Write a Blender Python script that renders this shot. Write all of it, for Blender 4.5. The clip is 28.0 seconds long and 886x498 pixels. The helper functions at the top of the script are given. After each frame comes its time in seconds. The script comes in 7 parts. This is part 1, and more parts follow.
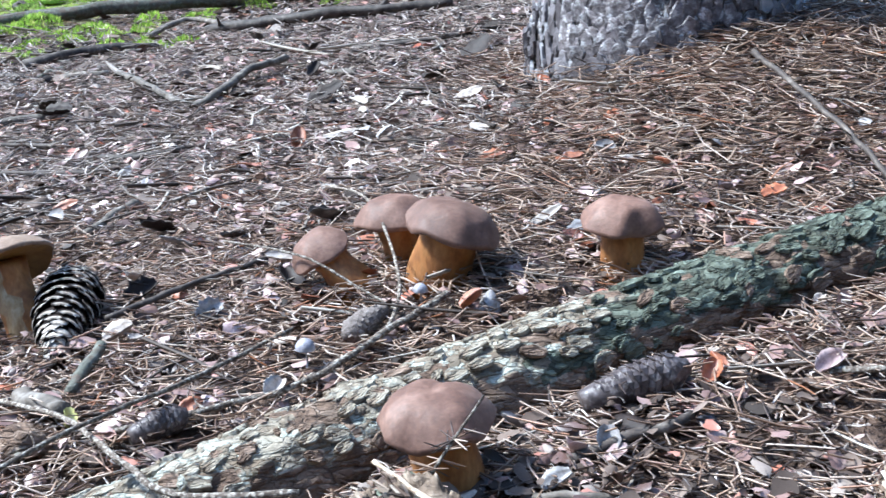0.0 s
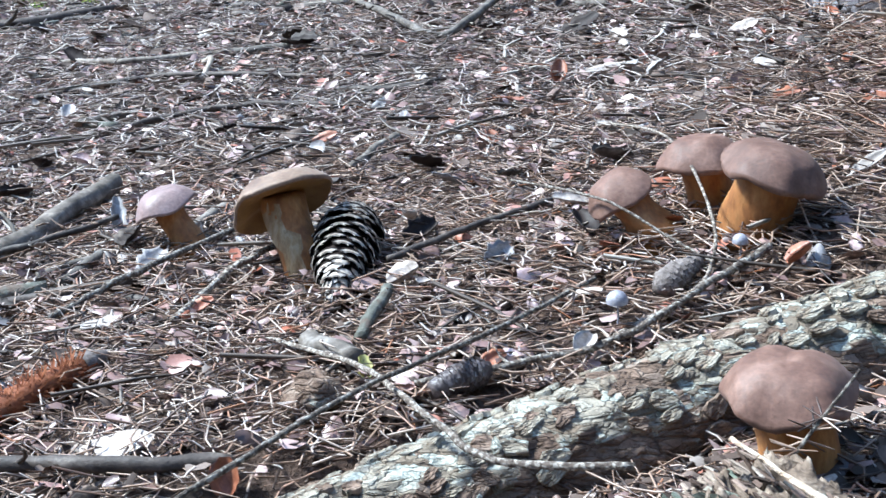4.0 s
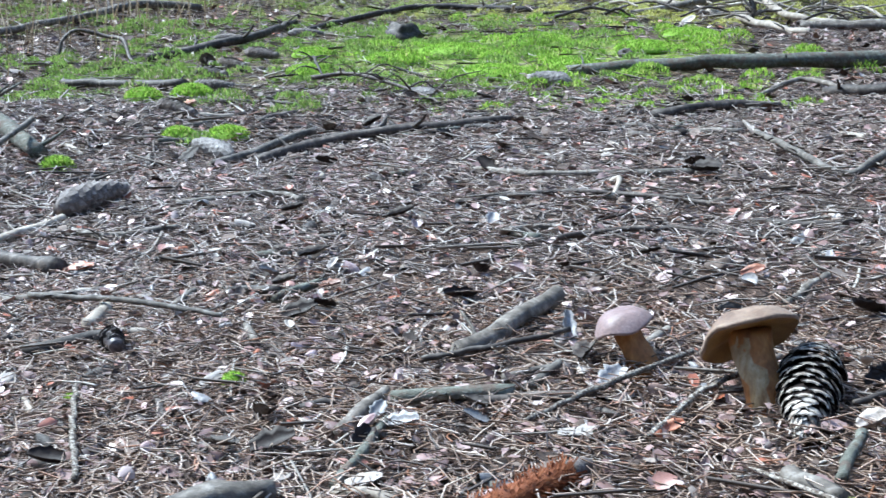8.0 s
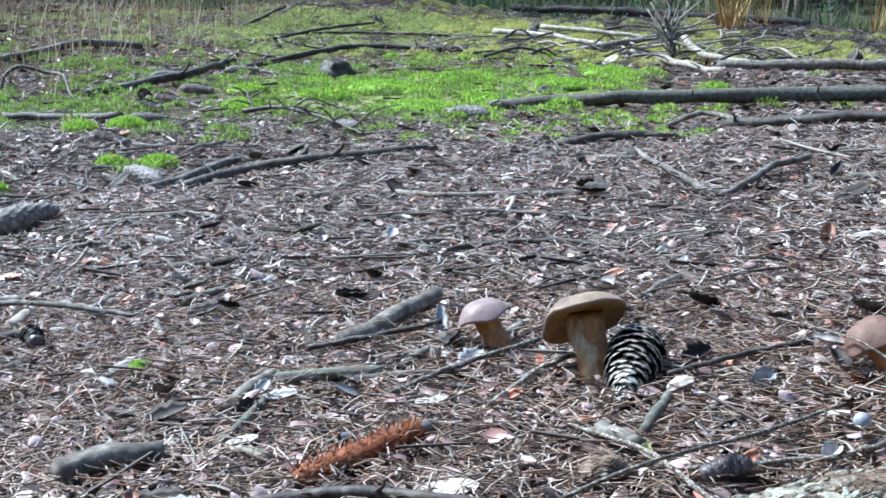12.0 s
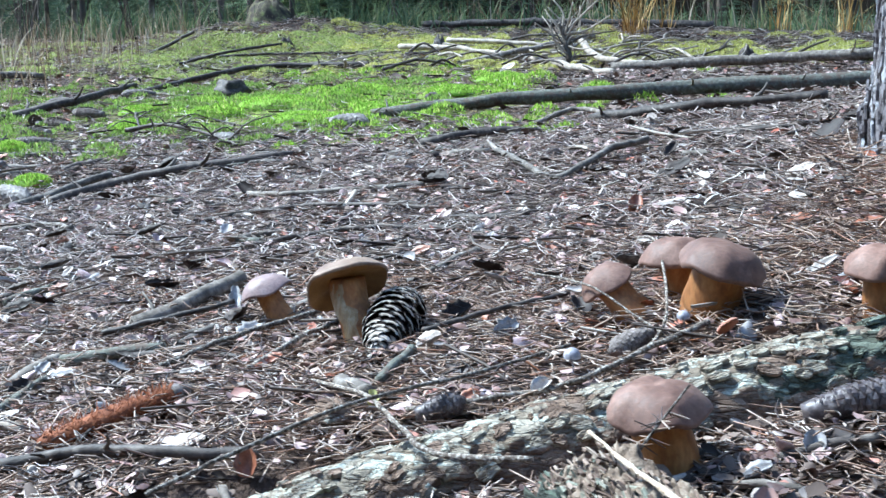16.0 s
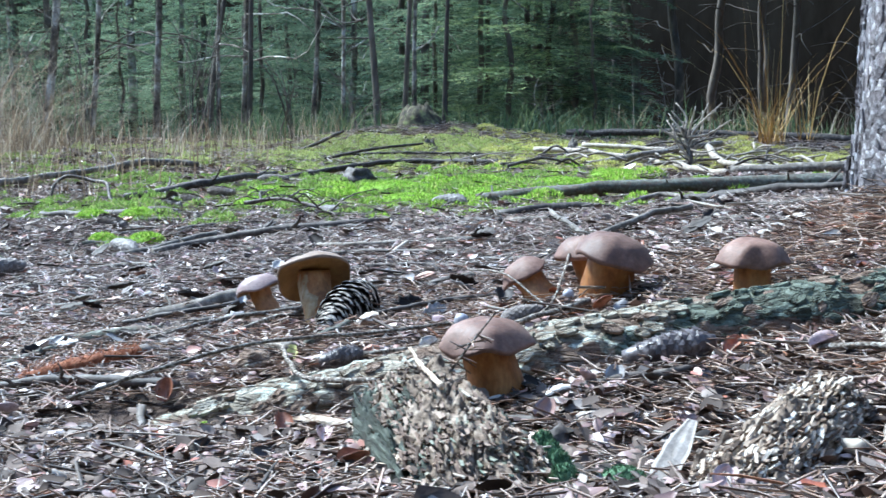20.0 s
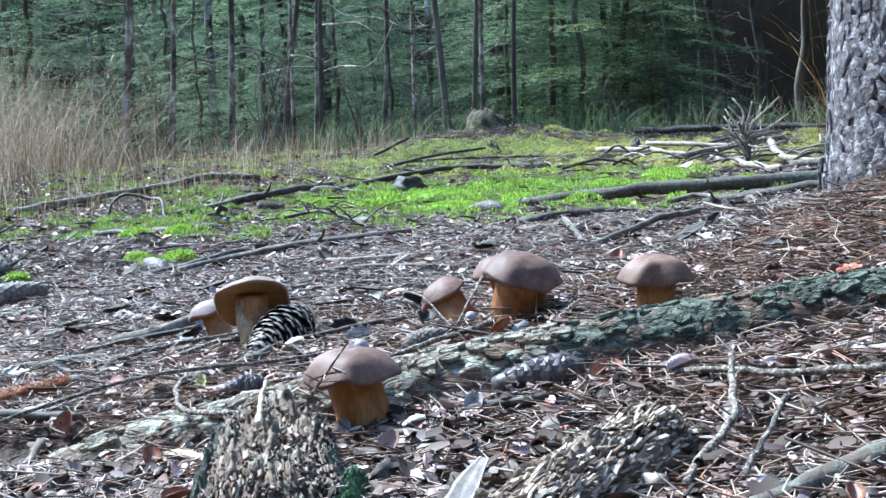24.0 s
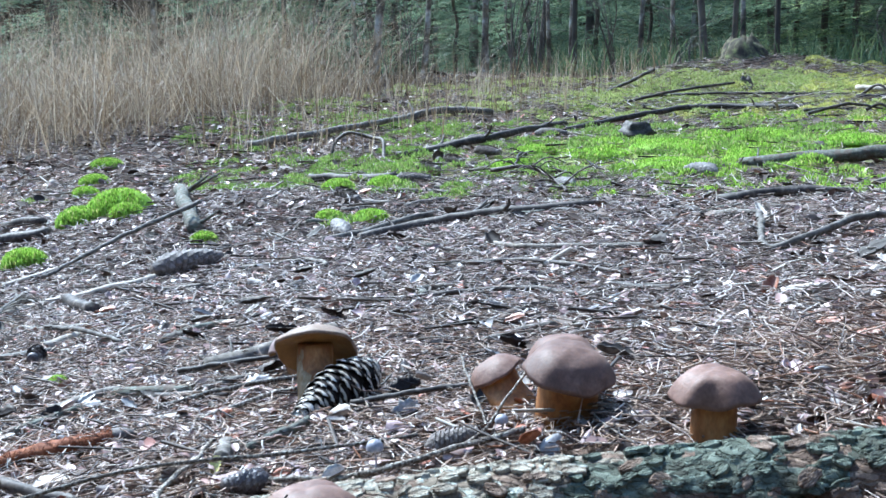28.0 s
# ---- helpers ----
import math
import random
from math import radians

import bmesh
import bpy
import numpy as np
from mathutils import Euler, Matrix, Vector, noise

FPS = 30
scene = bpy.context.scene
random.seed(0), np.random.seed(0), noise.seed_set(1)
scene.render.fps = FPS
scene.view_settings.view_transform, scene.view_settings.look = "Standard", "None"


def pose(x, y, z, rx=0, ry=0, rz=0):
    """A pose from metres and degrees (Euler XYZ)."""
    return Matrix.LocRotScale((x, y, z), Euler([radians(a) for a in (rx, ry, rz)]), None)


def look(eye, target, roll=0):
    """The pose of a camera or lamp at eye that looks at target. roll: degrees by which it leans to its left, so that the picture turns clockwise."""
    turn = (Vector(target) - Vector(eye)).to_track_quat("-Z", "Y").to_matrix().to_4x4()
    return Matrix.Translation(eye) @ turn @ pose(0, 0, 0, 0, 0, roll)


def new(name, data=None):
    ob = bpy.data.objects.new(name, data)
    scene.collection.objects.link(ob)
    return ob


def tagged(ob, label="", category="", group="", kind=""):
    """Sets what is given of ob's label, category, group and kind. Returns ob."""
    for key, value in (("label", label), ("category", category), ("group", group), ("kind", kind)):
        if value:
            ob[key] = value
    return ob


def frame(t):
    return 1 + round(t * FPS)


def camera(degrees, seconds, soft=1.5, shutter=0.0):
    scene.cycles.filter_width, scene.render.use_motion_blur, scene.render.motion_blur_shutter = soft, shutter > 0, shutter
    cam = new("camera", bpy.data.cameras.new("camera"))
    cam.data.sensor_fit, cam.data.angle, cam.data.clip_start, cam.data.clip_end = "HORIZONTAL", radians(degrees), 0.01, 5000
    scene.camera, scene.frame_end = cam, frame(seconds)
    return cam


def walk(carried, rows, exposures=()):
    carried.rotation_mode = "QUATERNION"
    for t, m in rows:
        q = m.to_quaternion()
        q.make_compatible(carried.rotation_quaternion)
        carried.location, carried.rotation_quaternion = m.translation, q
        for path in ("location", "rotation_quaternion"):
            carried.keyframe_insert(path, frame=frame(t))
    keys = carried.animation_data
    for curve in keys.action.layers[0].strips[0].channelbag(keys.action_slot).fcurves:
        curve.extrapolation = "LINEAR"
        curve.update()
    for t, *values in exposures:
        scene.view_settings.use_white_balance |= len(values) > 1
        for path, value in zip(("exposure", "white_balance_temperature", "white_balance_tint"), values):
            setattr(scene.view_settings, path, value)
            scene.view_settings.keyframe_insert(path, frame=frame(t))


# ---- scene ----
cam = camera(36.3, 28.0, soft=1.5, shutter=0.3)
PATH = [
    (0, (-0.089, -1.131, 0.343), (0.066, 0.790, -0.190), -0.74),
    (0.5, (-0.106, -1.119, 0.331), (-0.015, 0.802, -0.220), -0.05),
    (1, (-0.123, -1.110, 0.313), (-0.072, 0.795, -0.295), 0.14),
    (1.5, (-0.139, -1.101, 0.312), (-0.126, 0.799, -0.312), -0.13),
    (2, (-0.147, -1.080, 0.314), (-0.171, 0.818, -0.317), -0.63),
    (2.5, (-0.145, -1.066, 0.316), (-0.194, 0.832, -0.315), -0.75),
    (4.5, (-0.194, -1.027, 0.332), (-0.356, 0.874, -0.267), -1.61),
    (5, (-0.207, -1.021, 0.354), (-0.404, 0.893, -0.191), -1.57),
    (5.5, (-0.227, -1.028, 0.357), (-0.455, 0.895, -0.146), -0.94),
    (6, (-0.256, -1.038, 0.349), (-0.531, 0.884, -0.131), -0.69),
    (6.5, (-0.278, -1.053, 0.331), (-0.637, 0.857, -0.139), 0.15),
    (7, (-0.293, -1.077, 0.335), (-0.725, 0.817, -0.140), 0.90),
    (7.5, (-0.307, -1.117, 0.354), (-0.797, 0.763, -0.122), 1.21),
    (8, (-0.320, -1.137, 0.368), (-0.886, 0.722, -0.102), 0.93),
    (8.5, (-0.345, -1.159, 0.373), (-0.955, 0.688, -0.090), 0.53),
    (9, (-0.347, -1.190, 0.378), (-0.999, 0.644, -0.083), 0.82),
    (9.5, (-0.346, -1.225, 0.379), (-1.018, 0.601, -0.080), 1.69),
    (10, (-0.338, -1.252, 0.371), (-0.973, 0.585, -0.103), 2.41),
    (10.5, (-0.303, -1.300, 0.372), (-0.912, 0.540, -0.124), 2.47),
    (11, (-0.267, -1.332, 0.361), (-0.781, 0.533, -0.145), 3.11),
    (11.5, (-0.225, -1.319, 0.363), (-0.749, 0.548, -0.128), 2.30),
    (12, (-0.182, -1.294, 0.362), (-0.688, 0.598, -0.045), 1.29),
    (12.5, (-0.148, -1.294, 0.367), (-0.601, 0.615, -0.018), 0.39),
    (13, (-0.107, -1.295, 0.375), (-0.363, 0.653, 0.004), -0.34),
    (13.5, (-0.101, -1.306, 0.404), (-0.288, 0.653, 0.048), -0.11),
    (15.5, (-0.004, -1.327, 0.353), (-0.416, 0.598, -0.003), -2.30),
    (16, (0.042, -1.296, 0.309), (-0.409, 0.617, -0.060), -1.32),
    (16.5, (0.122, -1.344, 0.341), (-0.350, 0.580, 0.064), -0.36),
    (17, (0.180, -1.382, 0.360), (-0.345, 0.539, 0.181), -0.17),
    (17.5, (0.228, -1.404, 0.392), (-0.317, 0.514, 0.236), -0.56),
    (18, (0.246, -1.427, 0.352), (-0.318, 0.485, 0.192), 0.03),
    (18.5, (0.296, -1.433, 0.272), (-0.309, 0.463, 0.067), 0.62),
    (19, (0.346, -1.426, 0.230), (-0.392, 0.422, 0.029), 0.24),
    (19.5, (0.349, -1.427, 0.200), (-0.423, 0.408, 0.008), 0.36),
    (20, (0.356, -1.410, 0.187), (-0.358, 0.449, 0.004), 0.22),
    (20.5, (0.397, -1.390, 0.178), (-0.290, 0.481, 0.005), -0.16),
    (22.5, (0.491, -1.358, 0.187), (-0.295, 0.471, -0.004), -1.39),
    (23, (0.507, -1.347, 0.190), (-0.305, 0.471, 0.000), -1.46),
    (23.5, (0.530, -1.330, 0.200), (-0.304, 0.479, 0.015), -1.62),
    (24, (0.546, -1.313, 0.207), (-0.312, 0.484, 0.027), -1.97),
    (24.5, (0.563, -1.292, 0.231), (-0.316, 0.496, 0.057), -2.31),
    (25, (0.584, -1.264, 0.281), (-0.317, 0.515, 0.124), -2.98),
    (25.5, (0.622, -1.249, 0.293), (-0.315, 0.512, 0.154), -3.28),
    (26, (0.665, -1.244, 0.316), (-0.327, 0.487, 0.177), -3.50),
    (26.5, (0.677, -1.215, 0.339), (-0.339, 0.492, 0.104), -2.86),
    (27, (0.652, -1.160, 0.316), (-0.475, 0.466, 0.025), -2.14),
    (27.5, (0.657, -1.079, 0.323), (-0.534, 0.498, 0.018), -1.82),
    (28, (0.648, -1.009, 0.349), (-0.559, 0.555, 0.039), -1.48),
]
EXPOSURES = [(0, 1.95, 5280, 4.5), (6, 1.84, 5220, 1), (10, 1.74, 5170, 0), (17, 2.0, 5100, -0.5), (23, 2.02, 5080, 0), (28, 1.98, 5000, 0)]
walk(cam, [(t, look(eye, target, roll)) for t, eye, target, roll in PATH], EXPOSURES)

# ---- light ----
SUN_ELEV, SUN_AZ = 50.0, -76.0  # degrees; azimuth from +y towards +x
world = bpy.data.worlds.new("sky")
scene.world = world
world.use_nodes = True
wn = world.node_tree
sky = wn.nodes.new("ShaderNodeTexSky")
sky.sky_type = "NISHITA"
sky.sun_disc = False
sky.sun_elevation = radians(SUN_ELEV)
sky.sun_rotation = radians(SUN_AZ)
background = wn.nodes["Background"]
background.inputs["Strength"].default_value = 0.11
wn.links.new(sky.outputs["Color"], background.inputs["Color"])
sun = new("sun", bpy.data.lights.new("sun", "SUN"))
sun.data.energy = 3.0
sun.data.angle = radians(10)
sun.data.color = (1.0, 0.94, 0.85)
az, el = radians(SUN_AZ), radians(SUN_ELEV)
sun_from = Vector((math.sin(az) * math.cos(el), math.cos(az) * math.cos(el), math.sin(el)))
sun.matrix_world = look(sun_from * 30, (0, 0, 0))

rng = np.random.default_rng(11)
rnd = random.Random(23)


# ---- materials ----
def ramp(nt, fac, stops):
    node = nt.nodes.new("ShaderNodeValToRGB")
    els = node.color_ramp.elements
    while len(els) < len(stops):
        els.new(0.5)
    for e, (p, c) in zip(els, stops):
        e.position, e.color = p, (*c, 1)
    nt.links.new(fac, node.inputs["Fac"])
    return node.outputs["Color"]


def mixed(nt, fac, a, b, mode="MIX"):
    node = nt.nodes.new("ShaderNodeMix")
    node.data_type, node.blend_type = "RGBA", mode
    for socket, value in ((node.inputs["Factor"], fac), (node.inputs["A"], a), (node.inputs["B"], b)):
        if isinstance(value, (int, float)):
            socket.default_value = value
        elif isinstance(value, tuple):
            socket.default_value = (*value, 1)
        else:
            nt.links.new(value, socket)
    return node.outputs["Result"]


def noise_tex(nt, vec, scale, detail=4, rough=0.6):
    node = nt.nodes.new("ShaderNodeTexNoise")
    node.inputs["Scale"].default_value, node.inputs["Detail"].default_value = scale, detail
    node.inputs["Roughness"].default_value = rough
    nt.links.new(vec, node.inputs["Vector"])
    return node.outputs["Fac"]


def surface(name, stops, scale=20, rough=0.75, bump=0.4, depth=0.002, fine=6.0, stretch=(1, 1, 1), patch=None, island=0.0,
            per_object=0.0, tint=None, spec=0.3, patch_scale=None, sheen=0.0, through_light=0.0, island_stops=None, leafy=0.0):
    """A two-scale procedural surface; stops colour the coarse noise, patch is a second colour in stains."""
    m = bpy.data.materials.new(name)
    m.use_nodes = True
    nt = m.node_tree
    bsdf = nt.nodes["Principled BSDF"]
    tc = nt.nodes.new("ShaderNodeTexCoord")
    mp = nt.nodes.new("ShaderNodeMapping")
    mp.inputs["Scale"].default_value = stretch
    nt.links.new(tc.outputs["Object"], mp.inputs["Vector"])
    vec = mp.outputs["Vector"]
    n1 = noise_tex(nt, vec, scale, 5)
    n2 = noise_tex(nt, vec, scale * fine, 4)
    col = ramp(nt, n1, stops)
    shade = ramp(nt, n2, [(0.25, (0.55, 0.55, 0.55)), (0.75, (1.25, 1.25, 1.25))])
    col = mixed(nt, 0.7, col, shade, "MULTIPLY")
    if patch:
        n3 = noise_tex(nt, vec, patch_scale or scale * 0.45, 6, 0.7)
        where = ramp(nt, n3, [(patch[1], (0, 0, 0)), (patch[2], (1, 1, 1))])
        col = mixed(nt, where, col, patch[0])
    if island_stops:
        geo = nt.nodes.new("ShaderNodeNewGeometry")
        own = ramp(nt, geo.outputs["Random Per Island"], island_stops)
        col = mixed(nt, 0.5, own, mixed(nt, 1.0, own, shade, "MULTIPLY"))
    if per_object:
        info = nt.nodes.new("ShaderNodeObjectInfo")
        own = ramp(nt, info.outputs["Random"], [(0, (1 - per_object,) * 3), (1, (1 + per_object, 1 + per_object * 0.9, 1 + per_object * 0.8))])
        col = mixed(nt, 1.0, col, own, "MULTIPLY")
    nt.links.new(col, bsdf.inputs["Base Color"])
    rr = ramp(nt, n2, [(0.2, (max(0, rough - 0.15),) * 3), (0.8, (min(1, rough + 0.12),) * 3)])
    nt.links.new(rr, bsdf.inputs["Roughness"])
    bsdf.inputs["Specular IOR Level"].default_value = spec
    if sheen:
        bsdf.inputs["Sheen Weight"].default_value = sheen
    if through_light:
        bsdf.inputs["Subsurface Weight"].default_value = through_light
        bsdf.inputs["Subsurface Radius"].default_value = (0.006, 0.003, 0.0015)
        bsdf.inputs["Subsurface Scale"].default_value = 0.6
    if leafy:
        thin = nt.nodes.new("ShaderNodeBsdfTranslucent")
        nt.links.new(col, thin.inputs["Color"])
        mix = nt.nodes.new("ShaderNodeMixShader")
        mix.inputs[0].default_value = leafy
        nt.links.new(bsdf.outputs[0], mix.inputs[1])
        nt.links.new(thin.outputs[0], mix.inputs[2])
        nt.links.new(mix.outputs[0], nt.nodes["Material Output"].inputs["Surface"])
    if bump:
        add = nt.nodes.new("ShaderNodeMath")
        add.operation = "MULTIPLY_ADD"
        add.inputs[1].default_value = 0.4
        nt.links.new(n2, add.inputs[0])
        nt.links.new(n1, add.inputs[2])
        b = nt.nodes.new("ShaderNodeBump")
        b.inputs["Strength"].default_value, b.inputs["Distance"].default_value = bump, depth
        nt.links.new(add.outputs[0], b.inputs["Height"])
        nt.links.new(b.outputs["Normal"], bsdf.inputs["Normal"])
    return m


M = {}
# the palest needle tones also carry the glints of lit needles as colour
M["needle"] = surface("dry_needles", [(0.3, (0.3, 0.2, 0.12)), (0.7, (0.4, 0.28, 0.18))], 60, 0.4, 0.0, spec=0.5,
                      island_stops=[(0, (0.028, 0.018, 0.013)), (0.28, (0.11, 0.066, 0.046)), (0.52, (0.285, 0.185, 0.125)), (0.76, (0.46, 0.34, 0.255)), (0.9, (0.6, 0.5, 0.42)), (1, (0.34, 0.14, 0.06))])
# greyer and paler: dry needles, with sheen at a low view put into colour
M["needle_grey"] = surface("pale_grey_needles", [(0.3, (0.3, 0.2, 0.12)), (0.7, (0.4, 0.28, 0.18))], 60, 0.4, 0.0, spec=0.5,
                           island_stops=[(0, (0.04, 0.03, 0.026)), (0.25, (0.14, 0.1, 0.082)), (0.5, (0.34, 0.265, 0.22)), (0.76, (0.54, 0.46, 0.4)), (0.92, (0.7, 0.62, 0.56)), (1, (0.36, 0.16, 0.08))])
M["flake"] = surface("cone_scales", [(0.3, (0.3, 0.2, 0.15)), (0.7, (0.45, 0.33, 0.28))], 150, 0.42, 0.3, 0.001, spec=0.5,
                     island_stops=[(0, (0.045, 0.03, 0.025)), (0.3, (0.16, 0.095, 0.08)), (0.6, (0.31, 0.2, 0.175)), (0.8, (0.47, 0.345, 0.315)), (0.9, (0.34, 0.1, 0.045)), (1, (0.62, 0.52, 0.48))])
M["crumb"] = surface("bark_crumbs", [(0.3, (0.03, 0.02, 0.015)), (0.7, (0.12, 0.08, 0.06))], 120, 0.8, 0.4, 0.001,
                     island_stops=[(0, (0.018, 0.013, 0.01)), (0.5, (0.08, 0.055, 0.042)), (0.85, (0.2, 0.15, 0.12)), (1, (0.34, 0.29, 0.25))])
M["grey_wood"] = surface("weathered_wood", [(0.28, (0.045, 0.037, 0.03)), (0.52, (0.16, 0.138, 0.115)), (0.75, (0.36, 0.33, 0.29))], 60, 0.75, 0.7, 0.002, stretch=(1, 1, 1), per_object=0.3)
M["dark_wood"] = surface("dark_damp_wood", [(0.3, (0.022, 0.017, 0.015)), (0.55, (0.08, 0.064, 0.053)), (0.75, (0.22, 0.19, 0.16))], 60, 0.65, 0.7, 0.002, per_object=0.25)
M["pale_wood"] = surface("bleached_wood", [(0.25, (0.16, 0.13, 0.1)), (0.55, (0.4, 0.345, 0.28)), (0.85, (0.6, 0.54, 0.46))], 34, 0.7, 0.6, 0.002, per_object=0.2)
M["green_wood"] = surface("algae_covered_wood", [(0.25, (0.05, 0.047, 0.037)), (0.52, (0.14, 0.142, 0.115)), (0.8, (0.3, 0.3, 0.255))], 90, 0.85, 0.9, 0.003, patch=((0.11, 0.085, 0.066), 0.5, 0.58), per_object=0.2)
M["twig_lichen"] = surface("lichen_speckled_twig", [(0.34, (0.06, 0.046, 0.037)), (0.5, (0.17, 0.138, 0.11)), (0.62, (0.48, 0.45, 0.39))], 300, 0.8, 0.9, 0.002, per_object=0.3)
M["cap"] = surface("brown_mushroom_cap", [(0.3, (0.095, 0.05, 0.036)), (0.5, (0.165, 0.093, 0.067)), (0.75, (0.27, 0.17, 0.13))], 34, 0.62, 0.5, 0.0016, fine=9, sheen=0.02, spec=0.3, per_object=0.15,
                   patch=((0.1, 0.052, 0.04), 0.58, 0.72), patch_scale=60)
M["scale_pink"] = surface("pinkish_shiny_cone_scale", [(0.3, (0.25, 0.16, 0.15)), (0.5, (0.42, 0.31, 0.3)), (0.75, (0.62, 0.52, 0.52))], 70, 0.33, 0.4, 0.001, spec=0.55, per_object=0.35)
M["cap_pale"] = surface("cream_brown_mushroom_cap", [(0.3, (0.12, 0.07, 0.046)), (0.5, (0.2, 0.13, 0.086)), (0.75, (0.34, 0.25, 0.175))], 34, 0.62, 0.5, 0.0016, fine=9, sheen=0.1, spec=0.3, patch=((0.12, 0.07, 0.05), 0.64, 0.72), patch_scale=60)
M["cap_lilac"] = surface("lilac_brown_mushroom_cap", [(0.3, (0.17, 0.11, 0.095)), (0.5, (0.26, 0.175, 0.16)), (0.75, (0.37, 0.28, 0.265))], 34, 0.55, 0.5, 0.0016, fine=9, sheen=0.1, spec=0.4)
M["pores"] = surface("yellow_brown_pores", [(0.3, (0.15, 0.078, 0.024)), (0.6, (0.26, 0.148, 0.044)), (0.85, (0.36, 0.235, 0.085))], 40, 0.7, 0.7, 0.001, fine=30)
M["stem"] = surface("orange_brown_stem", [(0.25, (0.14, 0.052, 0.018)), (0.5, (0.32, 0.138, 0.043)), (0.8, (0.49, 0.265, 0.1))], 60, 0.6, 0.6, 0.0012, stretch=(1, 1, 0.5), fine=5, per_object=0.12)
M["torn"] = surface("torn_pale_flesh", [(0.3, (0.24, 0.14, 0.06)), (0.5, (0.36, 0.25, 0.13)), (0.72, (0.52, 0.42, 0.27))], 150, 0.8, 0.9, 0.0015, stretch=(1, 1, 0.12))
M["cone_dark"] = surface("dark_cone_scale", [(0.3, (0.012, 0.008, 0.007)), (0.7, (0.035, 0.023, 0.018))], 90, 0.6, 0.4, 0.0008, spec=0.2)
# pale colour for scale ends, standing in for sky and sun glinting on them
M["cone_tip"] = surface("cone_scale_glint", [(0.25, (0.3, 0.25, 0.2)), (0.55, (0.55, 0.49, 0.42)), (0.85, (0.74, 0.7, 0.64))], 130, 0.35, 0.4, 0.0008, spec=0.5)
M["cone_grey"] = surface("grey_weathered_cone", [(0.25, (0.07, 0.055, 0.046)), (0.55, (0.2, 0.168, 0.15)), (0.8, (0.4, 0.36, 0.335))], 130, 0.65, 0.6, 0.002, per_object=0.25)
M["cone_brown"] = surface("dark_brown_cone", [(0.25, (0.035, 0.026, 0.024)), (0.52, (0.1, 0.078, 0.073)), (0.75, (0.3, 0.27, 0.26))], 150, 0.42, 0.5, 0.001, spec=0.5)
M["cone_pale"] = surface("bleached_cone", [(0.25, (0.09, 0.075, 0.065)), (0.55, (0.26, 0.235, 0.215)), (0.8, (0.5, 0.47, 0.44))], 130, 0.65, 0.6, 0.002, per_object=0.2)
M["core"] = surface("rusty_stripped_cone", [(0.25, (0.1, 0.032, 0.015)), (0.55, (0.27, 0.092, 0.038)), (0.8, (0.42, 0.185, 0.085))], 80, 0.8, 0.6, 0.001)
M["rust"] = surface("rusty_red_scale", [(0.25, (0.13, 0.042, 0.02)), (0.55, (0.28, 0.1, 0.048)), (0.8, (0.4, 0.2, 0.12))], 130, 0.5, 0.5, 0.001, spec=0.5, per_object=0.4)
M["pale_flake"] = surface("pale_dry_flake", [(0.25, (0.22, 0.18, 0.15)), (0.55, (0.44, 0.39, 0.345)), (0.85, (0.66, 0.61, 0.56))], 110, 0.6, 0.6, 0.001, per_object=0.3)
M["leaf_grey"] = surface("grey_dead_leaf", [(0.25, (0.14, 0.125, 0.12)), (0.6, (0.3, 0.285, 0.28)), (0.85, (0.45, 0.44, 0.44))], 110, 0.45, 0.6, 0.001, spec=0.5, per_object=0.3)
M["yellow"] = surface("yellow_leaf", [(0.3, (0.5, 0.46, 0.12)), (0.7, (0.68, 0.65, 0.28))], 50, 0.55, 0.3, 0.001)
M["moss"] = surface("green_moss", [(0.25, (0.05, 0.12, 0.012)), (0.55, (0.11, 0.26, 0.02)), (0.8, (0.2, 0.37, 0.04))], 30, 0.8, 0.5, 0.003, spec=0.2, leafy=0.45,
                    island_stops=[(0, (0.13, 0.19, 0.035)), (0.45, (0.31, 0.5, 0.06)), (0.8, (0.48, 0.68, 0.11)), (1, (0.66, 0.62, 0.25))])
# moss of the mound: the sun patch there is put into its bright yellow
M["moss_sunlit"] = surface("sunlit_yellow_green_moss", [(0.3, (0.3, 0.3, 0.08)), (0.7, (0.5, 0.48, 0.15))], 30, 0.8, 0.4, 0.003, spec=0.2, leafy=0.4,
                           island_stops=[(0, (0.3, 0.29, 0.08)), (0.4, (0.56, 0.57, 0.15)), (0.75, (0.74, 0.72, 0.25)), (1, (0.8, 0.74, 0.45))])
M["moss_thin"] = surface("thin_green_moss", [(0.3, (0.1, 0.16, 0.04)), (0.7, (0.2, 0.28, 0.08))], 30, 0.8, 0.4, 0.003, spec=0.2, leafy=0.4,
                         island_stops=[(0, (0.12, 0.16, 0.045)), (0.45, (0.26, 0.39, 0.08)), (0.8, (0.4, 0.54, 0.14)), (1, (0.44, 0.38, 0.2))])
M["moss_olive"] = surface("olive_moss", [(0.3, (0.2, 0.2, 0.09)), (0.7, (0.3, 0.3, 0.14))], 30, 0.8, 0.4, 0.003, spec=0.2, leafy=0.4,
                          island_stops=[(0, (0.21, 0.22, 0.08)), (0.4, (0.41, 0.49, 0.15)), (0.75, (0.58, 0.63, 0.24)), (1, (0.58, 0.5, 0.3))])
M["grass"] = surface("dry_straw_grass", [(0.3, (0.3, 0.22, 0.12)), (0.7, (0.45, 0.35, 0.2))], 20, 0.6, 0.0, spec=0.3, leafy=0.35,
                     island_stops=[(0, (0.13, 0.09, 0.055)), (0.4, (0.28, 0.205, 0.13)), (0.75, (0.44, 0.35, 0.24)), (1, (0.62, 0.54, 0.41))])
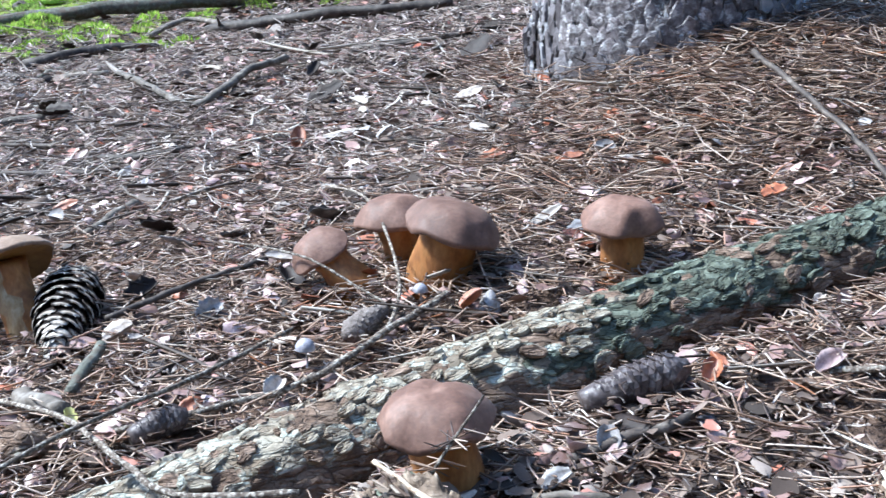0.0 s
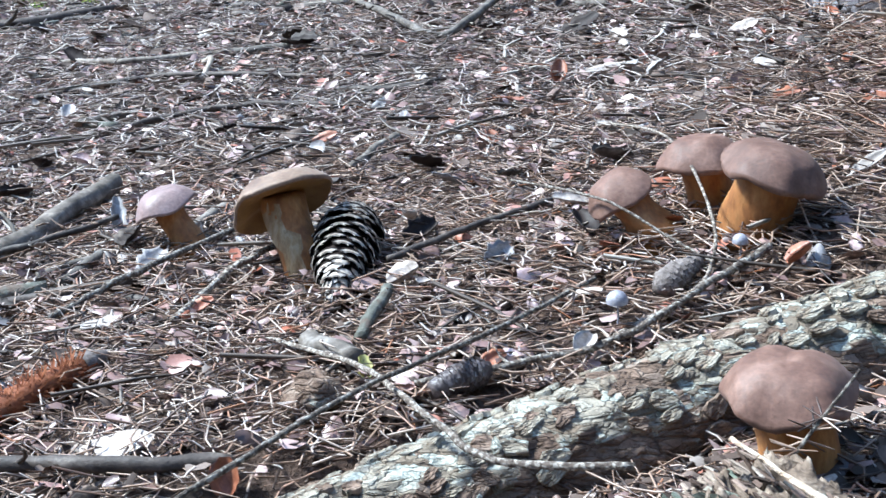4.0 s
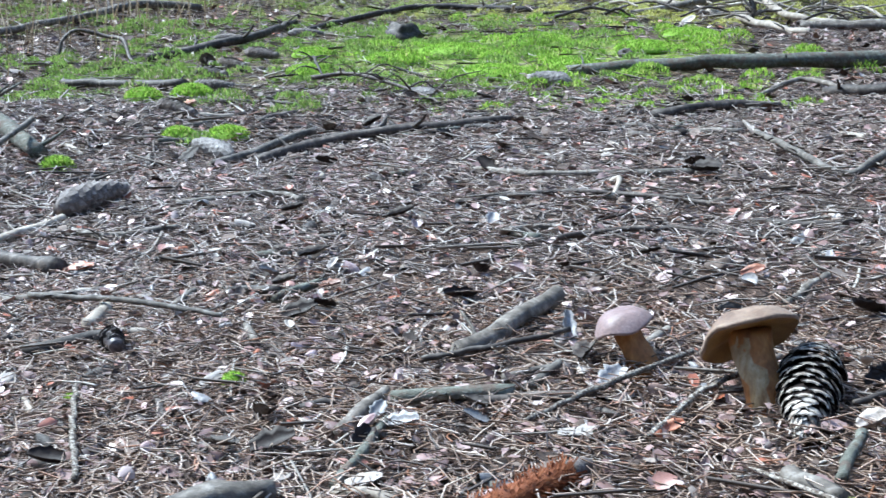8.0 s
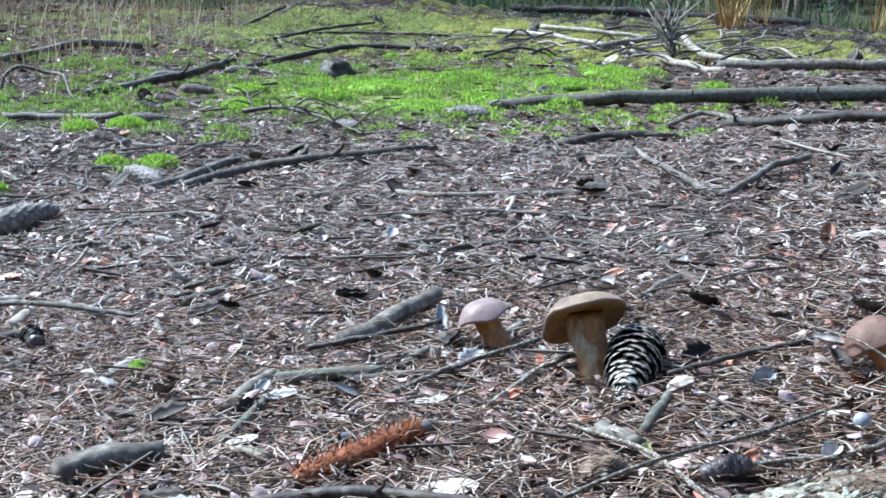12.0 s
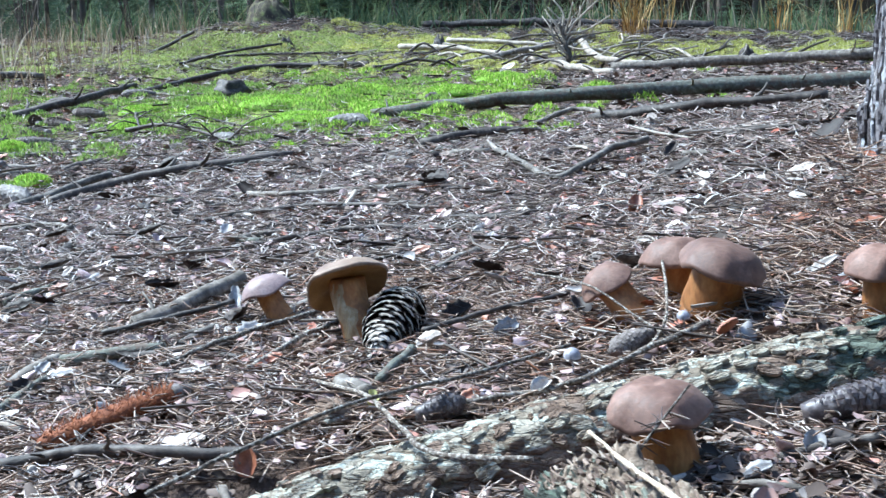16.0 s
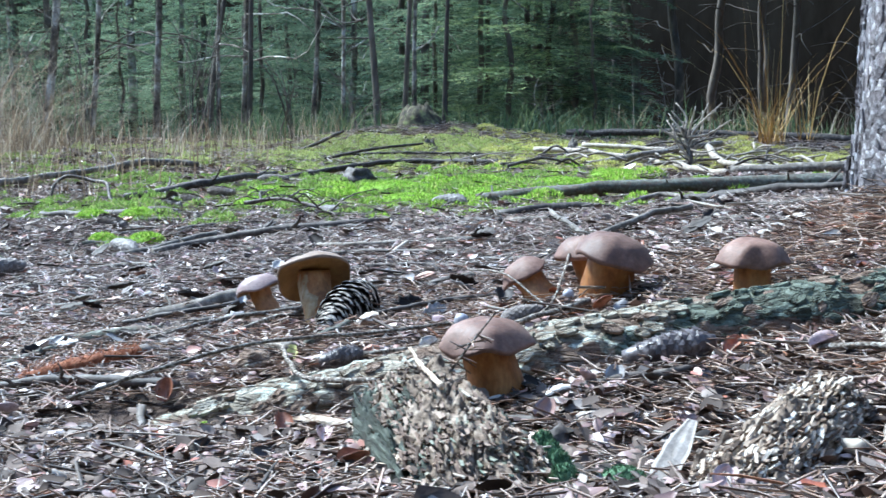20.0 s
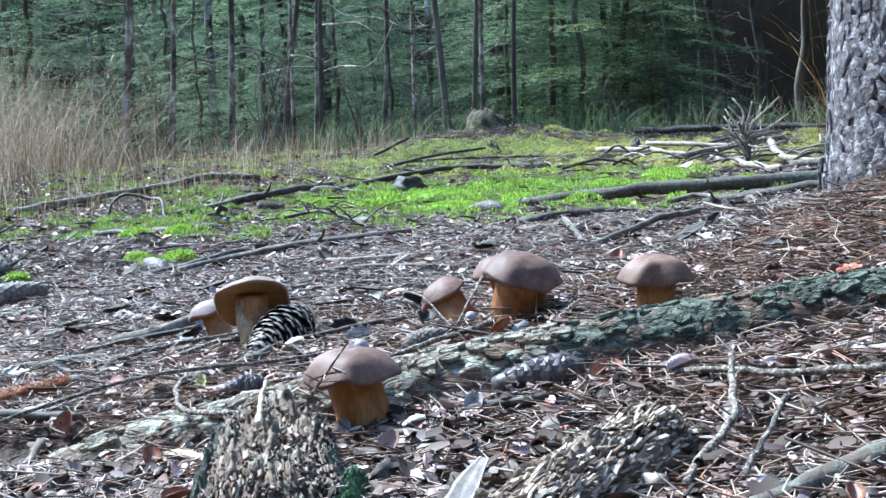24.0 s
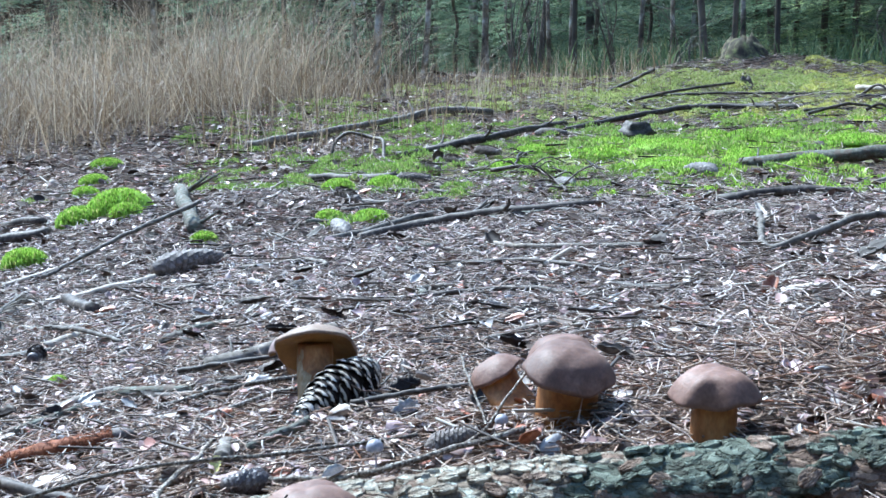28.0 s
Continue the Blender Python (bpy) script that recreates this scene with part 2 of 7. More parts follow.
M["grass_gold"] = surface("golden_grass", [(0.3, (0.4, 0.22, 0.05)), (0.7, (0.6, 0.4, 0.12))], 20, 0.6, 0.0, spec=0.3,
                          island_stops=[(0, (0.28, 0.13, 0.03)), (0.5, (0.52, 0.31, 0.08)), (1, (0.68, 0.5, 0.2))])
M["spruce"] = surface("spruce_foliage", [(0.3, (0.03, 0.07, 0.045)), (0.7, (0.06, 0.13, 0.085))], 3, 0.75, 0.0, spec=0.2, per_object=0.4, leafy=0.5,
                      island_stops=[(0, (0.078, 0.125, 0.08)), (0.5, (0.165, 0.24, 0.15)), (0.9, (0.265, 0.34, 0.205)), (1, (0.44, 0.46, 0.25))])
# lighter, yellower copy of the spruce foliage: sunlight on the boughs put into colour
M["spruce_sunlit"] = surface("sunlit_spruce_foliage", [(0.3, (0.1, 0.17, 0.06)), (0.7, (0.2, 0.3, 0.1))], 3, 0.75, 0.0, spec=0.2, per_object=0.2, leafy=0.5,
                            island_stops=[(0, (0.13, 0.19, 0.1)), (0.5, (0.26, 0.35, 0.165)), (0.9, (0.4, 0.48, 0.21)), (1, (0.56, 0.58, 0.28))])
M["undergrowth"] = surface("low_green_undergrowth", [(0.3, (0.05, 0.09, 0.04)), (0.7, (0.12, 0.17, 0.07))], 20, 0.7, 0.0, spec=0.2, leafy=0.4,
                           island_stops=[(0, (0.05, 0.085, 0.045)), (0.5, (0.11, 0.165, 0.08)), (0.85, (0.2, 0.24, 0.11)), (1, (0.34, 0.3, 0.17))])
M["far_bark"] = surface("forest_trunk_bark", [(0.3, (0.05, 0.042, 0.035)), (0.55, (0.13, 0.11, 0.09)), (0.8, (0.28, 0.25, 0.21))], 9, 0.9, 0.8, 0.01, stretch=(1, 1, 0.35), per_object=0.35)
M["birch_bark"] = surface("mottled_birch_bark", [(0.4, (0.06, 0.048, 0.038)), (0.5, (0.2, 0.165, 0.125)), (0.62, (0.62, 0.6, 0.54))], 8, 0.8, 0.6, 0.006, stretch=(1, 1, 0.8), per_object=0.3)
M["tiny_cap"] = surface("grey_toadstool", [(0.3, (0.2, 0.19, 0.22)), (0.7, (0.42, 0.41, 0.44))], 200, 0.5, 0.3, 0.0005, spec=0.5)
M["bead"] = surface("dark_berry_skin", [(0.3, (0.03, 0.028, 0.035)), (0.7, (0.1, 0.1, 0.12))], 120, 0.4, 0.3, 0.0005, spec=0.5)


def bark_surface(name, plates, crack, lichen, cell, stretch, cover, rough=0.85, depth=0.004):
    """Scaly bark: plates of uneven tone parted by dark cracks, with crusts of lichen."""
    m = bpy.data.materials.new(name)
    m.use_nodes = True
    nt = m.node_tree
    bsdf = nt.nodes["Principled BSDF"]
    tc = nt.nodes.new("ShaderNodeTexCoord")
    mp = nt.nodes.new("ShaderNodeMapping")
    mp.inputs["Scale"].default_value = stretch
    nt.links.new(tc.outputs["Object"], mp.inputs["Vector"])
    warp = nt.nodes.new("ShaderNodeTexNoise")
    warp.inputs["Scale"].default_value = cell * 0.9
    warp.inputs["Detail"].default_value = 4
    nt.links.new(mp.outputs["Vector"], warp.inputs["Vector"])
    shift = nt.nodes.new("ShaderNodeVectorMath")
    shift.operation = "MULTIPLY_ADD"
    shift.inputs[1].default_value = (1.3 / cell,) * 3
    nt.links.new(warp.outputs["Color"], shift.inputs[0])
    nt.links.new(mp.outputs["Vector"], shift.inputs[2])
    vec = shift.outputs["Vector"]
    tone, edge = [], []
    for scale in (cell, cell * 2.6):
        a = nt.nodes.new("ShaderNodeTexVoronoi")
        a.inputs["Scale"].default_value = scale
        nt.links.new(vec, a.inputs["Vector"])
        sep = nt.nodes.new("ShaderNodeSeparateColor")
        nt.links.new(a.outputs["Color"], sep.inputs["Color"])
        tone.append(sep.outputs[0])
        b = nt.nodes.new("ShaderNodeTexVoronoi")
        b.feature = "DISTANCE_TO_EDGE"
        b.inputs["Scale"].default_value = scale
        nt.links.new(vec, b.inputs["Vector"])
        edge.append(b.outputs["Distance"])
    fine = noise_tex(nt, tc.outputs["Object"], cell * 9, 5, 0.65)
    broad = noise_tex(nt, tc.outputs["Object"], cell * 0.55, 6, 0.72)
    both = nt.nodes.new("ShaderNodeMath")
    both.operation = "MULTIPLY_ADD"
    both.inputs[1].default_value = 0.6
    nt.links.new(tone[1], both.inputs[0])
    half = nt.nodes.new("ShaderNodeMath")
    half.operation = "MULTIPLY"
    half.inputs[1].default_value = 0.4
    nt.links.new(tone[0], half.inputs[0])
    nt.links.new(half.outputs[0], both.inputs[2])
    col = ramp(nt, both.outputs[0], plates)
    pick = nt.nodes.new("ShaderNodeMath")
    pick.operation = "MULTIPLY_ADD"
    pick.inputs[1].default_value = 0.3
    nt.links.new(tone[1], pick.inputs[0])
    nt.links.new(broad, pick.inputs[2])
    where = ramp(nt, pick.outputs[0], [(cover, (0, 0, 0)), (cover + 0.05, (1, 1, 1))])
    crust = ramp(nt, fine, [(0.3, tuple(c * 0.6 for c in lichen)), (0.65, lichen)])
    col = mixed(nt, where, col, crust)
    col = mixed(nt, 0.7, col, ramp(nt, fine, [(0.28, (0.5, 0.5, 0.5)), (0.72, (1.3, 1.3, 1.3))]), "MULTIPLY")
    gaps = ramp(nt, noise_tex(nt, tc.outputs["Object"], cell * 1.3, 4, 0.6), [(0.44, (0, 0, 0)), (0.58, (1, 1, 1))])
    for e, a, b in ((edge[1], 0.3, 0.05), (edge[0], 0.7, 0.06)):
        line = mixed(nt, 1.0, ramp(nt, e, [(0.0, (a, a, a)), (b, (0, 0, 0))]), gaps, "MULTIPLY")
        col = mixed(nt, line, col, crack)
    info = nt.nodes.new("ShaderNodeObjectInfo")
    col = mixed(nt, 1.0, col, ramp(nt, info.outputs["Random"], [(0, (0.8, 0.78, 0.76)), (1, (1.15, 1.15, 1.15))]), "MULTIPLY")
    nt.links.new(col, bsdf.inputs["Base Color"])
    bsdf.inputs["Roughness"].default_value = rough
    bsdf.inputs["Specular IOR Level"].default_value = 0.25
    height = ramp(nt, edge[0], [(0.0, (0, 0, 0)), (0.12, (0.6, 0.6, 0.6))])
    height = mixed(nt, 1.0, height, ramp(nt, edge[1], [(0.0, (0, 0, 0)), (0.1, (0.25, 0.25, 0.25))]), "ADD")
    height = mixed(nt, 1.0, height, ramp(nt, both.outputs[0], [(0, (0, 0, 0)), (1, (0.5, 0.5, 0.5))]), "ADD")
    height = mixed(nt, 1.0, height, ramp(nt, fine, [(0, (0, 0, 0)), (1, (0.22, 0.22, 0.22))]), "ADD")
    b = nt.nodes.new("ShaderNodeBump")
    b.inputs["Strength"].default_value, b.inputs["Distance"].default_value = 1.0, depth
    nt.links.new(height, b.inputs["Height"])
    nt.links.new(b.outputs["Normal"], bsdf.inputs["Normal"])
    return m


M["log_bark"] = bark_surface("flaking_log_bark", [(0.15, (0.135, 0.088, 0.06)), (0.5, (0.23, 0.16, 0.115)), (0.85, (0.35, 0.265, 0.2))], (0.05, 0.034, 0.025), (0.5, 0.48, 0.4), 55, (0.5, 1.0, 1.6), 0.85)
M["log_green"] = bark_surface("algae_green_log_bark", [(0.15, (0.055, 0.056, 0.04)), (0.5, (0.115, 0.13, 0.096)), (0.85, (0.22, 0.25, 0.195))], (0.03, 0.026, 0.02), (0.3, 0.36, 0.29), 55, (0.5, 1.0, 1.6), 0.78)
M["log_lichen"] = bark_surface("lichened_log_bark", [(0.15, (0.2, 0.15, 0.105)), (0.5, (0.33, 0.285, 0.215)), (0.85, (0.48, 0.45, 0.365))], (0.07, 0.052, 0.038), (0.6, 0.62, 0.53), 55, (0.5, 1.0, 1.6), 0.72)
M["tree_bark"] = bark_surface("scaly_pine_bark", [(0.15, (0.19, 0.165, 0.16)), (0.5, (0.31, 0.285, 0.285)), (0.85, (0.43, 0.41, 0.415))], (0.06, 0.048, 0.047), (0.5, 0.5, 0.515), 46, (1.25, 1.25, 0.55), 0.74, depth=0.006)
M["pine_plate"] = surface("grey_pine_bark_plate", [(0.32, (0.072, 0.06, 0.062)), (0.5, (0.155, 0.14, 0.145)), (0.68, (0.27, 0.255, 0.265))], 130, 0.85, 0.9, 0.003, per_object=0.4, patch=((0.4, 0.395, 0.4), 0.57, 0.64), patch_scale=120)
M["pine_scales"] = surface("grey_pine_bark_scales", [(0.3, (0.15, 0.125, 0.12)), (0.7, (0.42, 0.395, 0.395))], 130, 0.85, 0.9, 0.003,
                           island_stops=[(0, (0.065, 0.054, 0.055)), (0.4, (0.145, 0.13, 0.134)), (0.8, (0.235, 0.22, 0.227)), (1, (0.4, 0.4, 0.41))])
M["rotten"] = surface("fibrous_rotten_wood", [(0.3, (0.06, 0.042, 0.03)), (0.5, (0.22, 0.165, 0.12)), (0.72, (0.46, 0.385, 0.3))], 110, 0.9, 1.0, 0.004, stretch=(0.35, 1, 1), fine=3,
                      patch=((0.13, 0.16, 0.115), 0.6, 0.68), patch_scale=50, per_object=0.2)
M["rotten_green"] = surface("algae_stained_rotten_wood", [(0.3, (0.018, 0.019, 0.015)), (0.54, (0.07, 0.08, 0.062)), (0.8, (0.19, 0.21, 0.165))], 160, 0.9, 1.0, 0.004, stretch=(0.09, 1, 1), fine=3,
                            patch=((0.1, 0.15, 0.1), 0.6, 0.68), patch_scale=80, per_object=0.35)
M["rotten_pale"] = surface("pale_fibrous_rotten_wood", [(0.28, (0.2, 0.14, 0.095)), (0.45, (0.46, 0.36, 0.26)), (0.68, (0.74, 0.65, 0.53))], 130, 0.9, 1.0, 0.005, stretch=(0.25, 1, 1), fine=3, per_object=0.25)

M["crumble"] = surface("crumbling_wood_blocks", [(0.3, (0.1, 0.07, 0.05)), (0.7, (0.4, 0.3, 0.22))], 160, 0.9, 0.8, 0.002, stretch=(0.3, 1, 1),
                       island_stops=[(0, (0.035, 0.024, 0.018)), (0.3, (0.12, 0.08, 0.058)), (0.55, (0.22, 0.155, 0.115)), (0.8, (0.34, 0.265, 0.205)), (0.92, (0.15, 0.18, 0.135)), (1, (0.44, 0.37, 0.3))])
M["crumble_pale"] = surface("pale_crumbling_wood_blocks", [(0.3, (0.2, 0.15, 0.1)), (0.7, (0.5, 0.4, 0.3))], 160, 0.9, 0.8, 0.002, stretch=(0.3, 1, 1),
                            island_stops=[(0, (0.06, 0.04, 0.028)), (0.3, (0.2, 0.14, 0.098)), (0.6, (0.44, 0.34, 0.25)), (0.85, (0.62, 0.53, 0.42)), (1, (0.72, 0.65, 0.55))])
M["moss_dull"] = surface("dull_green_moss", [(0.3, (0.04, 0.07, 0.04)), (0.7, (0.12, 0.19, 0.1))], 60, 0.9, 0.5, 0.002, spec=0.1,
                         island_stops=[(0, (0.04, 0.075, 0.045)), (0.5, (0.1, 0.17, 0.095)), (1, (0.2, 0.29, 0.16))])


def ground_surface():
    m = bpy.data.materials.new("forest_floor")
    m.use_nodes = True
    nt = m.node_tree
    bsdf = nt.nodes["Principled BSDF"]
    tc = nt.nodes.new("ShaderNodeTexCoord")
    vec = tc.outputs["Object"]
    n0, n1, n2, n3 = (noise_tex(nt, vec, s, 5, 0.65) for s in (2.2, 14, 60, 240))
    soil = ramp(nt, n2, [(0.28, (0.01, 0.007, 0.006)), (0.48, (0.04, 0.027, 0.02)), (0.62, (0.12, 0.085, 0.066)), (0.76, (0.3, 0.24, 0.2))])
    soil = mixed(nt, 0.5, soil, ramp(nt, n1, [(0.3, (0.07, 0.048, 0.036)), (0.7, (0.19, 0.13, 0.1))]))
    soil = mixed(nt, 0.75, soil, ramp(nt, n3, [(0.3, (0.45, 0.42, 0.4)), (0.7, (1.5, 1.45, 1.4))]), "MULTIPLY")
    soil = mixed(nt, 0.35, soil, ramp(nt, n0, [(0.35, (0.6, 0.58, 0.58)), (0.65, (1.25, 1.15, 1.05))]), "MULTIPLY")
    moss_c = ramp(nt, n2, [(0.25, (0.07, 0.075, 0.025)), (0.5, (0.22, 0.27, 0.05)), (0.75, (0.4, 0.44, 0.13))])
    moss_c = mixed(nt, 0.6, moss_c, ramp(nt, n3, [(0.3, (0.5, 0.5, 0.5)), (0.7, (1.4, 1.4, 1.4))]), "MULTIPLY")
    at = nt.nodes.new("ShaderNodeAttribute")
    at.attribute_name = "moss"
    mul = nt.nodes.new("ShaderNodeMath")
    mul.operation = "MULTIPLY_ADD"
    mul.inputs[1].default_value = 1.1
    mul.inputs[2].default_value = -0.62
    nt.links.new(n1, mul.inputs[0])
    add = nt.nodes.new("ShaderNodeMath")
    nt.links.new(at.outputs["Fac"], add.inputs[0])
    nt.links.new(mul.outputs[0], add.inputs[1])
    where = ramp(nt, add.outputs[0], [(0.5, (0, 0, 0)), (0.78, (1, 1, 1))])
    nt.links.new(mixed(nt, where, soil, moss_c), bsdf.inputs["Base Color"])
    bsdf.inputs["Roughness"].default_value = 0.85
    bsdf.inputs["Specular IOR Level"].default_value = 0.25
    s = nt.nodes.new("ShaderNodeMath")
    s.operation = "MULTIPLY_ADD"
    s.inputs[1].default_value = 0.35
    nt.links.new(n3, s.inputs[0])
    nt.links.new(n2, s.inputs[2])
    b = nt.nodes.new("ShaderNodeBump")
    b.inputs["Strength"].default_value, b.inputs["Distance"].default_value = 0.9, 0.012
    nt.links.new(s.outputs[0], b.inputs["Height"])
    nt.links.new(b.outputs["Normal"], bsdf.inputs["Normal"])
    return m


M["ground"] = ground_surface()


# ---- the lie of the land ----
def bump_at(x, y, cx, cy, r, h):
    return h * np.exp(-((x - cx) ** 2 + (y - cy) ** 2) / (r * r))


BUMPS = [(0.05, 0.05, 0.16, 0.022), (-0.1, -0.45, 0.25, -0.0368), (-0.15, 0.95, 0.5, -0.0288), (-0.5, 2.6, 0.7, -0.0463), (-2.4, 1.6, 0.6, 0.0944),
         (0.5, 0.8, 0.45, 0.0532), (-1.7, 1.6, 0.35, -0.0375), (-4.5, 4.2, 1.3, 0.053), (-0.3, 4.6, 0.9, -0.0522), (-2.4, 3.2, 0.5, 0.0378),
         (0.25, -0.4, 0.25, -0.0116), (-2.65, 6.3, 0.7, 0.12), (-0.7, 6.4, 0.8, 0.06), (0.3, -0.52, 0.2, -0.042), (0.75, 3.3, 0.9, -0.08), (0.44, 0.56, 0.25, 0.048), (0.17, -0.02, 0.07, -0.01)]


def gz(x, y):
    """Height of the ground."""
    xc, yc = np.clip(x, -2.6, 1.2), np.clip(y, -1.6, 6.8)
    z = -0.0156 + 0.133 * xc + 0.028 * yc - 0.001 * xc * xc - 0.0229 * xc * yc * np.clip(1.0 - 0.06 * (np.abs(xc) - 3), 0, 1) - 0.0031 * yc * yc
    for b in BUMPS:
        z = z + bump_at(x, y, *b)
    off = (y + 0.174 - 0.381 * x) * 0.934  # hollow in which the fallen log lies
    z = z - 0.028 * np.exp(-((off + 0.025) / 0.06) ** 2) * np.clip((x + 0.5) / 0.15, 0, 1) * np.clip((0.55 - x) / 0.2, 0, 1)
    return z - 0.075 * np.clip(y - 6.9, 0, 7)


def ground_at(x, y):
    return float(gz(float(x), float(y)))


MOSS = [(-1.45, 3.25, 1.0, 0.75, 1.0), (-1.2, 2.65, 0.35, 0.3, 0.7), (-2.2, 2.7, 0.9, 0.75, 0.58), (-2.3, 5.1, 1.7, 1.1, 0.56), (0.1, 4.95, 1.2, 0.6, 0.75), (-1.4, 4.3, 1.0, 0.7, 0.62), (-3.75, 2.35, 0.75, 0.75, 0.34),
        (-2.5, 1.55, 0.35, 0.3, 0.45), (-3.2, 4.2, 1.0, 1.0, 0.45), (-1.75, 1.75, 0.18, 0.14, 0.5), (-0.6, 3.3, 0.5, 0.35, 0.5), (-1.9, 5.5, 0.9, 0.6, 0.95), (0.55, 4.85, 1.0, 0.5, 1.0), (-1.1, 5.3, 1.2, 0.6, 0.8), (-2.7, 5.3, 1.0, 0.8, 0.75)]


def moss_at(x, y):
    w = 0 * x
    for cx, cy, rx, ry, k in MOSS:
        w = np.maximum(w, k * np.exp(-(((x - cx) / rx) ** 2 + ((y - cy) / ry) ** 2) ** 1.5))
    return w


# ---- mesh helpers ----
def mesh_np(name, verts, faces, mats, smooth=False, index=None):
    """A mesh from arrays; all faces have the same number of corners."""
    me = bpy.data.meshes.new(name)
    k = faces.shape[1]
    me.vertices.add(len(verts))
    me.vertices.foreach_set("co", np.ascontiguousarray(verts, dtype=np.float32).ravel())
    me.loops.add(faces.size)
    me.loops.foreach_set("vertex_index", np.ascontiguousarray(faces, dtype=np.int32).ravel())
    me.polygons.add(len(faces))
    me.polygons.foreach_set("loop_start", np.arange(0, faces.size, k, dtype=np.int32))
    me.polygons.foreach_set("loop_total", np.full(len(faces), k, dtype=np.int32))
    if smooth:
        me.polygons.foreach_set("use_smooth", np.ones(len(faces), dtype=bool))
    for m in mats if isinstance(mats, (list, tuple)) else [mats]:
        me.materials.append(m)
    if index is not None:
        me.polygons.foreach_set("material_index", np.ascontiguousarray(index, dtype=np.int32))
    me.update(calc_edges=True)
    return me


def mesh_py(name, verts, faces, mats, smooth=True, index=None):
    me = bpy.data.meshes.new(name)
    me.from_pydata([tuple(v) for v in verts], [], [tuple(f) for f in faces])
    for m in mats if isinstance(mats, (list, tuple)) else [mats]:
        me.materials.append(m)
    if smooth:
        me.polygons.foreach_set("use_smooth", np.ones(len(me.polygons), dtype=bool))
    if index is not None:
        me.polygons.foreach_set("material_index", np.array(index, dtype=np.int32))
    me.update()
    return me


def part(name, me, parent, label="", m=None):
    ob = new(name, me)
    ob.parent = parent
    if m is not None:
        ob.matrix_local = m
    if label:
        tagged(ob, label)
    return ob


def thing(name, label, category, me=None, m=None, group="", kind=""):
    ob = new(name, me)
    if m is not None:
        ob.matrix_world = m
    return tagged(ob, label, category, group, kind)


def smooth_path(pts, n):
    """A Catmull-Rom curve through 3D points."""
    pts = [Vector(p) for p in pts]
    ext = [2 * pts[0] - pts[1]] + pts + [2 * pts[-1] - pts[-2]]
    out = []
    total = len(pts) - 1
    for i in range(n + 1):
        s = i / n * total
        k = min(int(s), total - 1)
        u = s - k
        p0, p1, p2, p3 = ext[k:k + 4]
        out.append(0.5 * (2 * p1 + (p2 - p0) * u + (2 * p0 - 5 * p1 + 4 * p2 - p3) * u * u + (3 * p1 - p0 - 3 * p2 + p3) * u ** 3))
    return out


def tube(path, radius, sides=8, rough=0.0, seed=0.0, flat=1.0, grain=1.0):
    """Skin round a path. radius: a function of 0..1; rough: relative unevenness."""
    verts, faces = [], []
    n = len(path)
    up = Vector((0, 0, 1))
    for i, p in enumerate(path):
        d = (path[min(i + 1, n - 1)] - path[max(i - 1, 0)]).normalized()
        ref = up if abs(d.z) < 0.9 else Vector((1, 0, 0))
        s = d.cross(ref).normalized()
        t = s.cross(d)
        r0 = radius(i / (n - 1))
        for j in range(sides):
            a = 2 * math.pi * j / sides
            c, q = math.cos(a), math.sin(a)
            k = 1.0
            if rough:
                k += rough * noise.noise(Vector((c * 1.6 + seed, q * 1.6, i * 0.55 * grain + seed * 3)))
                k += rough * 0.6 * noise.noise(Vector((c * 4 + seed, q * 4 + 7, i * 1.7 * grain)))
            verts.append(p + (s * c + t * q * flat) * r0 * k)
    for i in range(n - 1):
        for j in range(sides):
            a, b = i * sides + j, i * sides + (j + 1) % sides
            faces.append((a, b, b + sides, a + sides))
    faces.append(tuple(range(sides - 1, -1, -1)))
    faces.append(tuple((n - 1) * sides + j for j in range(sides)))
    return verts, faces


def joined(pieces):
    verts, faces = [], []
    for v, f in pieces:
        o = len(verts)
        verts += list(v)
        faces += [tuple(i + o for i in g) for g in f]
    return verts, faces


def on_ground(pts, lift):
    return [Vector((p[0], p[1], ground_at(p[0], p[1]) + lift + (p[2] if len(p) > 2 else 0))) for p in pts]


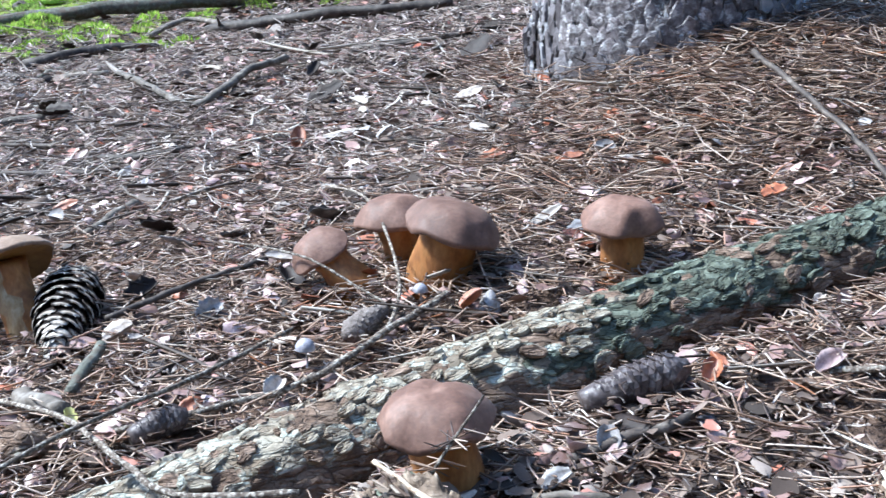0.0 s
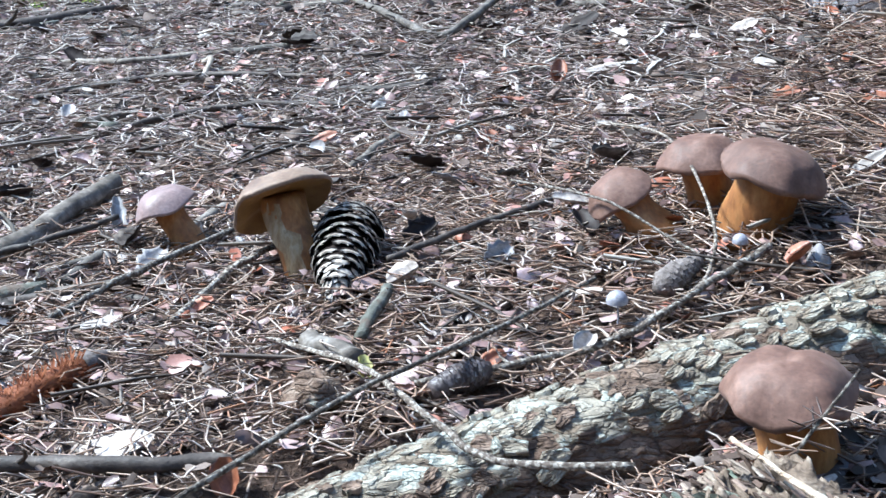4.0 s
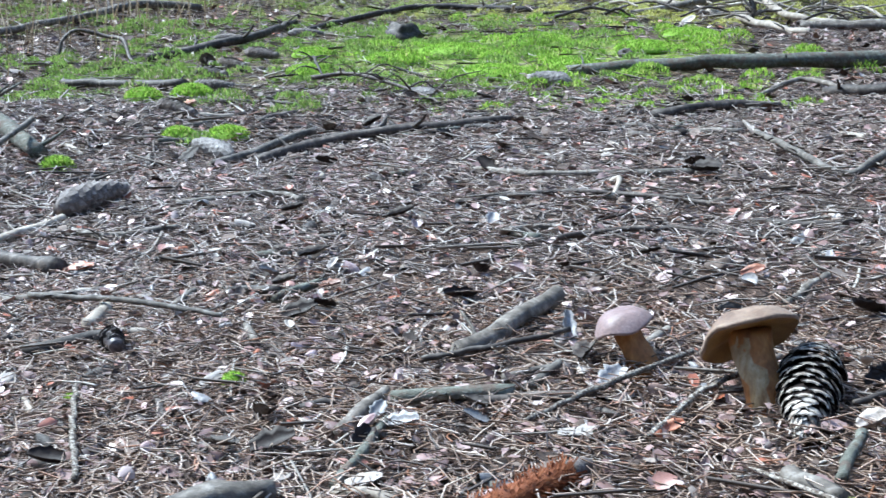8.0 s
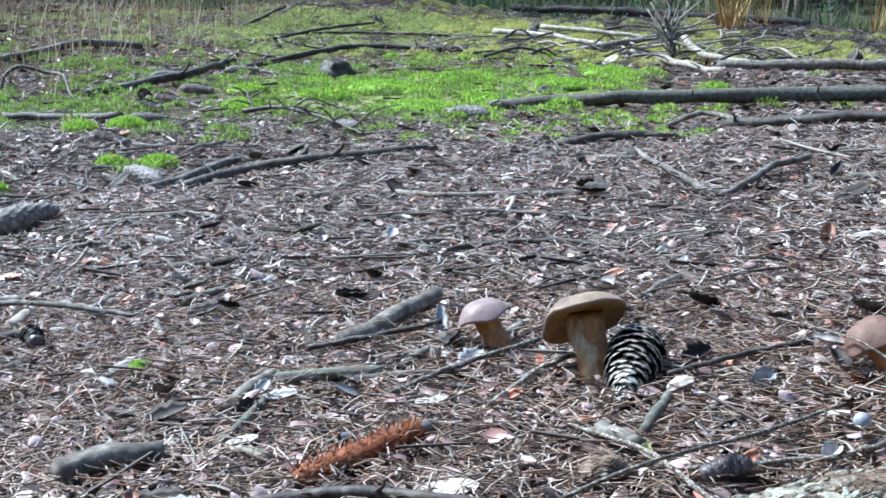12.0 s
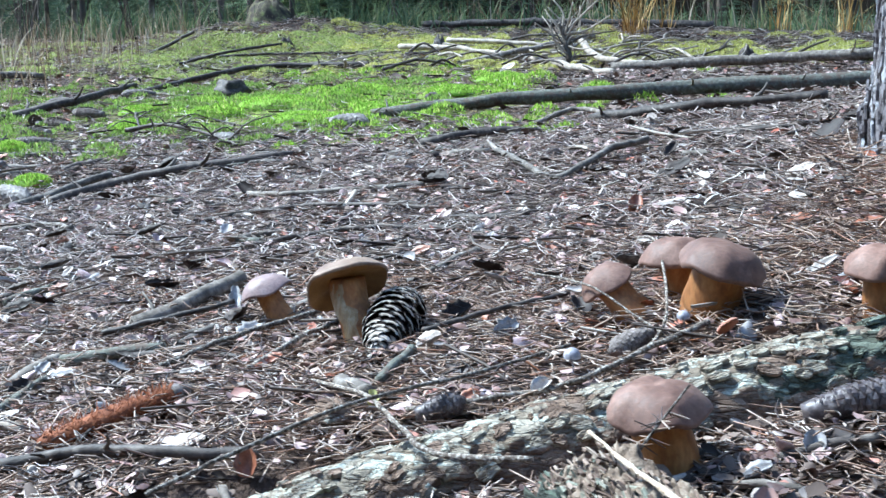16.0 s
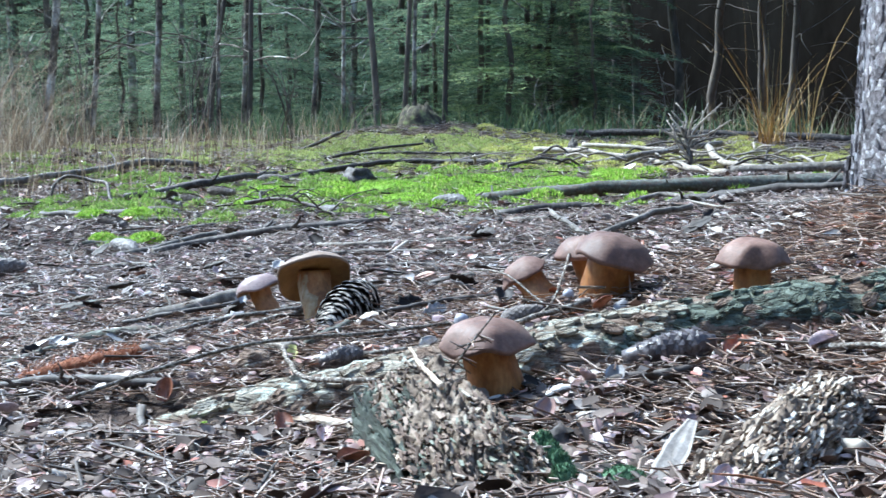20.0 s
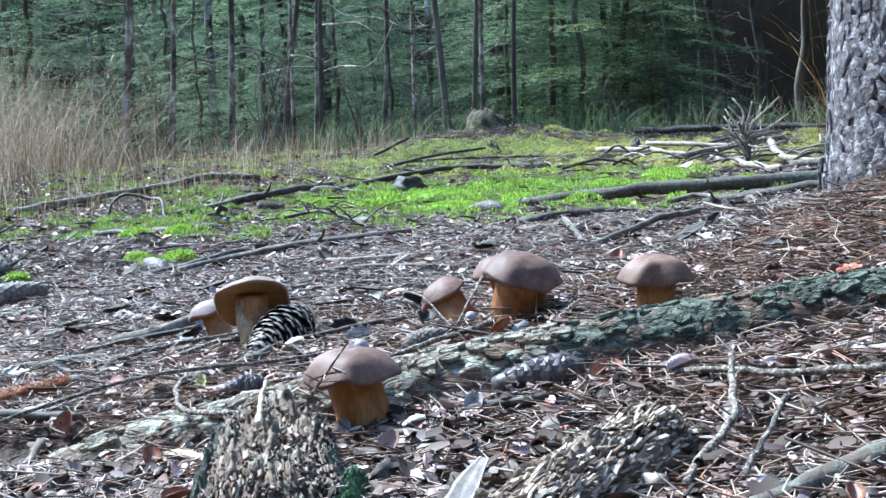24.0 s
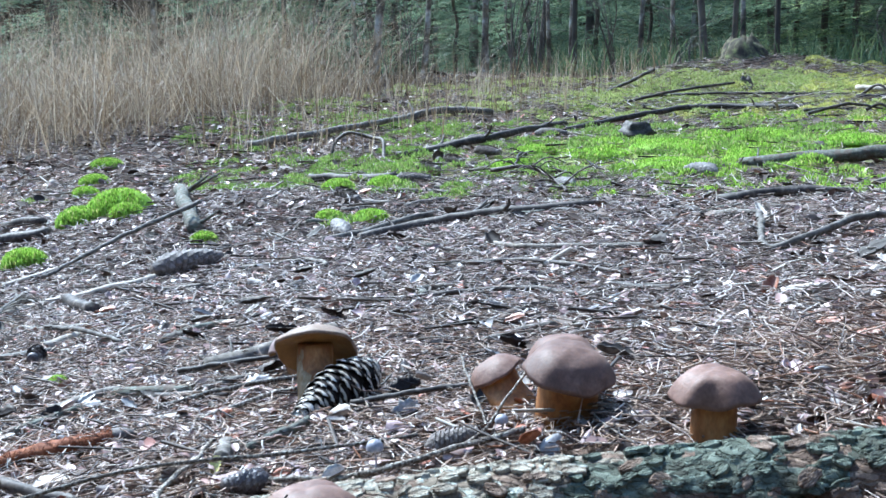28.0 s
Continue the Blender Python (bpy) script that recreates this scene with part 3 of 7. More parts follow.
def stick(name, label, category, pts, r0, r1, mat, stubs=0, rough=0.3, wobble=0.9, sides=8, group="", sink=0.35, n=None, stub_len=4.0, level=False, lift=0.006):
    """A fallen stick or branch along plan points (x, y, extra height), with side stubs as parts."""
    seed = rnd.uniform(0, 90)
    base = [Vector(p) for p in pts] if level else on_ground(pts, min(r0, r1) * (1 - sink) + lift)
    length = sum((base[i + 1] - base[i]).length for i in range(len(base) - 1))
    n = n or max(6, min(36, int(length / (r0 * 2.2))))
    path = smooth_path(base, n)
    for i, p in enumerate(path):
        w = r0 * wobble
        p += Vector((noise.noise(Vector((i * 0.35, seed, 0))), noise.noise(Vector((i * 0.35, seed, 9))), 0.5 * noise.noise(Vector((i * 0.35, seed, 21))))) * w
    me = mesh_py(name, *tube(path, lambda t: r0 + (r1 - r0) * t, sides, rough, seed), mat)
    ob = thing(name, label, category, me, group=group)
    for k in range(stubs):
        i = rnd.randrange(1, n)
        p = path[i]
        d = (path[min(i + 1, n)] - path[i - 1]).normalized()
        side = Vector((-d.y, d.x, 0)) * rnd.choice((-1, 1)) + Vector((0, 0, rnd.uniform(0.1, 0.9))) + d * rnd.uniform(-0.2, 0.7)
        side.normalize()
        L = r0 * stub_len * rnd.uniform(0.5, 1.3)
        sp = smooth_path([p, p + side * L * 0.5 + d * L * 0.1, p + side * L], 4)
        rs = r0 * rnd.uniform(0.25, 0.42)
        part("twig_stub", mesh_py("twig_stub", *tube(sp, lambda t: rs * (1 - 0.6 * t), 6, 0.2, seed + k), mat), ob)
    return ob


# ---- ground ----
def spaced(lo, hi, n, centre, k):
    u = np.linspace(np.arcsinh((lo - centre) / k), np.arcsinh((hi - centre) / k), n)
    return centre + k * np.sinh(u)


gx, gy = spaced(-600, 600, 420, -0.3, 0.6), spaced(-600, 600, 450, 0.1, 0.65)
GX, GY = np.meshgrid(gx, gy)
GH = gz(GX, GY)
fine = np.array([noise.noise(Vector((x * 7, y * 7, 0))) * 0.010 + noise.noise(Vector((x * 31, y * 31, 4))) * 0.005 if abs(x) < 8 and -3 < y < 9 else 0.0
                 for x, y in zip(GX.ravel(), GY.ravel())])
verts = np.stack([GX.ravel(), GY.ravel(), GH.ravel() + fine - 0.004], -1)
ny, nx = GX.shape
idx = np.arange(nx * ny).reshape(ny, nx)
faces = np.stack([idx[:-1, :-1].ravel(), idx[:-1, 1:].ravel(), idx[1:, 1:].ravel(), idx[1:, :-1].ravel()], -1)
me = mesh_np("ground", verts, faces, M["ground"], True)
layer = me.attributes.new("moss", "FLOAT", "POINT")
layer.data.foreach_set("value", moss_at(GX.ravel(), GY.ravel()).astype(np.float32))
ground = thing("ground", "forest floor of brown needle litter with green moss", "ground", me, kind="structure")

# ---- the pine trunk beside the mushrooms ----
TREE = (0.374, 0.725)


def trunk_radius(z, a):
    flare = 0.018 * math.exp(-max(z, 0) / 0.07) * (1 + 0.6 * math.sin(3 * a + 0.6) + 0.3 * math.sin(5 * a)) + 0.07 * math.exp(-max(z, 0) / 0.08) * max(0, math.cos(a + 0.25)) ** 4
    return 0.168 - 0.008 * z + flare + 0.008 * noise.noise(Vector((math.cos(a) * 2, math.sin(a) * 2, z * 4)))


def cracked(q):
    """Relief of scaly bark: raised cells parted by cracks."""
    d, p = noise.voronoi(q)
    w = 0.11
    own = noise.cell(p[0] * 7.3) - 0.5
    tilt = (q - p[0]).dot(Vector((noise.cell(p[0] * 3.1) - 0.5, noise.cell(p[0] * 5.7 + Vector((3, 3, 3))) - 0.5, noise.cell(p[0] * 9.1 + Vector((8, 1, 2))) - 0.5)))
    return min(w, d[1] - d[0]) / w * (1 + 0.9 * own + 1.1 * tilt)


def bark_plate_mesh(name, seed, w, h, thick, mat):
    """A thin irregular flake in the x-z plane with its face towards +y and a chamfered rim."""
    r2 = random.Random(seed)
    n = 11
    k_ = [r2.uniform(0.72, 1.22) for _ in range(n)]
    o = [(w * 0.5 * math.cos(6.283 * k / n) * k_[k], h * 0.5 * math.sin(6.283 * k / n) * k_[k]) for k in range(n)]
    lift = [thick * r2.uniform(0.6, 1.3) for _ in range(n)]
    pv = [(x, -thick * 1.5, z) for x, z in o] + [(x * 0.98, lift[k] * 0.6, z * 0.98) for k, (x, z) in enumerate(o)]
    pv += [(x * 0.86, lift[k], z * 0.86) for k, (x, z) in enumerate(o)] + [(x * 0.45, thick * r2.uniform(0.7, 1.2), z * 0.45) for x, z in o] + [(0, thick, 0)]
    pf = [(r * n + k, (r + 1) * n + k, (r + 1) * n + (k + 1) % n, r * n + (k + 1) % n) for r in range(3) for k in range(n)] + [(3 * n + k, 4 * n, 3 * n + (k + 1) % n) for k in range(n)]
    return mesh_py(name, pv, pf, mat, smooth=False)


def build_tree():
    zb = ground_at(*TREE) - 0.12
    verts, faces = [], []
    sides, rings = 240, 290
    for i in range(rings + 1):
        z = i * 0.005 if i < 250 else 1.245 + ((i - 250) / 40) ** 1.3 * 5.8
        for j in range(sides):
            a = 2 * math.pi * j / sides
            r = trunk_radius(z - 0.12, a) - 0.01
            if z < 1.3:
                q = Vector((math.cos(a) * 9.5, math.sin(a) * 9.5, z * 27))
                r += 0.004 * cracked(q) + 0.004 * noise.noise(q * 0.45) + 0.0018 * noise.noise(q * 2.3)
            verts.append((TREE[0] + r * math.cos(a), TREE[1] + r * math.sin(a), zb + z))
    for i in range(rings):
        for j in range(sides):
            a, b = i * sides + j, i * sides + (j + 1) % sides
            faces.append((a, b, b + sides, a + sides))
    tree = thing("pine_tree", "large pine trunk with scaly grey lichened bark", "tree")
    part("trunk", mesh_py("trunk", verts, faces, M["tree_bark"]), tree, "scaly cracked grey bark")
    own = [bark_plate_mesh("bark_plate", 40 + v, 0.017 + 0.0016 * v, 0.026 + 0.0024 * (v * 7 % 10), 0.0017, M["pine_plate"]) for v in range(10)]
    rest, count = [], 0
    for row in range(42):
        zz = -0.05 + 0.0188 * row
        for col in range(36):
            aa = -2.02 + (col - 17.5 + 0.5 * (row % 2)) * 0.093 + rnd.uniform(-0.03, 0.03)
            z1 = zz + rnd.uniform(-0.009, 0.009)
            out = Vector((math.cos(aa), math.sin(aa), 0))
            p = Vector((TREE[0], TREE[1], zb + 0.12 + z1)) + out * (trunk_radius(z1, aa) - 0.004 + 0.006 * noise.noise(Vector((aa * 5, z1 * 9, 3))) + rnd.uniform(-0.0016, 0.0022))
            axis_x = Vector((-out.y, out.x, 0))
            rot = Matrix((axis_x, out, axis_x.cross(out))).transposed().to_4x4() @ Euler((rnd.gauss(0.02, 0.05), rnd.uniform(-0.5, 0.5), rnd.gauss(0, 0.05))).to_matrix().to_4x4()
            m = Matrix.Translation(p) @ rot
            me = rnd.choice(own)
            if rnd.random() < 0.08:
                continue
            if 0.0 < zz < 0.42 and 8 < col < 28 and count < 300:
                part("bark_plate", me, tree, m=m)
                count += 1
            else:
                rest.append(([m @ v.co for v in me.vertices], [tuple(f.vertices) for f in me.polygons]))
    tagged(part("bark_layer", mesh_py("bark_layer", *joined(rest), M["pine_scales"], smooth=False), tree, "scaly bark plates"), kind="stuff")
    cr = []
    for k in range(26):
        a, zc = rnd.uniform(0, 6.28), rnd.uniform(4.2, 7.2)
        d = Vector((math.cos(a), math.sin(a), rnd.uniform(-0.1, 0.4)))
        base = Vector((TREE[0], TREE[1], zb + zc))
        for q in range(60):
            c = base + d * rnd.uniform(0.3, 1.8) + Vector((rnd.gauss(0, 0.22), rnd.gauss(0, 0.22), rnd.gauss(0, 0.15)))
            e1 = Vector((rnd.gauss(0, 1), rnd.gauss(0, 1), rnd.gauss(0, 1))).normalized() * 0.09
            e2 = Vector((rnd.gauss(0, 1), rnd.gauss(0, 1), rnd.gauss(0, 1))).normalized() * 0.03
            cr.append(([c - e1, c + e2, c + e1], [(0, 1, 2)]))
    part("crown", mesh_py("crown", *joined(cr), M["spruce"], smooth=False), tree, "dark green needle crown")


build_tree()


# ---- fallen log with lichen, lying half sunk among the mushrooms ----
LOG = [Vector((x, -0.174 + 0.381 * x + 0.005 * x * x, -0.043 + 0.218 * x - 0.11 * x * x)) for x in (-0.42, -0.3, -0.18, -0.06, 0.06, 0.18, 0.3, 0.4, 0.52)]
LOG_PATH = smooth_path(LOG, 64)


def log_radius(t):
    return 0.042 + 0.0025 * math.sin(5 * t + 1) - 0.008 * max(0, 0.15 - t) / 0.15


def near_log(x, y):
    return min((p.x - x) ** 2 + (p.y - y) ** 2 for p in LOG_PATH[::3]) ** 0.5


def build_log():
    log = thing("fallen_log", "half-buried fallen log with flaking green-white lichened bark", "log")
    fine_path = smooth_path(LOG, 330)
    verts, faces = [], []
    sides = 84
    for i, p in enumerate(fine_path):
        t = i / 330
        d = (fine_path[min(i + 1, 330)] - fine_path[max(i - 1, 0)]).normalized()
        s = d.cross(Vector((0, 0, 1))).normalized()
        u = s.cross(d)
        for j in range(sides):
            a = 2 * math.pi * j / sides
            q = Vector((math.cos(a) * 2.6, math.sin(a) * 2.6, t * 46))
            q += Vector((noise.noise(q * 0.8), noise.noise(q * 0.8 + Vector((3, 1, 8))), noise.noise(q * 0.8 + Vector((7, 7, 2))))) * 0.7
            r = log_radius(t) - 0.0025 + 0.0024 * cracked(q) + 0.004 * noise.noise(q * 0.35) + 0.0008 * noise.noise(q * 2.3) + 0.0006 * noise.noise(q * 6)
            verts.append(p + (s * math.cos(a) + u * math.sin(a)) * r)
    for i in range(330):
        for j in range(sides):
            a, b = i * sides + j, i * sides + (j + 1) % sides
            faces.append((a, b, b + sides, a + sides))
    me = mesh_py("bark", verts, faces, [M["log_bark"], M["log_lichen"], M["log_green"]])
    index = np.zeros(len(faces), dtype=np.int32)
    for k in range(len(faces)):
        i, j = divmod(k, sides)
        t, a = i / 330, 2 * math.pi * j / sides
        v = noise.noise(Vector((math.cos(a) * 1.6, math.sin(a) * 1.6, t * 22))) + 0.5 * noise.noise(Vector((math.cos(a) * 4, math.sin(a) * 4, t * 60)))
        index[k] = 1 if v + 0.75 * math.sin(a) + 0.5 * (t - 0.55) > 0.3 else 0
        if t + 0.14 * v > 0.55 and index[k]:
            index[k] = 2
    me.polygons.foreach_set("material_index", index)
    part("bark", me, log, "cracked bark patched with green-white lichen")
    pick = [[bark_plate_mesh("bark_flake", 70 + v, 0.011 + 0.002 * v, 0.007 + 0.0012 * v, 0.0016, M[k]) for v in range(7)] for k in ("log_bark", "log_lichen", "log_green")]
    for i in range(280):
        t = rnd.uniform(0.1, 0.93)
        k = t * 64
        p, q = LOG_PATH[int(k)], LOG_PATH[min(int(k) + 1, 64)]
        d = (LOG_PATH[min(int(k) + 2, 64)] - LOG_PATH[max(int(k) - 2, 0)]).normalized()
        a = rnd.gauss(0.2, 0.75)
        s = Vector((d.y, -d.x, 0)).normalized()
        u = s.cross(d).normalized() * (1 if s.cross(d).z > 0 else -1)
        out = (u * math.cos(a) + s * math.sin(a)).normalized()
        c = p.lerp(q, k - int(k)) + out * (log_radius(t) + rnd.uniform(-0.0012, 0.0006))
        rot = Matrix((d, out, d.cross(out))).transposed().to_4x4() @ Euler((rnd.uniform(-0.14, 0.14), rnd.uniform(-0.6, 0.6), rnd.uniform(-0.12, 0.12))).to_matrix().to_4x4()
        lich = rnd.random() < (0.7 if t > 0.45 else 0.55) + 0.25 * math.cos(a + 0.4)
        part("bark_flake", rnd.choice(pick[(2 if t > 0.55 else 1) if lich else 0]), log, m=Matrix.Translation(c) @ rot)
    return log


build_log()


# ---- mushrooms ----
def stem_skin(path, radius, seed):
    """A stem of level rings, slightly uneven."""
    sides, n = 28, len(path)
    v = []
    for i, p in enumerate(path):
        for j in range(sides):
            a = 2 * math.pi * j / sides
            k = 1 + 0.07 * noise.noise(Vector((math.cos(a) * 1.3 + seed, math.sin(a) * 1.3, i * 0.07))) + 0.025 * noise.noise(Vector((math.cos(a) * 5 + seed, math.sin(a) * 5, i * 0.2)))
            v.append(p + Vector((math.cos(a), math.sin(a), 0)) * radius(i / (n - 1)) * k)
    f = [(i * sides + j, i * sides + (j + 1) % sides, (i + 1) * sides + (j + 1) % sides, (i + 1) * sides + j) for i in range(n - 1) for j in range(sides)]
    return v, f + [tuple(range(sides - 1, -1, -1)), tuple((n - 1) * sides + j for j in range(sides))]


def build_mushroom(label, base, foot, top, cap_r, cap_h, lean, stem_r, seed, patch=False, full=2.6, notch=None, skin_key="cap", narrow=1.0):
    """base: plan place; top: where the stem meets the cap, as an offset from the base; lean: the cap's axis."""
    r2 = random.Random(seed)
    x, y = base
    z = foot
    mush = thing("bolete_mushroom", label, "mushroom", group="boletes on the forest floor", m=pose(x, y, z))
    top = Vector(top)
    path = smooth_path([Vector((0, 0, -0.012)), Vector((top.x * 0.25, top.y * 0.25, top.z * 0.4)), Vector((top.x * 0.75, top.y * 0.75, top.z * 0.8)), top + Vector((0, 0, 0.008))], 16)

    def sr(t):
        b, m_, c = stem_r
        return (b * (1 - t) ** 2 + 2 * m_ * t * (1 - t) + c * t * t) * (0.72 if t == 0 else 1)

    stem = part("stem", mesh_py("stem", *stem_skin(path, sr, seed), M["stem"]), mush, "stout orange-brown fibrous stem")
    axis = Vector(lean).normalized()
    turn = Vector((0, 0, 1)).rotation_difference(axis).to_matrix()
    seg = 40

    def ring(r, zz, wave):
        out = []
        for j in range(seg):
            a = 2 * math.pi * j / seg
            k = 1 + 0.12 * noise.noise(Vector((math.cos(a) * 1.3 + seed, math.sin(a) * 1.3, 0))) + 0.02 * noise.noise(Vector((math.cos(a) * 4 + seed, math.sin(a) * 4, 3)))
            w = wave * cap_h * (0.3 * noise.noise(Vector((math.cos(a) * 1.2, math.sin(a) * 1.2 + seed, 8))))
            if notch:
                dn = math.cos(a - notch)
                if dn > 0.85:
                    k -= 0.2 * (dn - 0.85) / 0.15 * (r / cap_r) ** 2
            k *= 1 + (narrow - 1) * math.cos(a - 0.45) ** 2
            p = Vector((r * k * math.cos(a), r * k * math.sin(a), zz + w))
            p.z += 0.1 * cap_h * noise.noise(p * 55 + Vector((seed, 0, 0))) + 0.035 * cap_h * noise.noise(p * 160 + Vector((seed, 0, 0)))
            out.append(turn @ p + top)
        return out

    def skin(profile):
        verts, faces = [], []
        for r, zz, w in profile:
            verts += ring(max(r, 1e-4), zz, w)
        for i in range(len(profile) - 1):
            for j in range(seg):
                a, b = i * seg + j, i * seg + (j + 1) % seg
                faces.append((a, a + seg, b + seg, b))
        return verts, faces

    dome = []
    for i in range(17):
        q = math.sin(i / 16 * math.pi / 2)
        dome.append((cap_r * q, cap_h * (1 - q ** full), q * q))
    dome += [(cap_r * 1.008, -0.07 * cap_h, 1), (cap_r * 0.995, -0.15 * cap_h, 1), (cap_r * 0.965, -0.2 * cap_h, 1)]
    cap = part("cap", mesh_py("cap", *skin(dome), M[skin_key]), mush, "smooth brown cushion-shaped cap")
    r_lip, z_lip, _ = dome[-1]
    under = [(r_lip, z_lip, 1), (r_lip * 0.93, z_lip + 0.05 * cap_h, 1), (r_lip * 0.78, z_lip + 0.12 * cap_h, 0.8), (r_lip * 0.6, z_lip + 0.2 * cap_h, 0.5), (r_lip * 0.42, z_lip + 0.32 * cap_h, 0.2), (0.002, z_lip + 0.4 * cap_h, 0)]
    part("pore_layer", mesh_py("pore_layer", *skin(under), M["pores"]), cap, "yellow-brown spongy underside")
    if patch:
        v, f = [], []
        for i in range(9):
            u = i / 8
            for j in range(6):
                w = (j / 5 - 0.5) * 1.7 * (1 - 1.1 * abs(u - 0.5)) * (0.6 + 0.6 * r2.random())
                pt = path[int(3 + u * 12)]
                rr = sr((3 + u * 12) / 16) + 0.0007 + 0.0007 * r2.random()
                a = -1.85 + w + 0.15 * math.sin(u * 7)
                v.append(pt + Vector((math.cos(a) * rr, math.sin(a) * rr, 0)))
        for i in range(8):
            for j in range(5):
                a = i * 6 + j
                f.append((a, a + 1, a + 7, a + 6))
        part("torn_patch", mesh_py("torn_patch", v, f, M["torn"]), stem, "pale torn flesh on the stem")
    return mush


build_mushroom("brown bolete with a bulging orange stem, in a cluster", (-0.004, 0.012), -0.017, (0.014, -0.014, 0.066), 0.044, 0.0225, (0.24, -0.06, 1), (0.03, 0.03, 0.022), 1, narrow=0.96, full=3.4)
build_mushroom("dark brown bolete pressed behind a larger one", (-0.024, 0.07), -0.008, (-0.014, -0.006, 0.05), 0.035, 0.022, (-0.14, 0.02, 1), (0.018, 0.023, 0.017), 2, full=3.2)
build_mushroom("small brown bolete with a slanting stem and drooping cap", (-0.07, 0.036), -0.018, (-0.036, 0.012, 0.036), 0.03, 0.018, (-0.62, -0.12, 1), (0.024, 0.026, 0.018), 3, full=2.8)
build_mushroom("brown bolete standing behind the fallen log", (0.158, -0.012), 0.007, (0.0, 0.002, 0.044), 0.0365, 0.021, (0.03, -0.06, 1), (0.018, 0.02, 0.0175), 4, notch=-1.3, full=3.3)
build_mushroom("large brown bolete in front of the fallen log", (-0.016, -0.298), -0.068, (-0.014, -0.004, 0.064), 0.042, 0.022, (-0.03, -0.03, 1), (0.024, 0.0255, 0.0225), 5, notch=3.3, full=3.4)
build_mushroom("slender brown bolete leaning to one side", (-0.502, 0.19), -0.086, (-0.03, 0.012, 0.052), 0.032, 0.0165, (-0.36, -0.02, 1), (0.018, 0.018, 0.0135), 6, skin_key="cap_lilac", full=3.6)
build_mushroom("bolete with an upturned cap showing its yellow underside", (-0.374, 0.07), -0.07, (-0.024, 0.032, 0.068), 0.048, 0.02, (-0.6, 0.76, 1), (0.015, 0.022, 0.02), 7, patch=True, full=3.6, skin_key="cap_pale")




# ---- cones ----
def scale_mesh(name, length, width, curve, mats, tip_face=False):
    """A cone scale: a curved shield, its outer end coloured pale for the sky's glint."""
    v, f, mi = [], [], []
    rows = [(0, 0.4), (0.35, 0.8), (0.62, 1.0), (0.86, 0.9), (1.0, 0.5)]
    for u, w in rows:
        for k in (-1, -0.5, 0, 0.5, 1):
            v.append((u * length, k * w * width / 2, curve * length * u * u - 0.14 * width * k * k * w))
    top = len(v)
    for x, y, z in list(v):
        v.append((x, y, z - 0.0011))
    for i in range(4):
        for j in range(4):
            a = i * 5 + j
            f.append((a, a + 5, a + 6, a + 1))
            mi.append(1 if i >= 3 or (tip_face and i == 2) else 0)
            f.append((top + a, top + a + 1, top + a + 6, top + a + 5))
            mi.append(0)
    for i in range(4):
        for e in (0, 4):
            a = i * 5 + e
            f.append((a, a + 5, top + a + 5, top + a))
            mi.append(0)
    for j in range(4):
        a = 20 + j
        f.append((a, a + 1, top + a + 1, top + a))
        mi.append(1)
    return mesh_py(name, v, f, mats, True, mi)


def cone_frames(length, radius, count, openness, taper=0.55):
    """Poses of the scales of a cone along +x, in a spiral."""
    out = []
    for i in range(count):
        u = (i + 0.5) / count
        env = radius * min(1.0, (u * 5.0 + 0.35)) * (1 - taper * max(0, u - 0.45) / 0.55) * (0.35 + 0.65 * min(1, (1 - u) * 7 + 0.1))
        a = i * 2.39996
        out.append((u, a, env))
    return out


def build_open_cone(p_tip, p_base, radius):
    """The large open spruce cone; its tip points at p_tip."""
    tip, base = Vector(p_tip), Vector(p_base)
    L = (tip - base).length
    d = (tip - base).normalized()
    s = d.cross(Vector((0, 0, 1))).normalized()
    m0 = Matrix.Translation(base) @ Matrix((d, s, s.cross(d))).transposed().to_4x4()
    cone = thing("spruce_cone", "large open spruce cone, dark scales with glint painted on their ends", "cone", m=m0)
    axis = smooth_path([Vector((L * 0.03, 0, 0)), Vector((L * 0.5, 0, 0)), Vector((L * 0.97, 0, 0))], 12)
    part("core", mesh_py("core", *tube(axis, lambda t: radius * 0.5 * (1 - 0.6 * t) * min(1, 0.35 + t * 5), 12, 0.05), M["cone_dark"]), cone, "dark cone axis")
    meshes = [scale_mesh("scale", size, size * w, c, [M["cone_dark"], M["cone_tip"]], size < 0.02) for size in (0.012, 0.017, 0.0215) for w, c in ((1.0, -0.2), (1.08, -0.26), (0.94, -0.22))]
    n = 132
    for i in range(n):
        u = (i + 0.5) / n
        a = i * 2.39996
        env = radius * min(1.0, 0.62 + 2.4 * u) * max(0.16, 1 - max(0.0, u - 0.42) ** 1.5 / 0.58 ** 1.5 * 0.86)
        out = Vector((0, math.cos(a), math.sin(a)))
        along = Vector((1, 0, 0))
        grade = 0 if u > 0.9 else 1 if u > 0.72 or u < 0.08 else 2
        size = (0.012, 0.017, 0.0215)[grade]
        open_a = 0.92 - 0.68 * u ** 1.3
        direction = (along * math.cos(open_a) + out * math.sin(open_a)).normalized()
        side = direction.cross(out).normalized()
        nrm = side.cross(direction)
        if nrm.dot(out) < 0:
            side, nrm = -side, -nrm
        start = along * (u * L - size * 0.6) + out * max(0.001, env - size * math.sin(open_a))
        jit = Euler((rnd.uniform(-0.1, 0.1), rnd.uniform(-0.08, 0.08), rnd.uniform(-0.1, 0.1))).to_matrix().to_4x4()
        part("scale", meshes[grade * 3 + i % 3], cone, m=Matrix.Translation(start) @ Matrix((direction, side, nrm)).transposed().to_4x4() @ jit)
    return cone


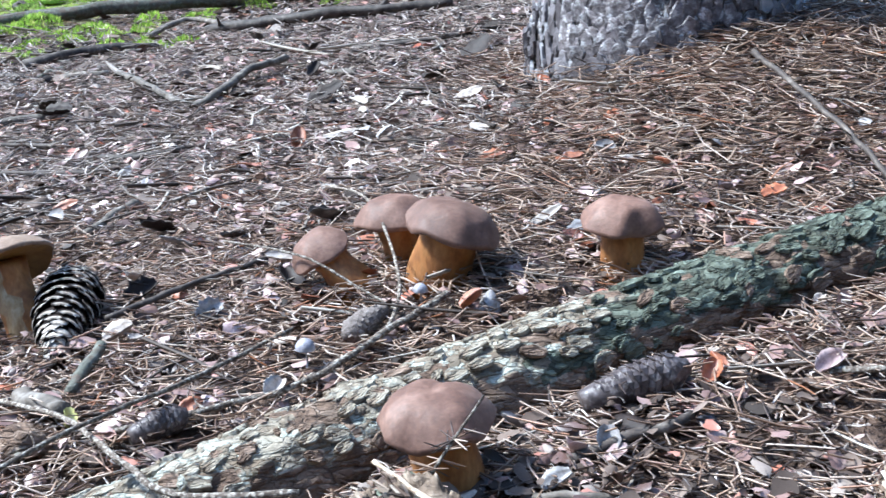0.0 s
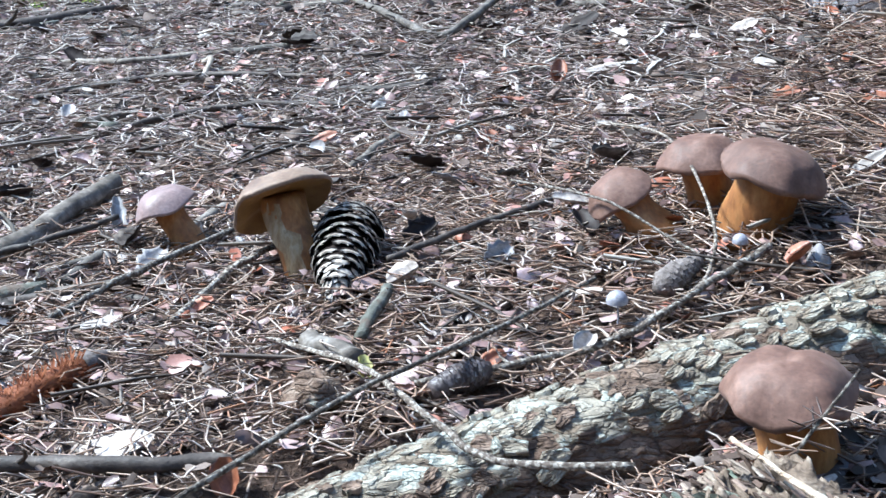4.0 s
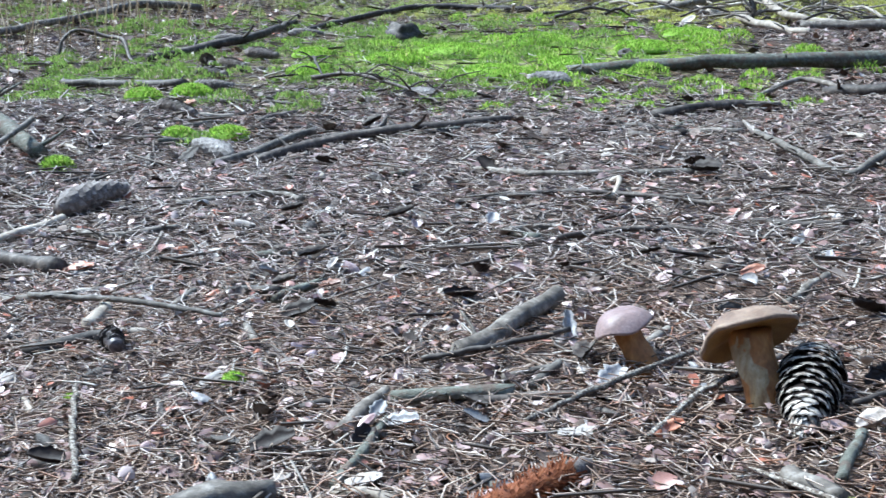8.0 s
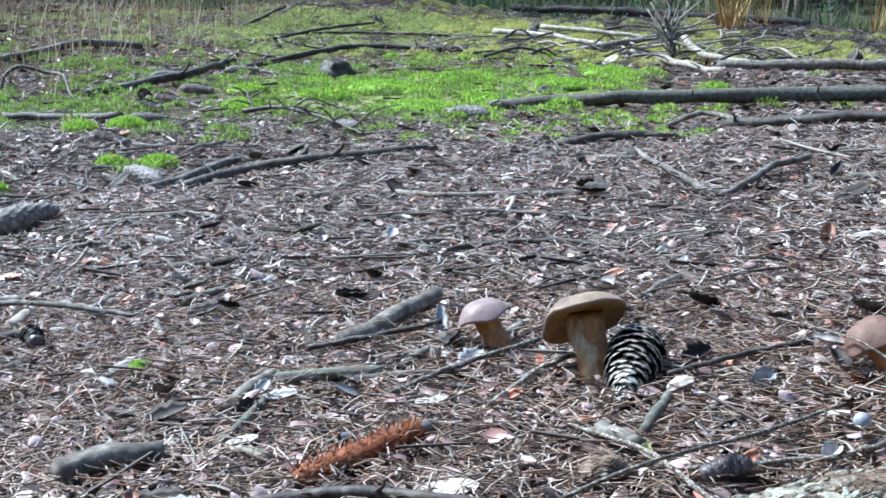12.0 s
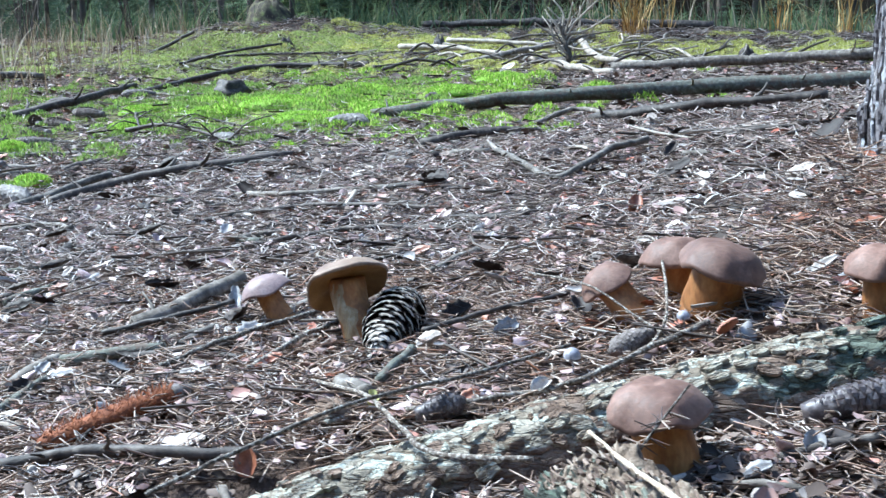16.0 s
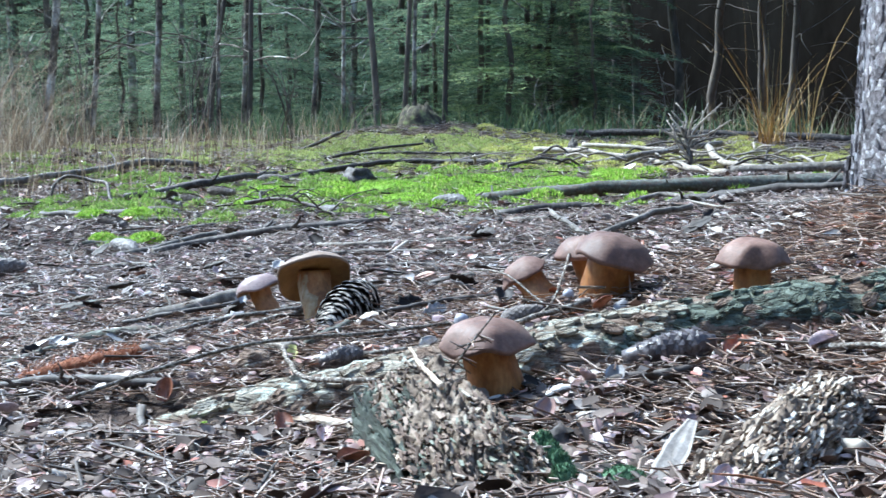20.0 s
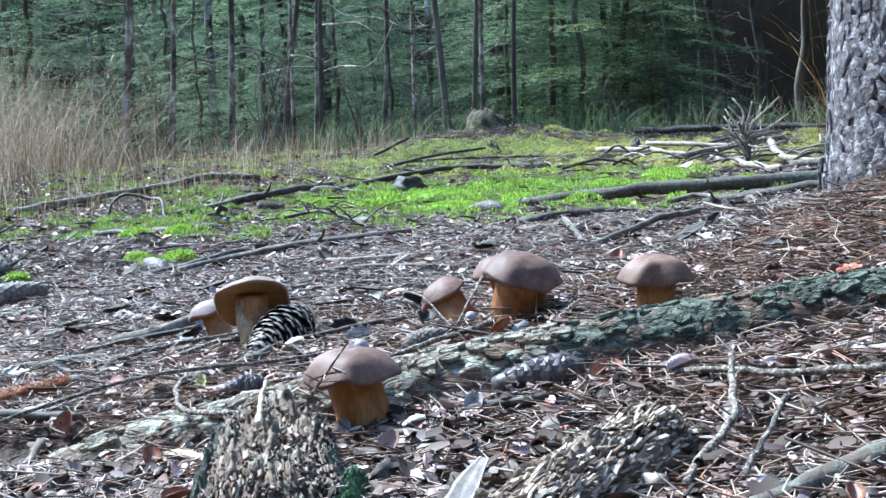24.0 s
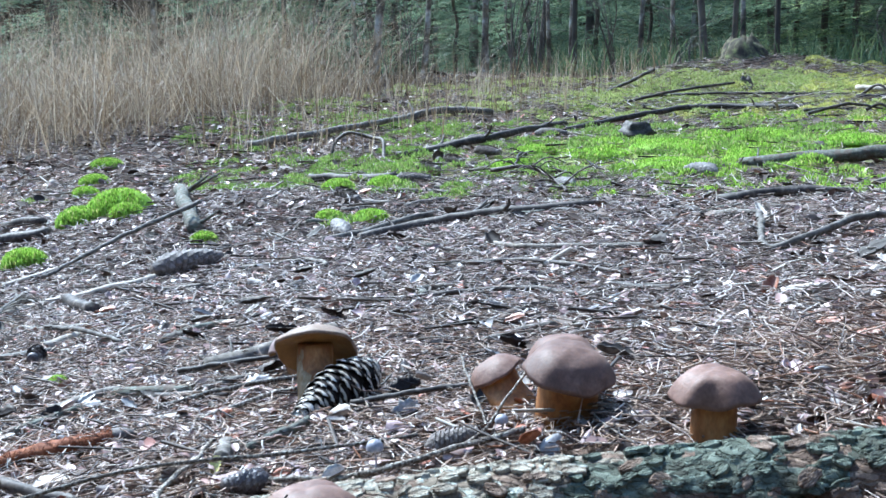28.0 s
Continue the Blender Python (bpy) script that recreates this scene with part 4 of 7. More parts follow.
build_open_cone((-0.34, -0.004, -0.058), (-0.337, 0.127, -0.024), 0.034)



def closed_cone_mesh(name, L, R, mat, count=90, seed=0, openness=0.28, big=0.95):
    """A lying cone with overlapping scales, along +x, resting at z = 0: body and scales."""
    r2 = random.Random(seed)
    axis = smooth_path([Vector((0, 0, R)), Vector((L * 0.5, 0, R * 1.02)), Vector((L, 0, R * 0.8))], 14)
    body = tube(axis, lambda t: R * (0.45 + 1.9 * t if t < 0.29 else 1.0 - 0.75 * max(0, t - 0.5) ** 1.4 / 0.38 * 0.5), 14, 0.03, seed)
    pieces = []
    for u, a, env in cone_frames(L, R, count, openness, 0.5):
        out = Vector((0, math.cos(a), math.sin(a)))
        size = R * big * (0.65 + 0.4 * min(1, (1 - u) * 2))
        d = (Vector((1, 0, 0)) * math.cos(openness) + out * math.sin(openness)).normalized()
        side = d.cross(out).normalized()
        nrm = side.cross(d)
        if nrm.dot(out) < 0:
            nrm = -nrm
        o = Vector((u * L * 0.9, 0, R)) + out * env * 0.86
        w = size * 0.55
        pts = [o - side * w * 0.5, o + d * size * 0.6 - side * w, o + d * size + nrm * size * 0.06 * r2.uniform(0, 3), o + d * size * 0.6 + side * w, o + side * w * 0.5, o + d * size * 0.55 + nrm * size * 0.16]
        pieces.append((pts, [(0, 1, 5), (1, 2, 5), (2, 3, 5), (3, 4, 5), (4, 0, 5)]))
    return mesh_py(name + "_body", *body, mat), mesh_py(name + "_scales", *joined(pieces), mat, smooth=False)


CONE_MESH = {k: closed_cone_mesh("cone", L, R, M[k], n, s, o, b) for k, L, R, n, s, o, b in
             (("cone_grey", 0.125, 0.0155, 120, 3, 0.42, 1.0), ("cone_brown", 0.1, 0.0145, 150, 5, 0.3, 0.8), ("cone_pale", 0.12, 0.014, 110, 9, 0.45, 1.05))}


def lay_cone(label, p, q, key, sink=0.004, scale=None, name="spruce_cone"):
    a, b = Vector((*p, ground_at(*p) + 0.007 - sink)), Vector((*q, ground_at(*q) + 0.007 - sink))
    base_len = {"cone_grey": 0.125, "cone_brown": 0.1, "cone_pale": 0.12}[key]
    k = (b - a).length / base_len
    d = (b - a).normalized()
    s = Vector((0, 0, 1)).cross(d).normalized()
    m = Matrix.Translation(a) @ Matrix((d, s, d.cross(s))).transposed().to_4x4() @ Euler((rnd.uniform(0, 0.0), 0, 0)).to_matrix().to_4x4()
    ob = thing(name, label, "cone", m=m, group="fallen cones")
    sc = Matrix.Diagonal((k, scale or k, scale or k, 1))
    part("body", CONE_MESH[key][0], ob, m=sc)
    tagged(part("scale_layer", CONE_MESH[key][1], ob, "overlapping cone scales", sc), kind="stuff")
    return ob


lay_cone("closed dark spruce cone lying beside the log", (0.163, -0.232), (0.083, -0.242), "cone_brown", 0.003, 0.95)
lay_cone("grey weathered spruce cone beside a pale stick", (-1.69, 0.955), (-1.652, 1.13), "cone_grey", 0.004, 1.5)
for p, q in (((-2.16, 2.385), (-2.035, 2.41)), ((-2.3, 2.68), (-2.17, 2.63)), ((-2.29, 2.82), (-2.17, 2.77)), ((-2.27, 2.98), (-2.14, 2.95)), ((-2.03, 1.95), (-1.9, 1.9)), ((-2.55, 3.3), (-2.44, 3.34)), ((-2.38, 2.9), (-2.3, 2.8)), ((-2.32, 3.45), (-2.2, 3.5))):
    lay_cone("grey weathered spruce cone lying among moss", p, q, "cone_grey")
lay_cone("pale bleached cone lying in moss", (-1.07, 2.5), (-1.205, 2.575), "cone_pale")
lay_cone("pale bleached cone under a thorny twig", (-1.36, 2.2), (-1.47, 2.275), "cone_pale")
lay_cone("pale bleached cone on the needle litter", (-1.62, 1.53), (-1.77, 1.65), "cone_pale", 0.004, 1.25)
lay_cone("small grey cone stub by the log", (-0.085, -0.09), (-0.05, -0.055), "cone_grey", 0.002, 0.55)
lay_cone("small dark cone lying against the log", (-0.205, -0.168), (-0.246, -0.189), "cone_brown", 0.004, 0.7)
lay_cone("small dark cone on a stick", (-1.19, 0.29), (-1.155, 0.25), "cone_brown", 0.002, 0.9)


def build_stripped_cone(p, q):
    """A cone gnawed down to a rusty bristling axis with some scales left at one end."""
    a, b = Vector((*p, ground_at(*p) + 0.008)), Vector((*q, ground_at(*q) + 0.012))
    ob = thing("stripped_cone", "rust-orange gnawed cone core with a bare grey tip", "cone")
    path = smooth_path([a, a.lerp(b, 0.5) + Vector((0, 0, 0.002)), b], 20)
    part("axis", mesh_py("axis", *tube(path, lambda t: 0.008 + 0.003 * math.sin(t * 3.1), 12, 0.3, 5), M["core"]), ob)
    pieces = []
    d = (b - a).normalized()
    for i in range(1100):
        t = rnd.random() * 0.97
        c = a.lerp(b, t)
        ang = rnd.uniform(0, 6.283)
        s = d.cross(Vector((0, 0, 1))).normalized()
        out = s * math.cos(ang) + s.cross(d) * math.sin(ang)
        tip = c + out * rnd.uniform(0.011, 0.0205) + d * rnd.uniform(-0.004, 0.01) + Vector((rnd.gauss(0, 0.002), rnd.gauss(0, 0.002), rnd.gauss(0, 0.002)))
        w = d.cross(out) * 0.0011
        root = c + out * 0.007
        pieces.append(([root - w, root + w, tip + w * 0.7, tip - w * 0.7], [(0, 1, 2, 3)]))
    part("bristles", mesh_py("bristles", *joined(pieces), M["core"], smooth=False), ob, "short rusty bristles")
    tipc = tube(smooth_path([b, b + d * 0.012, b + d * 0.024], 6), lambda t: 0.0105 * (1 - 0.7 * t * t), 10, 0.1, 2)
    part("tip", mesh_py("tip", *tipc, M["cone_grey"]), ob, "smooth grey tip")


build_stripped_cone((-0.605, -0.206), (-0.522, -0.095))

# ---- sticks and fallen branches ----
S = [
    ("fallen_branch", "long dark fallen branch lying on needles", [(-1.54, 1.49, 0.0), (-1.46, 1.65, 0.005), (-1.3, 1.71, 0.01), (-1.06, 1.84, 0.0)], 0.016, 0.01, "dark_wood", 4),
    ("broken_stick", "short pale broken stick beside a dark branch", [(-1.63, 1.46), (-1.52, 1.76, 0.015)], 0.012, 0.009, "grey_wood", 0),
    ("log_piece", "short algae-green log with a broken end", [(-2.5, 1.76, 0.02), (-2.23, 1.54, 0.01), (-2.0, 1.36, 0)], 0.019, 0.021, "green_wood", 3),
    ("stick", "pale peeled stick behind a cone", [(-1.68, 0.95), (-1.75, 0.72), (-1.8, 0.6)], 0.01, 0.007, "pale_wood", 1),
    ("stick", "dark damp stick on the litter", [(-1.72, 0.74), (-1.6, 0.68), (-1.47, 0.62)], 0.013, 0.016, "dark_wood", 0),
    ("twig", "long thin bare twig arching over litter", [(-2.06, 1.44, 0.06), (-2.0, 1.12, 0.05), (-1.98, 0.87, 0.02)], 0.007, 0.004, "grey_wood", 3),
    ("fallen_branch", "grey fallen branch at the edge of the dry grass", [(-3.56, 3.08, 0.01), (-3.42, 3.37, 0.02), (-3.35, 3.84, 0.02)], 0.018, 0.013, "grey_wood", 1),
    ("stick", "dark stick lying in moss", [(-2.69, 2.53), (-2.45, 2.5), (-2.22, 2.46)], 0.014, 0.017, "dark_wood", 1),
    ("rotten_branch", "dark decayed branch overgrown with moss", [(-2.62, 2.95), (-2.45, 3.1, 0.01), (-2.36, 3.3, 0.02), (-2.45, 3.7, 0.02), (-2.52, 4.0, 0.01)], 0.018, 0.01, "dark_wood", 6),
    ("fallen_branch", "long thin knobbly branch lying across moss", [(-2.37, 3.76), (-2.24, 4.2, 0.02), (-2.1, 4.48, 0.02), (-1.6, 4.5, 0.01)], 0.012, 0.013, "dark_wood", 6),
    ("fallen_branch", "dark fallen branch on needle litter", [(-0.4, 2.33, 0.0), (-0.12, 2.2, 0.015), (0.2, 2.12, 0.01)], 0.016, 0.012, "dark_wood", 3),
    ("twig", "pale forked twig leaning on a branch", [(-0.56, 2.3), (-0.46, 2.47, 0.03), (-0.3, 2.28, 0.0)], 0.008, 0.006, "grey_wood", 1),
    ("forked_twig", "dark forked twig on the needle litter", [(-0.5, 1.53, 0.01), (-0.4, 1.32, 0.005), (-0.32, 1.19, 0.0), (-0.24, 1.34, 0.02), (-0.17, 1.42, 0.02)], 0.007, 0.007, "grey_wood", 3),
    ("stick", "short dark stick on needle litter", [(-0.45, 0.86), (-0.38, 0.84), (-0.31, 0.85)], 0.0065, 0.0055, "dark_wood", 0),
    ("bleached_branch", "sunlit bleached branch lying on moss", [(-1.7, 5.25, 0.03), (-1.4, 5.1, 0.03), (-1.05, 4.85, 0.02), (-0.82, 4.65, 0.0)], 0.014, 0.01, "pale_wood", 2),
    ("bleached_branch", "sunlit bleached branch lying on moss", [(-1.5, 5.45, 0.04), (-1.2, 5.3, 0.04), (-0.85, 5.15, 0.03)], 0.013, 0.009, "pale_wood", 2),
    ("bleached_branch", "pale branch fork near a dead snag", [(-0.8, 4.38, 0.02), (-0.62, 4.1, 0.01), (-0.5, 3.9, 0.0)], 0.016, 0.011, "pale_wood", 1),
    ("bleached_branch", "crooked pale branch near a dead snag", [(-0.76, 4.9, 0.08), (-0.63, 4.6, 0.03), (-0.42, 4.4, 0.01), (-0.2, 4.32, 0.0)], 0.017, 0.014, "pale_wood", 4),
    ("fallen_branch", "long grey branch lying before moss", [(-0.55, 4.32), (0.0, 4.22, 0.02), (0.5, 4.12, 0.02), (1.1, 4.05, 0.01)], 0.02, 0.024, "grey_wood", 4),
    ("fallen_branch", "dark crossing branch over bleached wood", [(-1.25, 4.55, 0.0), (-0.95, 4.72, 0.06), (-0.7, 4.95, 0.1)], 0.016, 0.012, "grey_wood", 3),
    ("fallen_branch", "dark rotting branch on the mound", [(-2.75, 4.75, 0.0), (-2.5, 4.95, 0.05), (-2.3, 5.2, 0.06)], 0.008, 0.006, "dark_wood", 2),
    ("fallen_branch", "grey branch lying across the mound", [(-2.9, 5.0, 0.0), (-2.45, 5.1, 0.02), (-1.9, 5.2, 0.01)], 0.008, 0.006, "dark_wood", 3),
    ("fallen_log", "long dark fallen trunk at the forest edge", [(-1.9, 6.55, 0.02), (-1.1, 6.35, 0.03), (-0.2, 6.2, 0.02)], 0.02, 0.024, "dark_wood", 2),
    ("fallen_branch", "dark leaning branch on the mound", [(-3.05, 5.2, 0.0), (-2.95, 5.3, 0.05), (-2.85, 5.4, 0.1)], 0.01, 0.008, "dark_wood", 2),
    ("stick", "weathered stick with dark bark lying near moss", [(-1.29, 0.25), (-1.24, 0.29), (-1.19, 0.32)], 0.009, 0.008, "dark_wood", 0),
    ("twig", "pale straight twig lying on litter", [(-1.135, 0.125, 0.006), (-1.06, 0.0, 0.008), (-0.985, -0.115, 0.004)], 0.0032, 0.0035, "twig_lichen", 1),
    ("wood_chunk", "short grey splintered wood chunk", [(-0.85, -0.2), (-0.815, -0.165, 0.003), (-0.78, -0.14)], 0.014, 0.013, "grey_wood", 0),
    ("wood_splinter", "long greenish wood splinter", [(-0.725, -0.12), (-0.725, -0.04, 0.002), (-0.73, 0.035)], 0.0055, 0.005, "green_wood", 0),
    ("wood_splinter", "weathered wood splinter beside another", [(-0.765, 0.0), (-0.76, 0.05, 0.002), (-0.755, 0.105)], 0.0085, 0.007, "grey_wood", 0),
    ("stick", "green-stained stick among needles", [(-0.745, 0.085), (-0.68, 0.09, 0.003), (-0.62, 0.1)], 0.0075, 0.008, "green_wood", 1),
    ("stick", "blackened stick under needles", [(-0.66, 0.075), (-0.6, 0.085), (-0.53, 0.1)], 0.006, 0.006, "dark_wood", 1),
    ("bark_piece", "half-round bark piece, dark below and grey on top", [(-0.71, 0.215), (-0.675, 0.31, 0.004), (-0.64, 0.41, 0.004)], 0.0135, 0.012, "grey_wood", 1),
    ("stick", "short stub of weathered wood", [(-0.612, 0.11), (-0.6, 0.15), (-0.592, 0.19)], 0.006, 0.005, "grey_wood", 0),
    ("twig", "dark curved twig among needles", [(-0.75, 0.2, 0.004), (-0.68, 0.22, 0.01), (-0.6, 0.27, 0.012)], 0.004, 0.003, "dark_wood", 2),
    ("stick", "bleached hollow stub of wood", [(-1.255, 0.35), (-1.27, 0.4), (-1.285, 0.44)], 0.011, 0.009, "pale_wood", 0),
    ("twig", "long thin bare twig over litter", [(-1.43, 0.475, 0.01), (-1.22, 0.4, 0.02), (-1.07, 0.36, 0.01)], 0.0045, 0.0035, "grey_wood", 1),
    ("twig", "lichen-speckled twig leaning over a mushroom", [(-0.195, 0.11, 0.045), (-0.12, 0.02, 0.04), (-0.065, -0.03, 0.012), (-0.04, -0.065, 0.006)], 0.0012, 0.0011, "twig_lichen", 1),
    ("twig", "lichen-speckled twig standing before the mushrooms", [(-0.1, 0.33, 0.03), (-0.06, 0.1, 0.055), (-0.04, -0.02, 0.03), (-0.042, -0.065, 0.01), (-0.065, -0.105, 0.006), (-0.12, -0.14, 0.004)], 0.0011, 0.0018, "twig_lichen", 2),
    ("twig", "lichen-speckled twig lying along the log", [(0.0, -0.06, 0.008), (-0.06, -0.105, 0.008), (-0.13, -0.155, 0.008), (-0.26, -0.18, 0.004)], 0.0032, 0.0024, "twig_lichen", 2),
    ("twig", "pale crooked twig lying over the log", [(-0.38, -0.08, 0.004), (-0.295, -0.18, 0.02), (-0.245, -0.265, 0.052), (-0.2, -0.31, 0.045), (-0.12, -0.33, 0.032)], 0.002, 0.0026, "twig_lichen", 2),
    ("twig", "long thin twig leaning against the log", [(-0.42, -0.37, 0.03), (-0.3, -0.26, 0.052), (-0.2, -0.14, 0.02), (-0.13, -0.05, 0.004)], 0.002, 0.0018, "twig_lichen", 1),
    ("stick", "dark stick half sunk in needles", [(-0.66, -0.275, 0.0), (-0.55, -0.25, 0.006), (-0.46, -0.262, 0.006), (-0.37, -0.26, 0.002)], 0.0065, 0.0055, "dark_wood", 2),
    ("wood_stub", "hollow pale stub of a broken branch", [(-0.348, -0.09), (-0.325, -0.115), (-0.305, -0.137)], 0.0085, 0.0095, "grey_wood", 0),
    ("stick", "short bluish-grey stick in the litter", [(-0.306, -0.1, 0.002), (-0.3, -0.06, 0.006), (-0.292, -0.025, 0.01)], 0.0055, 0.005, "green_wood", 0),
    ("stick", "mossy grey stick beside a cone", [(-0.378, 0.4), (-0.35, 0.47, 0.004), (-0.325, 0.55)], 0.006, 0.0055, "grey_wood", 1),
    ("twig", "thin dark twig beside a cone", [(-0.3, 0.05, 0.008), (-0.23, 0.1, 0.01), (-0.16, 0.16, 0.004)], 0.0032, 0.003, "dark_wood", 2),
    ("stick", "thin speckled stick across the litter", [(-0.47, -0.02, 0.004), (-0.43, 0.08, 0.012), (-0.37, 0.19, 0.006)], 0.003, 0.003, "twig_lichen", 0),
    ("stick", "thin speckled stick across the litter", [(-0.59, 0.02, 0.004), (-0.53, 0.09, 0.012), (-0.46, 0.21, 0.006)], 0.0032, 0.003, "twig_lichen", 0),
    ("twig", "pale crooked lichen-covered twig standing up from needles", [(0.303, -0.3, 0.026), (0.31, -0.33, 0.018), (0.326, -0.396, 0.012), (0.315, -0.44, 0.006), (0.317, -0.484, 0.003)], 0.0026, 0.0032, "twig_lichen", 3),
    ("twig", "speckled twig lying on the needles", [(0.25, -0.268, 0.006), (0.3, -0.29, 0.01), (0.345, -0.315, 0.01), (0.42, -0.34, 0.008)], 0.0026, 0.003, "twig_lichen", 2),
    ("twig", "pale twig pointing up beside dark berries", [(0.368, -0.42, 0.03), (0.364, -0.46, 0.02), (0.358, -0.505, 0.006)], 0.0019, 0.0021, "twig_lichen", 0),
    ("stick", "short pale round stick end among needles", [(0.262, -0.468, 0.006), (0.285, -0.477, 0.006), (0.305, -0.485, 0.004)], 0.0055, 0.005, "pale_wood", 0),
    ("stick", "thick greenish-pale stick end", [(0.385, -0.63, 0.0), (0.43, -0.55, 0.002), (0.5, -0.48, 0.0)], 0.007, 0.008, "green_wood", 0),
    ("stick", "short dark stick in the needles", [(0.06, -0.31), (0.1, -0.3, 0.002), (0.15, -0.285)], 0.0045, 0.004, "dark_wood", 0),
    ("stick", "small greyish stick beside a mushroom", [(0.03, -0.345, 0.002), (0.055, -0.353, 0.004), (0.085, -0.36)], 0.0035, 0.003, "grey_wood", 0),
    ("wood_splinter", "flat pale wood splinter on the litter", [(-0.385, -0.3), (-0.34, -0.375, 0.004), (-0.3, -0.44)], 0.004, 0.003, "grey_wood", 0),
    ("wood_splinter", "pale splinter of rotten wood", [(-0.21, -0.345), (-0.15, -0.375, 0.004), (-0.1, -0.4)], 0.006, 0.005, "rotten_pale", 0),
    ("wood_splinter", "pale splinter of rotten wood", [(-0.29, -0.29), (-0.25, -0.295, 0.002), (-0.21, -0.305)], 0.006, 0.006, "rotten_pale", 0),
    ("twig", "bare twig standing against the tree", [(0.36, 0.28, 0.09), (0.4, 0.12, 0.05), (0.43, -0.02, 0.01)], 0.0032, 0.0026, "dark_wood", 3),
    ("fallen_branch", "brown branch stub leaning in moss", [(-3.4, 3.9, 0.0), (-3.3, 4.1, 0.03), (-3.05, 4.2, 0.02)], 0.02, 0.014, "grey_wood", 2),
    ("wood_chunk", "dark flat wood chunk at the edge of moss", [(-2.72, 1.2, 0.0), (-2.63, 1.25, 0.01), (-2.53, 1.3, 0.005)], 0.018, 0.014, "dark_wood", 0),
    ("stick", "pale peeled stick near moss", [(-2.12, 0.86), (-2.1, 0.96), (-2.08, 1.06)], 0.008, 0.007, "pale_wood", 0),
    ("stick", "grey stick on dark litter", [(-1.0, 1.28), (-0.85, 1.2, 0.004), (-0.62, 1.22)], 0.006, 0.005, "grey_wood", 2),
    ("stick", "dark thin stick on litter", [(-0.78, 0.72), (-0.6, 0.8, 0.004), (-0.42, 0.76)], 0.005, 0.004, "dark_wood", 2),
    ("stick", "dark thin stick on litter", [(-0.95, 1.0), (-0.75, 1.05, 0.004), (-0.5, 0.98)], 0.006, 0.004, "dark_wood", 2),
    ("stick", "dark thin stick on litter", [(-0.05, 1.55), (0.1, 1.5, 0.004), (0.25, 1.55)], 0.007, 0.005, "dark_wood", 2),
    ("stick", "curved pale root fragment", [(-0.715, 1.14), (-0.695, 1.12, 0.012), (-0.69, 1.06, 0.006), (-0.692, 1.03)], 0.0048, 0.0045, "pale_wood", 0),
    ("stick", "dark decayed stick on the litter", [(-0.75, 1.86), (-0.6, 1.95, 0.01), (-0.48, 2.0)], 0.014, 0.01, "dark_wood", 1),
    ("stick", "dark decayed stick on the litter", [(-1.5, 1.05), (-1.36, 1.1, 0.004), (-1.25, 1.06)], 0.007, 0.006, "grey_wood", 1),
    ("stick", "dark stick lying beside grey cones", [(-2.0, 2.1), (-1.85, 2.13, 0.0), (-1.7, 2.12)], 0.008, 0.007, "dark_wood", 1),
    ("stick", "pale stick fragment on litter", [(-1.55, 0.5), (-1.44, 0.48), (-1.33, 0.52)], 0.008, 0.007, "grey_wood", 0),
    ("stick", "grey stick fragment on litter", [(-1.6, 0.86), (-1.5, 0.83), (-1.4, 0.88)], 0.007, 0.006, "grey_wood", 1),
    ("stick", "dark bar of decayed wood at the edge of moss", [(-2.98, 1.45), (-2.87, 1.46, 0.004), (-2.76, 1.45)], 0.016, 0.014, "dark_wood", 0),
    ("stick", "pale log end with peeling bark", [(-1.66, 0.43, 0.0), (-1.56, 0.37, 0.006), (-1.47, 0.33, 0.0)], 0.016, 0.014, "green_wood", 0),
]
for name_, label_, pts_, r0_, r1_, mat_, stubs_ in S:
    stick(name_, label_, "log" if "trunk" in name_ or "log" in name_ else ("twig" if "twig" in name_ else "branch" if "branch" in name_ else "stick"), pts_, r0_, r1_, M[mat_], stubs_,
          rough=0.4 if "wood" in name_ or "bark" in name_ else 0.28, stub_len=3.0 if r0_ > 0.02 else 5.0)


stick("fallen_log", "long slender dark fallen trunk propped off the ground", "log", [(-1.15, 2.83, -0.06), (-0.9, 2.84, -0.03), (-0.65, 2.85, -0.008), (-0.25, 2.97, 0.006), (0.25, 3.1, 0.016), (0.9, 3.25, 0.026), (1.6, 3.4, 0.036)], 0.018, 0.03, M["green_wood"], 7, stub_len=3.0, level=True)


def thorny_twig(label, name, pts, r, mat, n, spread, up):
    """A dead twig with many fine side twigs."""
    ob = stick(name, label, "twig", pts, r, r * 0.5, mat, 0)
    path = smooth_path(on_ground(pts, r), 24)
    for k in range(n):
        i = rnd.randrange(3, 24)
        p = path[i]
        d = (path[i] - path[i - 1]).normalized()
        v = (Vector((-d.y, d.x, 0)) * rnd.choice((-1, 1)) + Vector((0, 0, rnd.uniform(-0.1, up))) + d * rnd.uniform(0, 0.8)).normalized()
        L = spread * rnd.uniform(0.4, 1.2)
        q = smooth_path([p, p + v * L * 0.5 + Vector((0, 0, 0.1 * L)), p + v * L + Vector((rnd.uniform(-0.2, 0.2), 0, rnd.uniform(-0.3, 0.1))) * L], 5)
        rs = r * rnd.uniform(0.3, 0.5)
        part("side_twig", mesh_py("side_twig", *tube(q, lambda t: rs * (1 - 0.6 * t), 5, 0.15, k), mat), ob)
    return ob


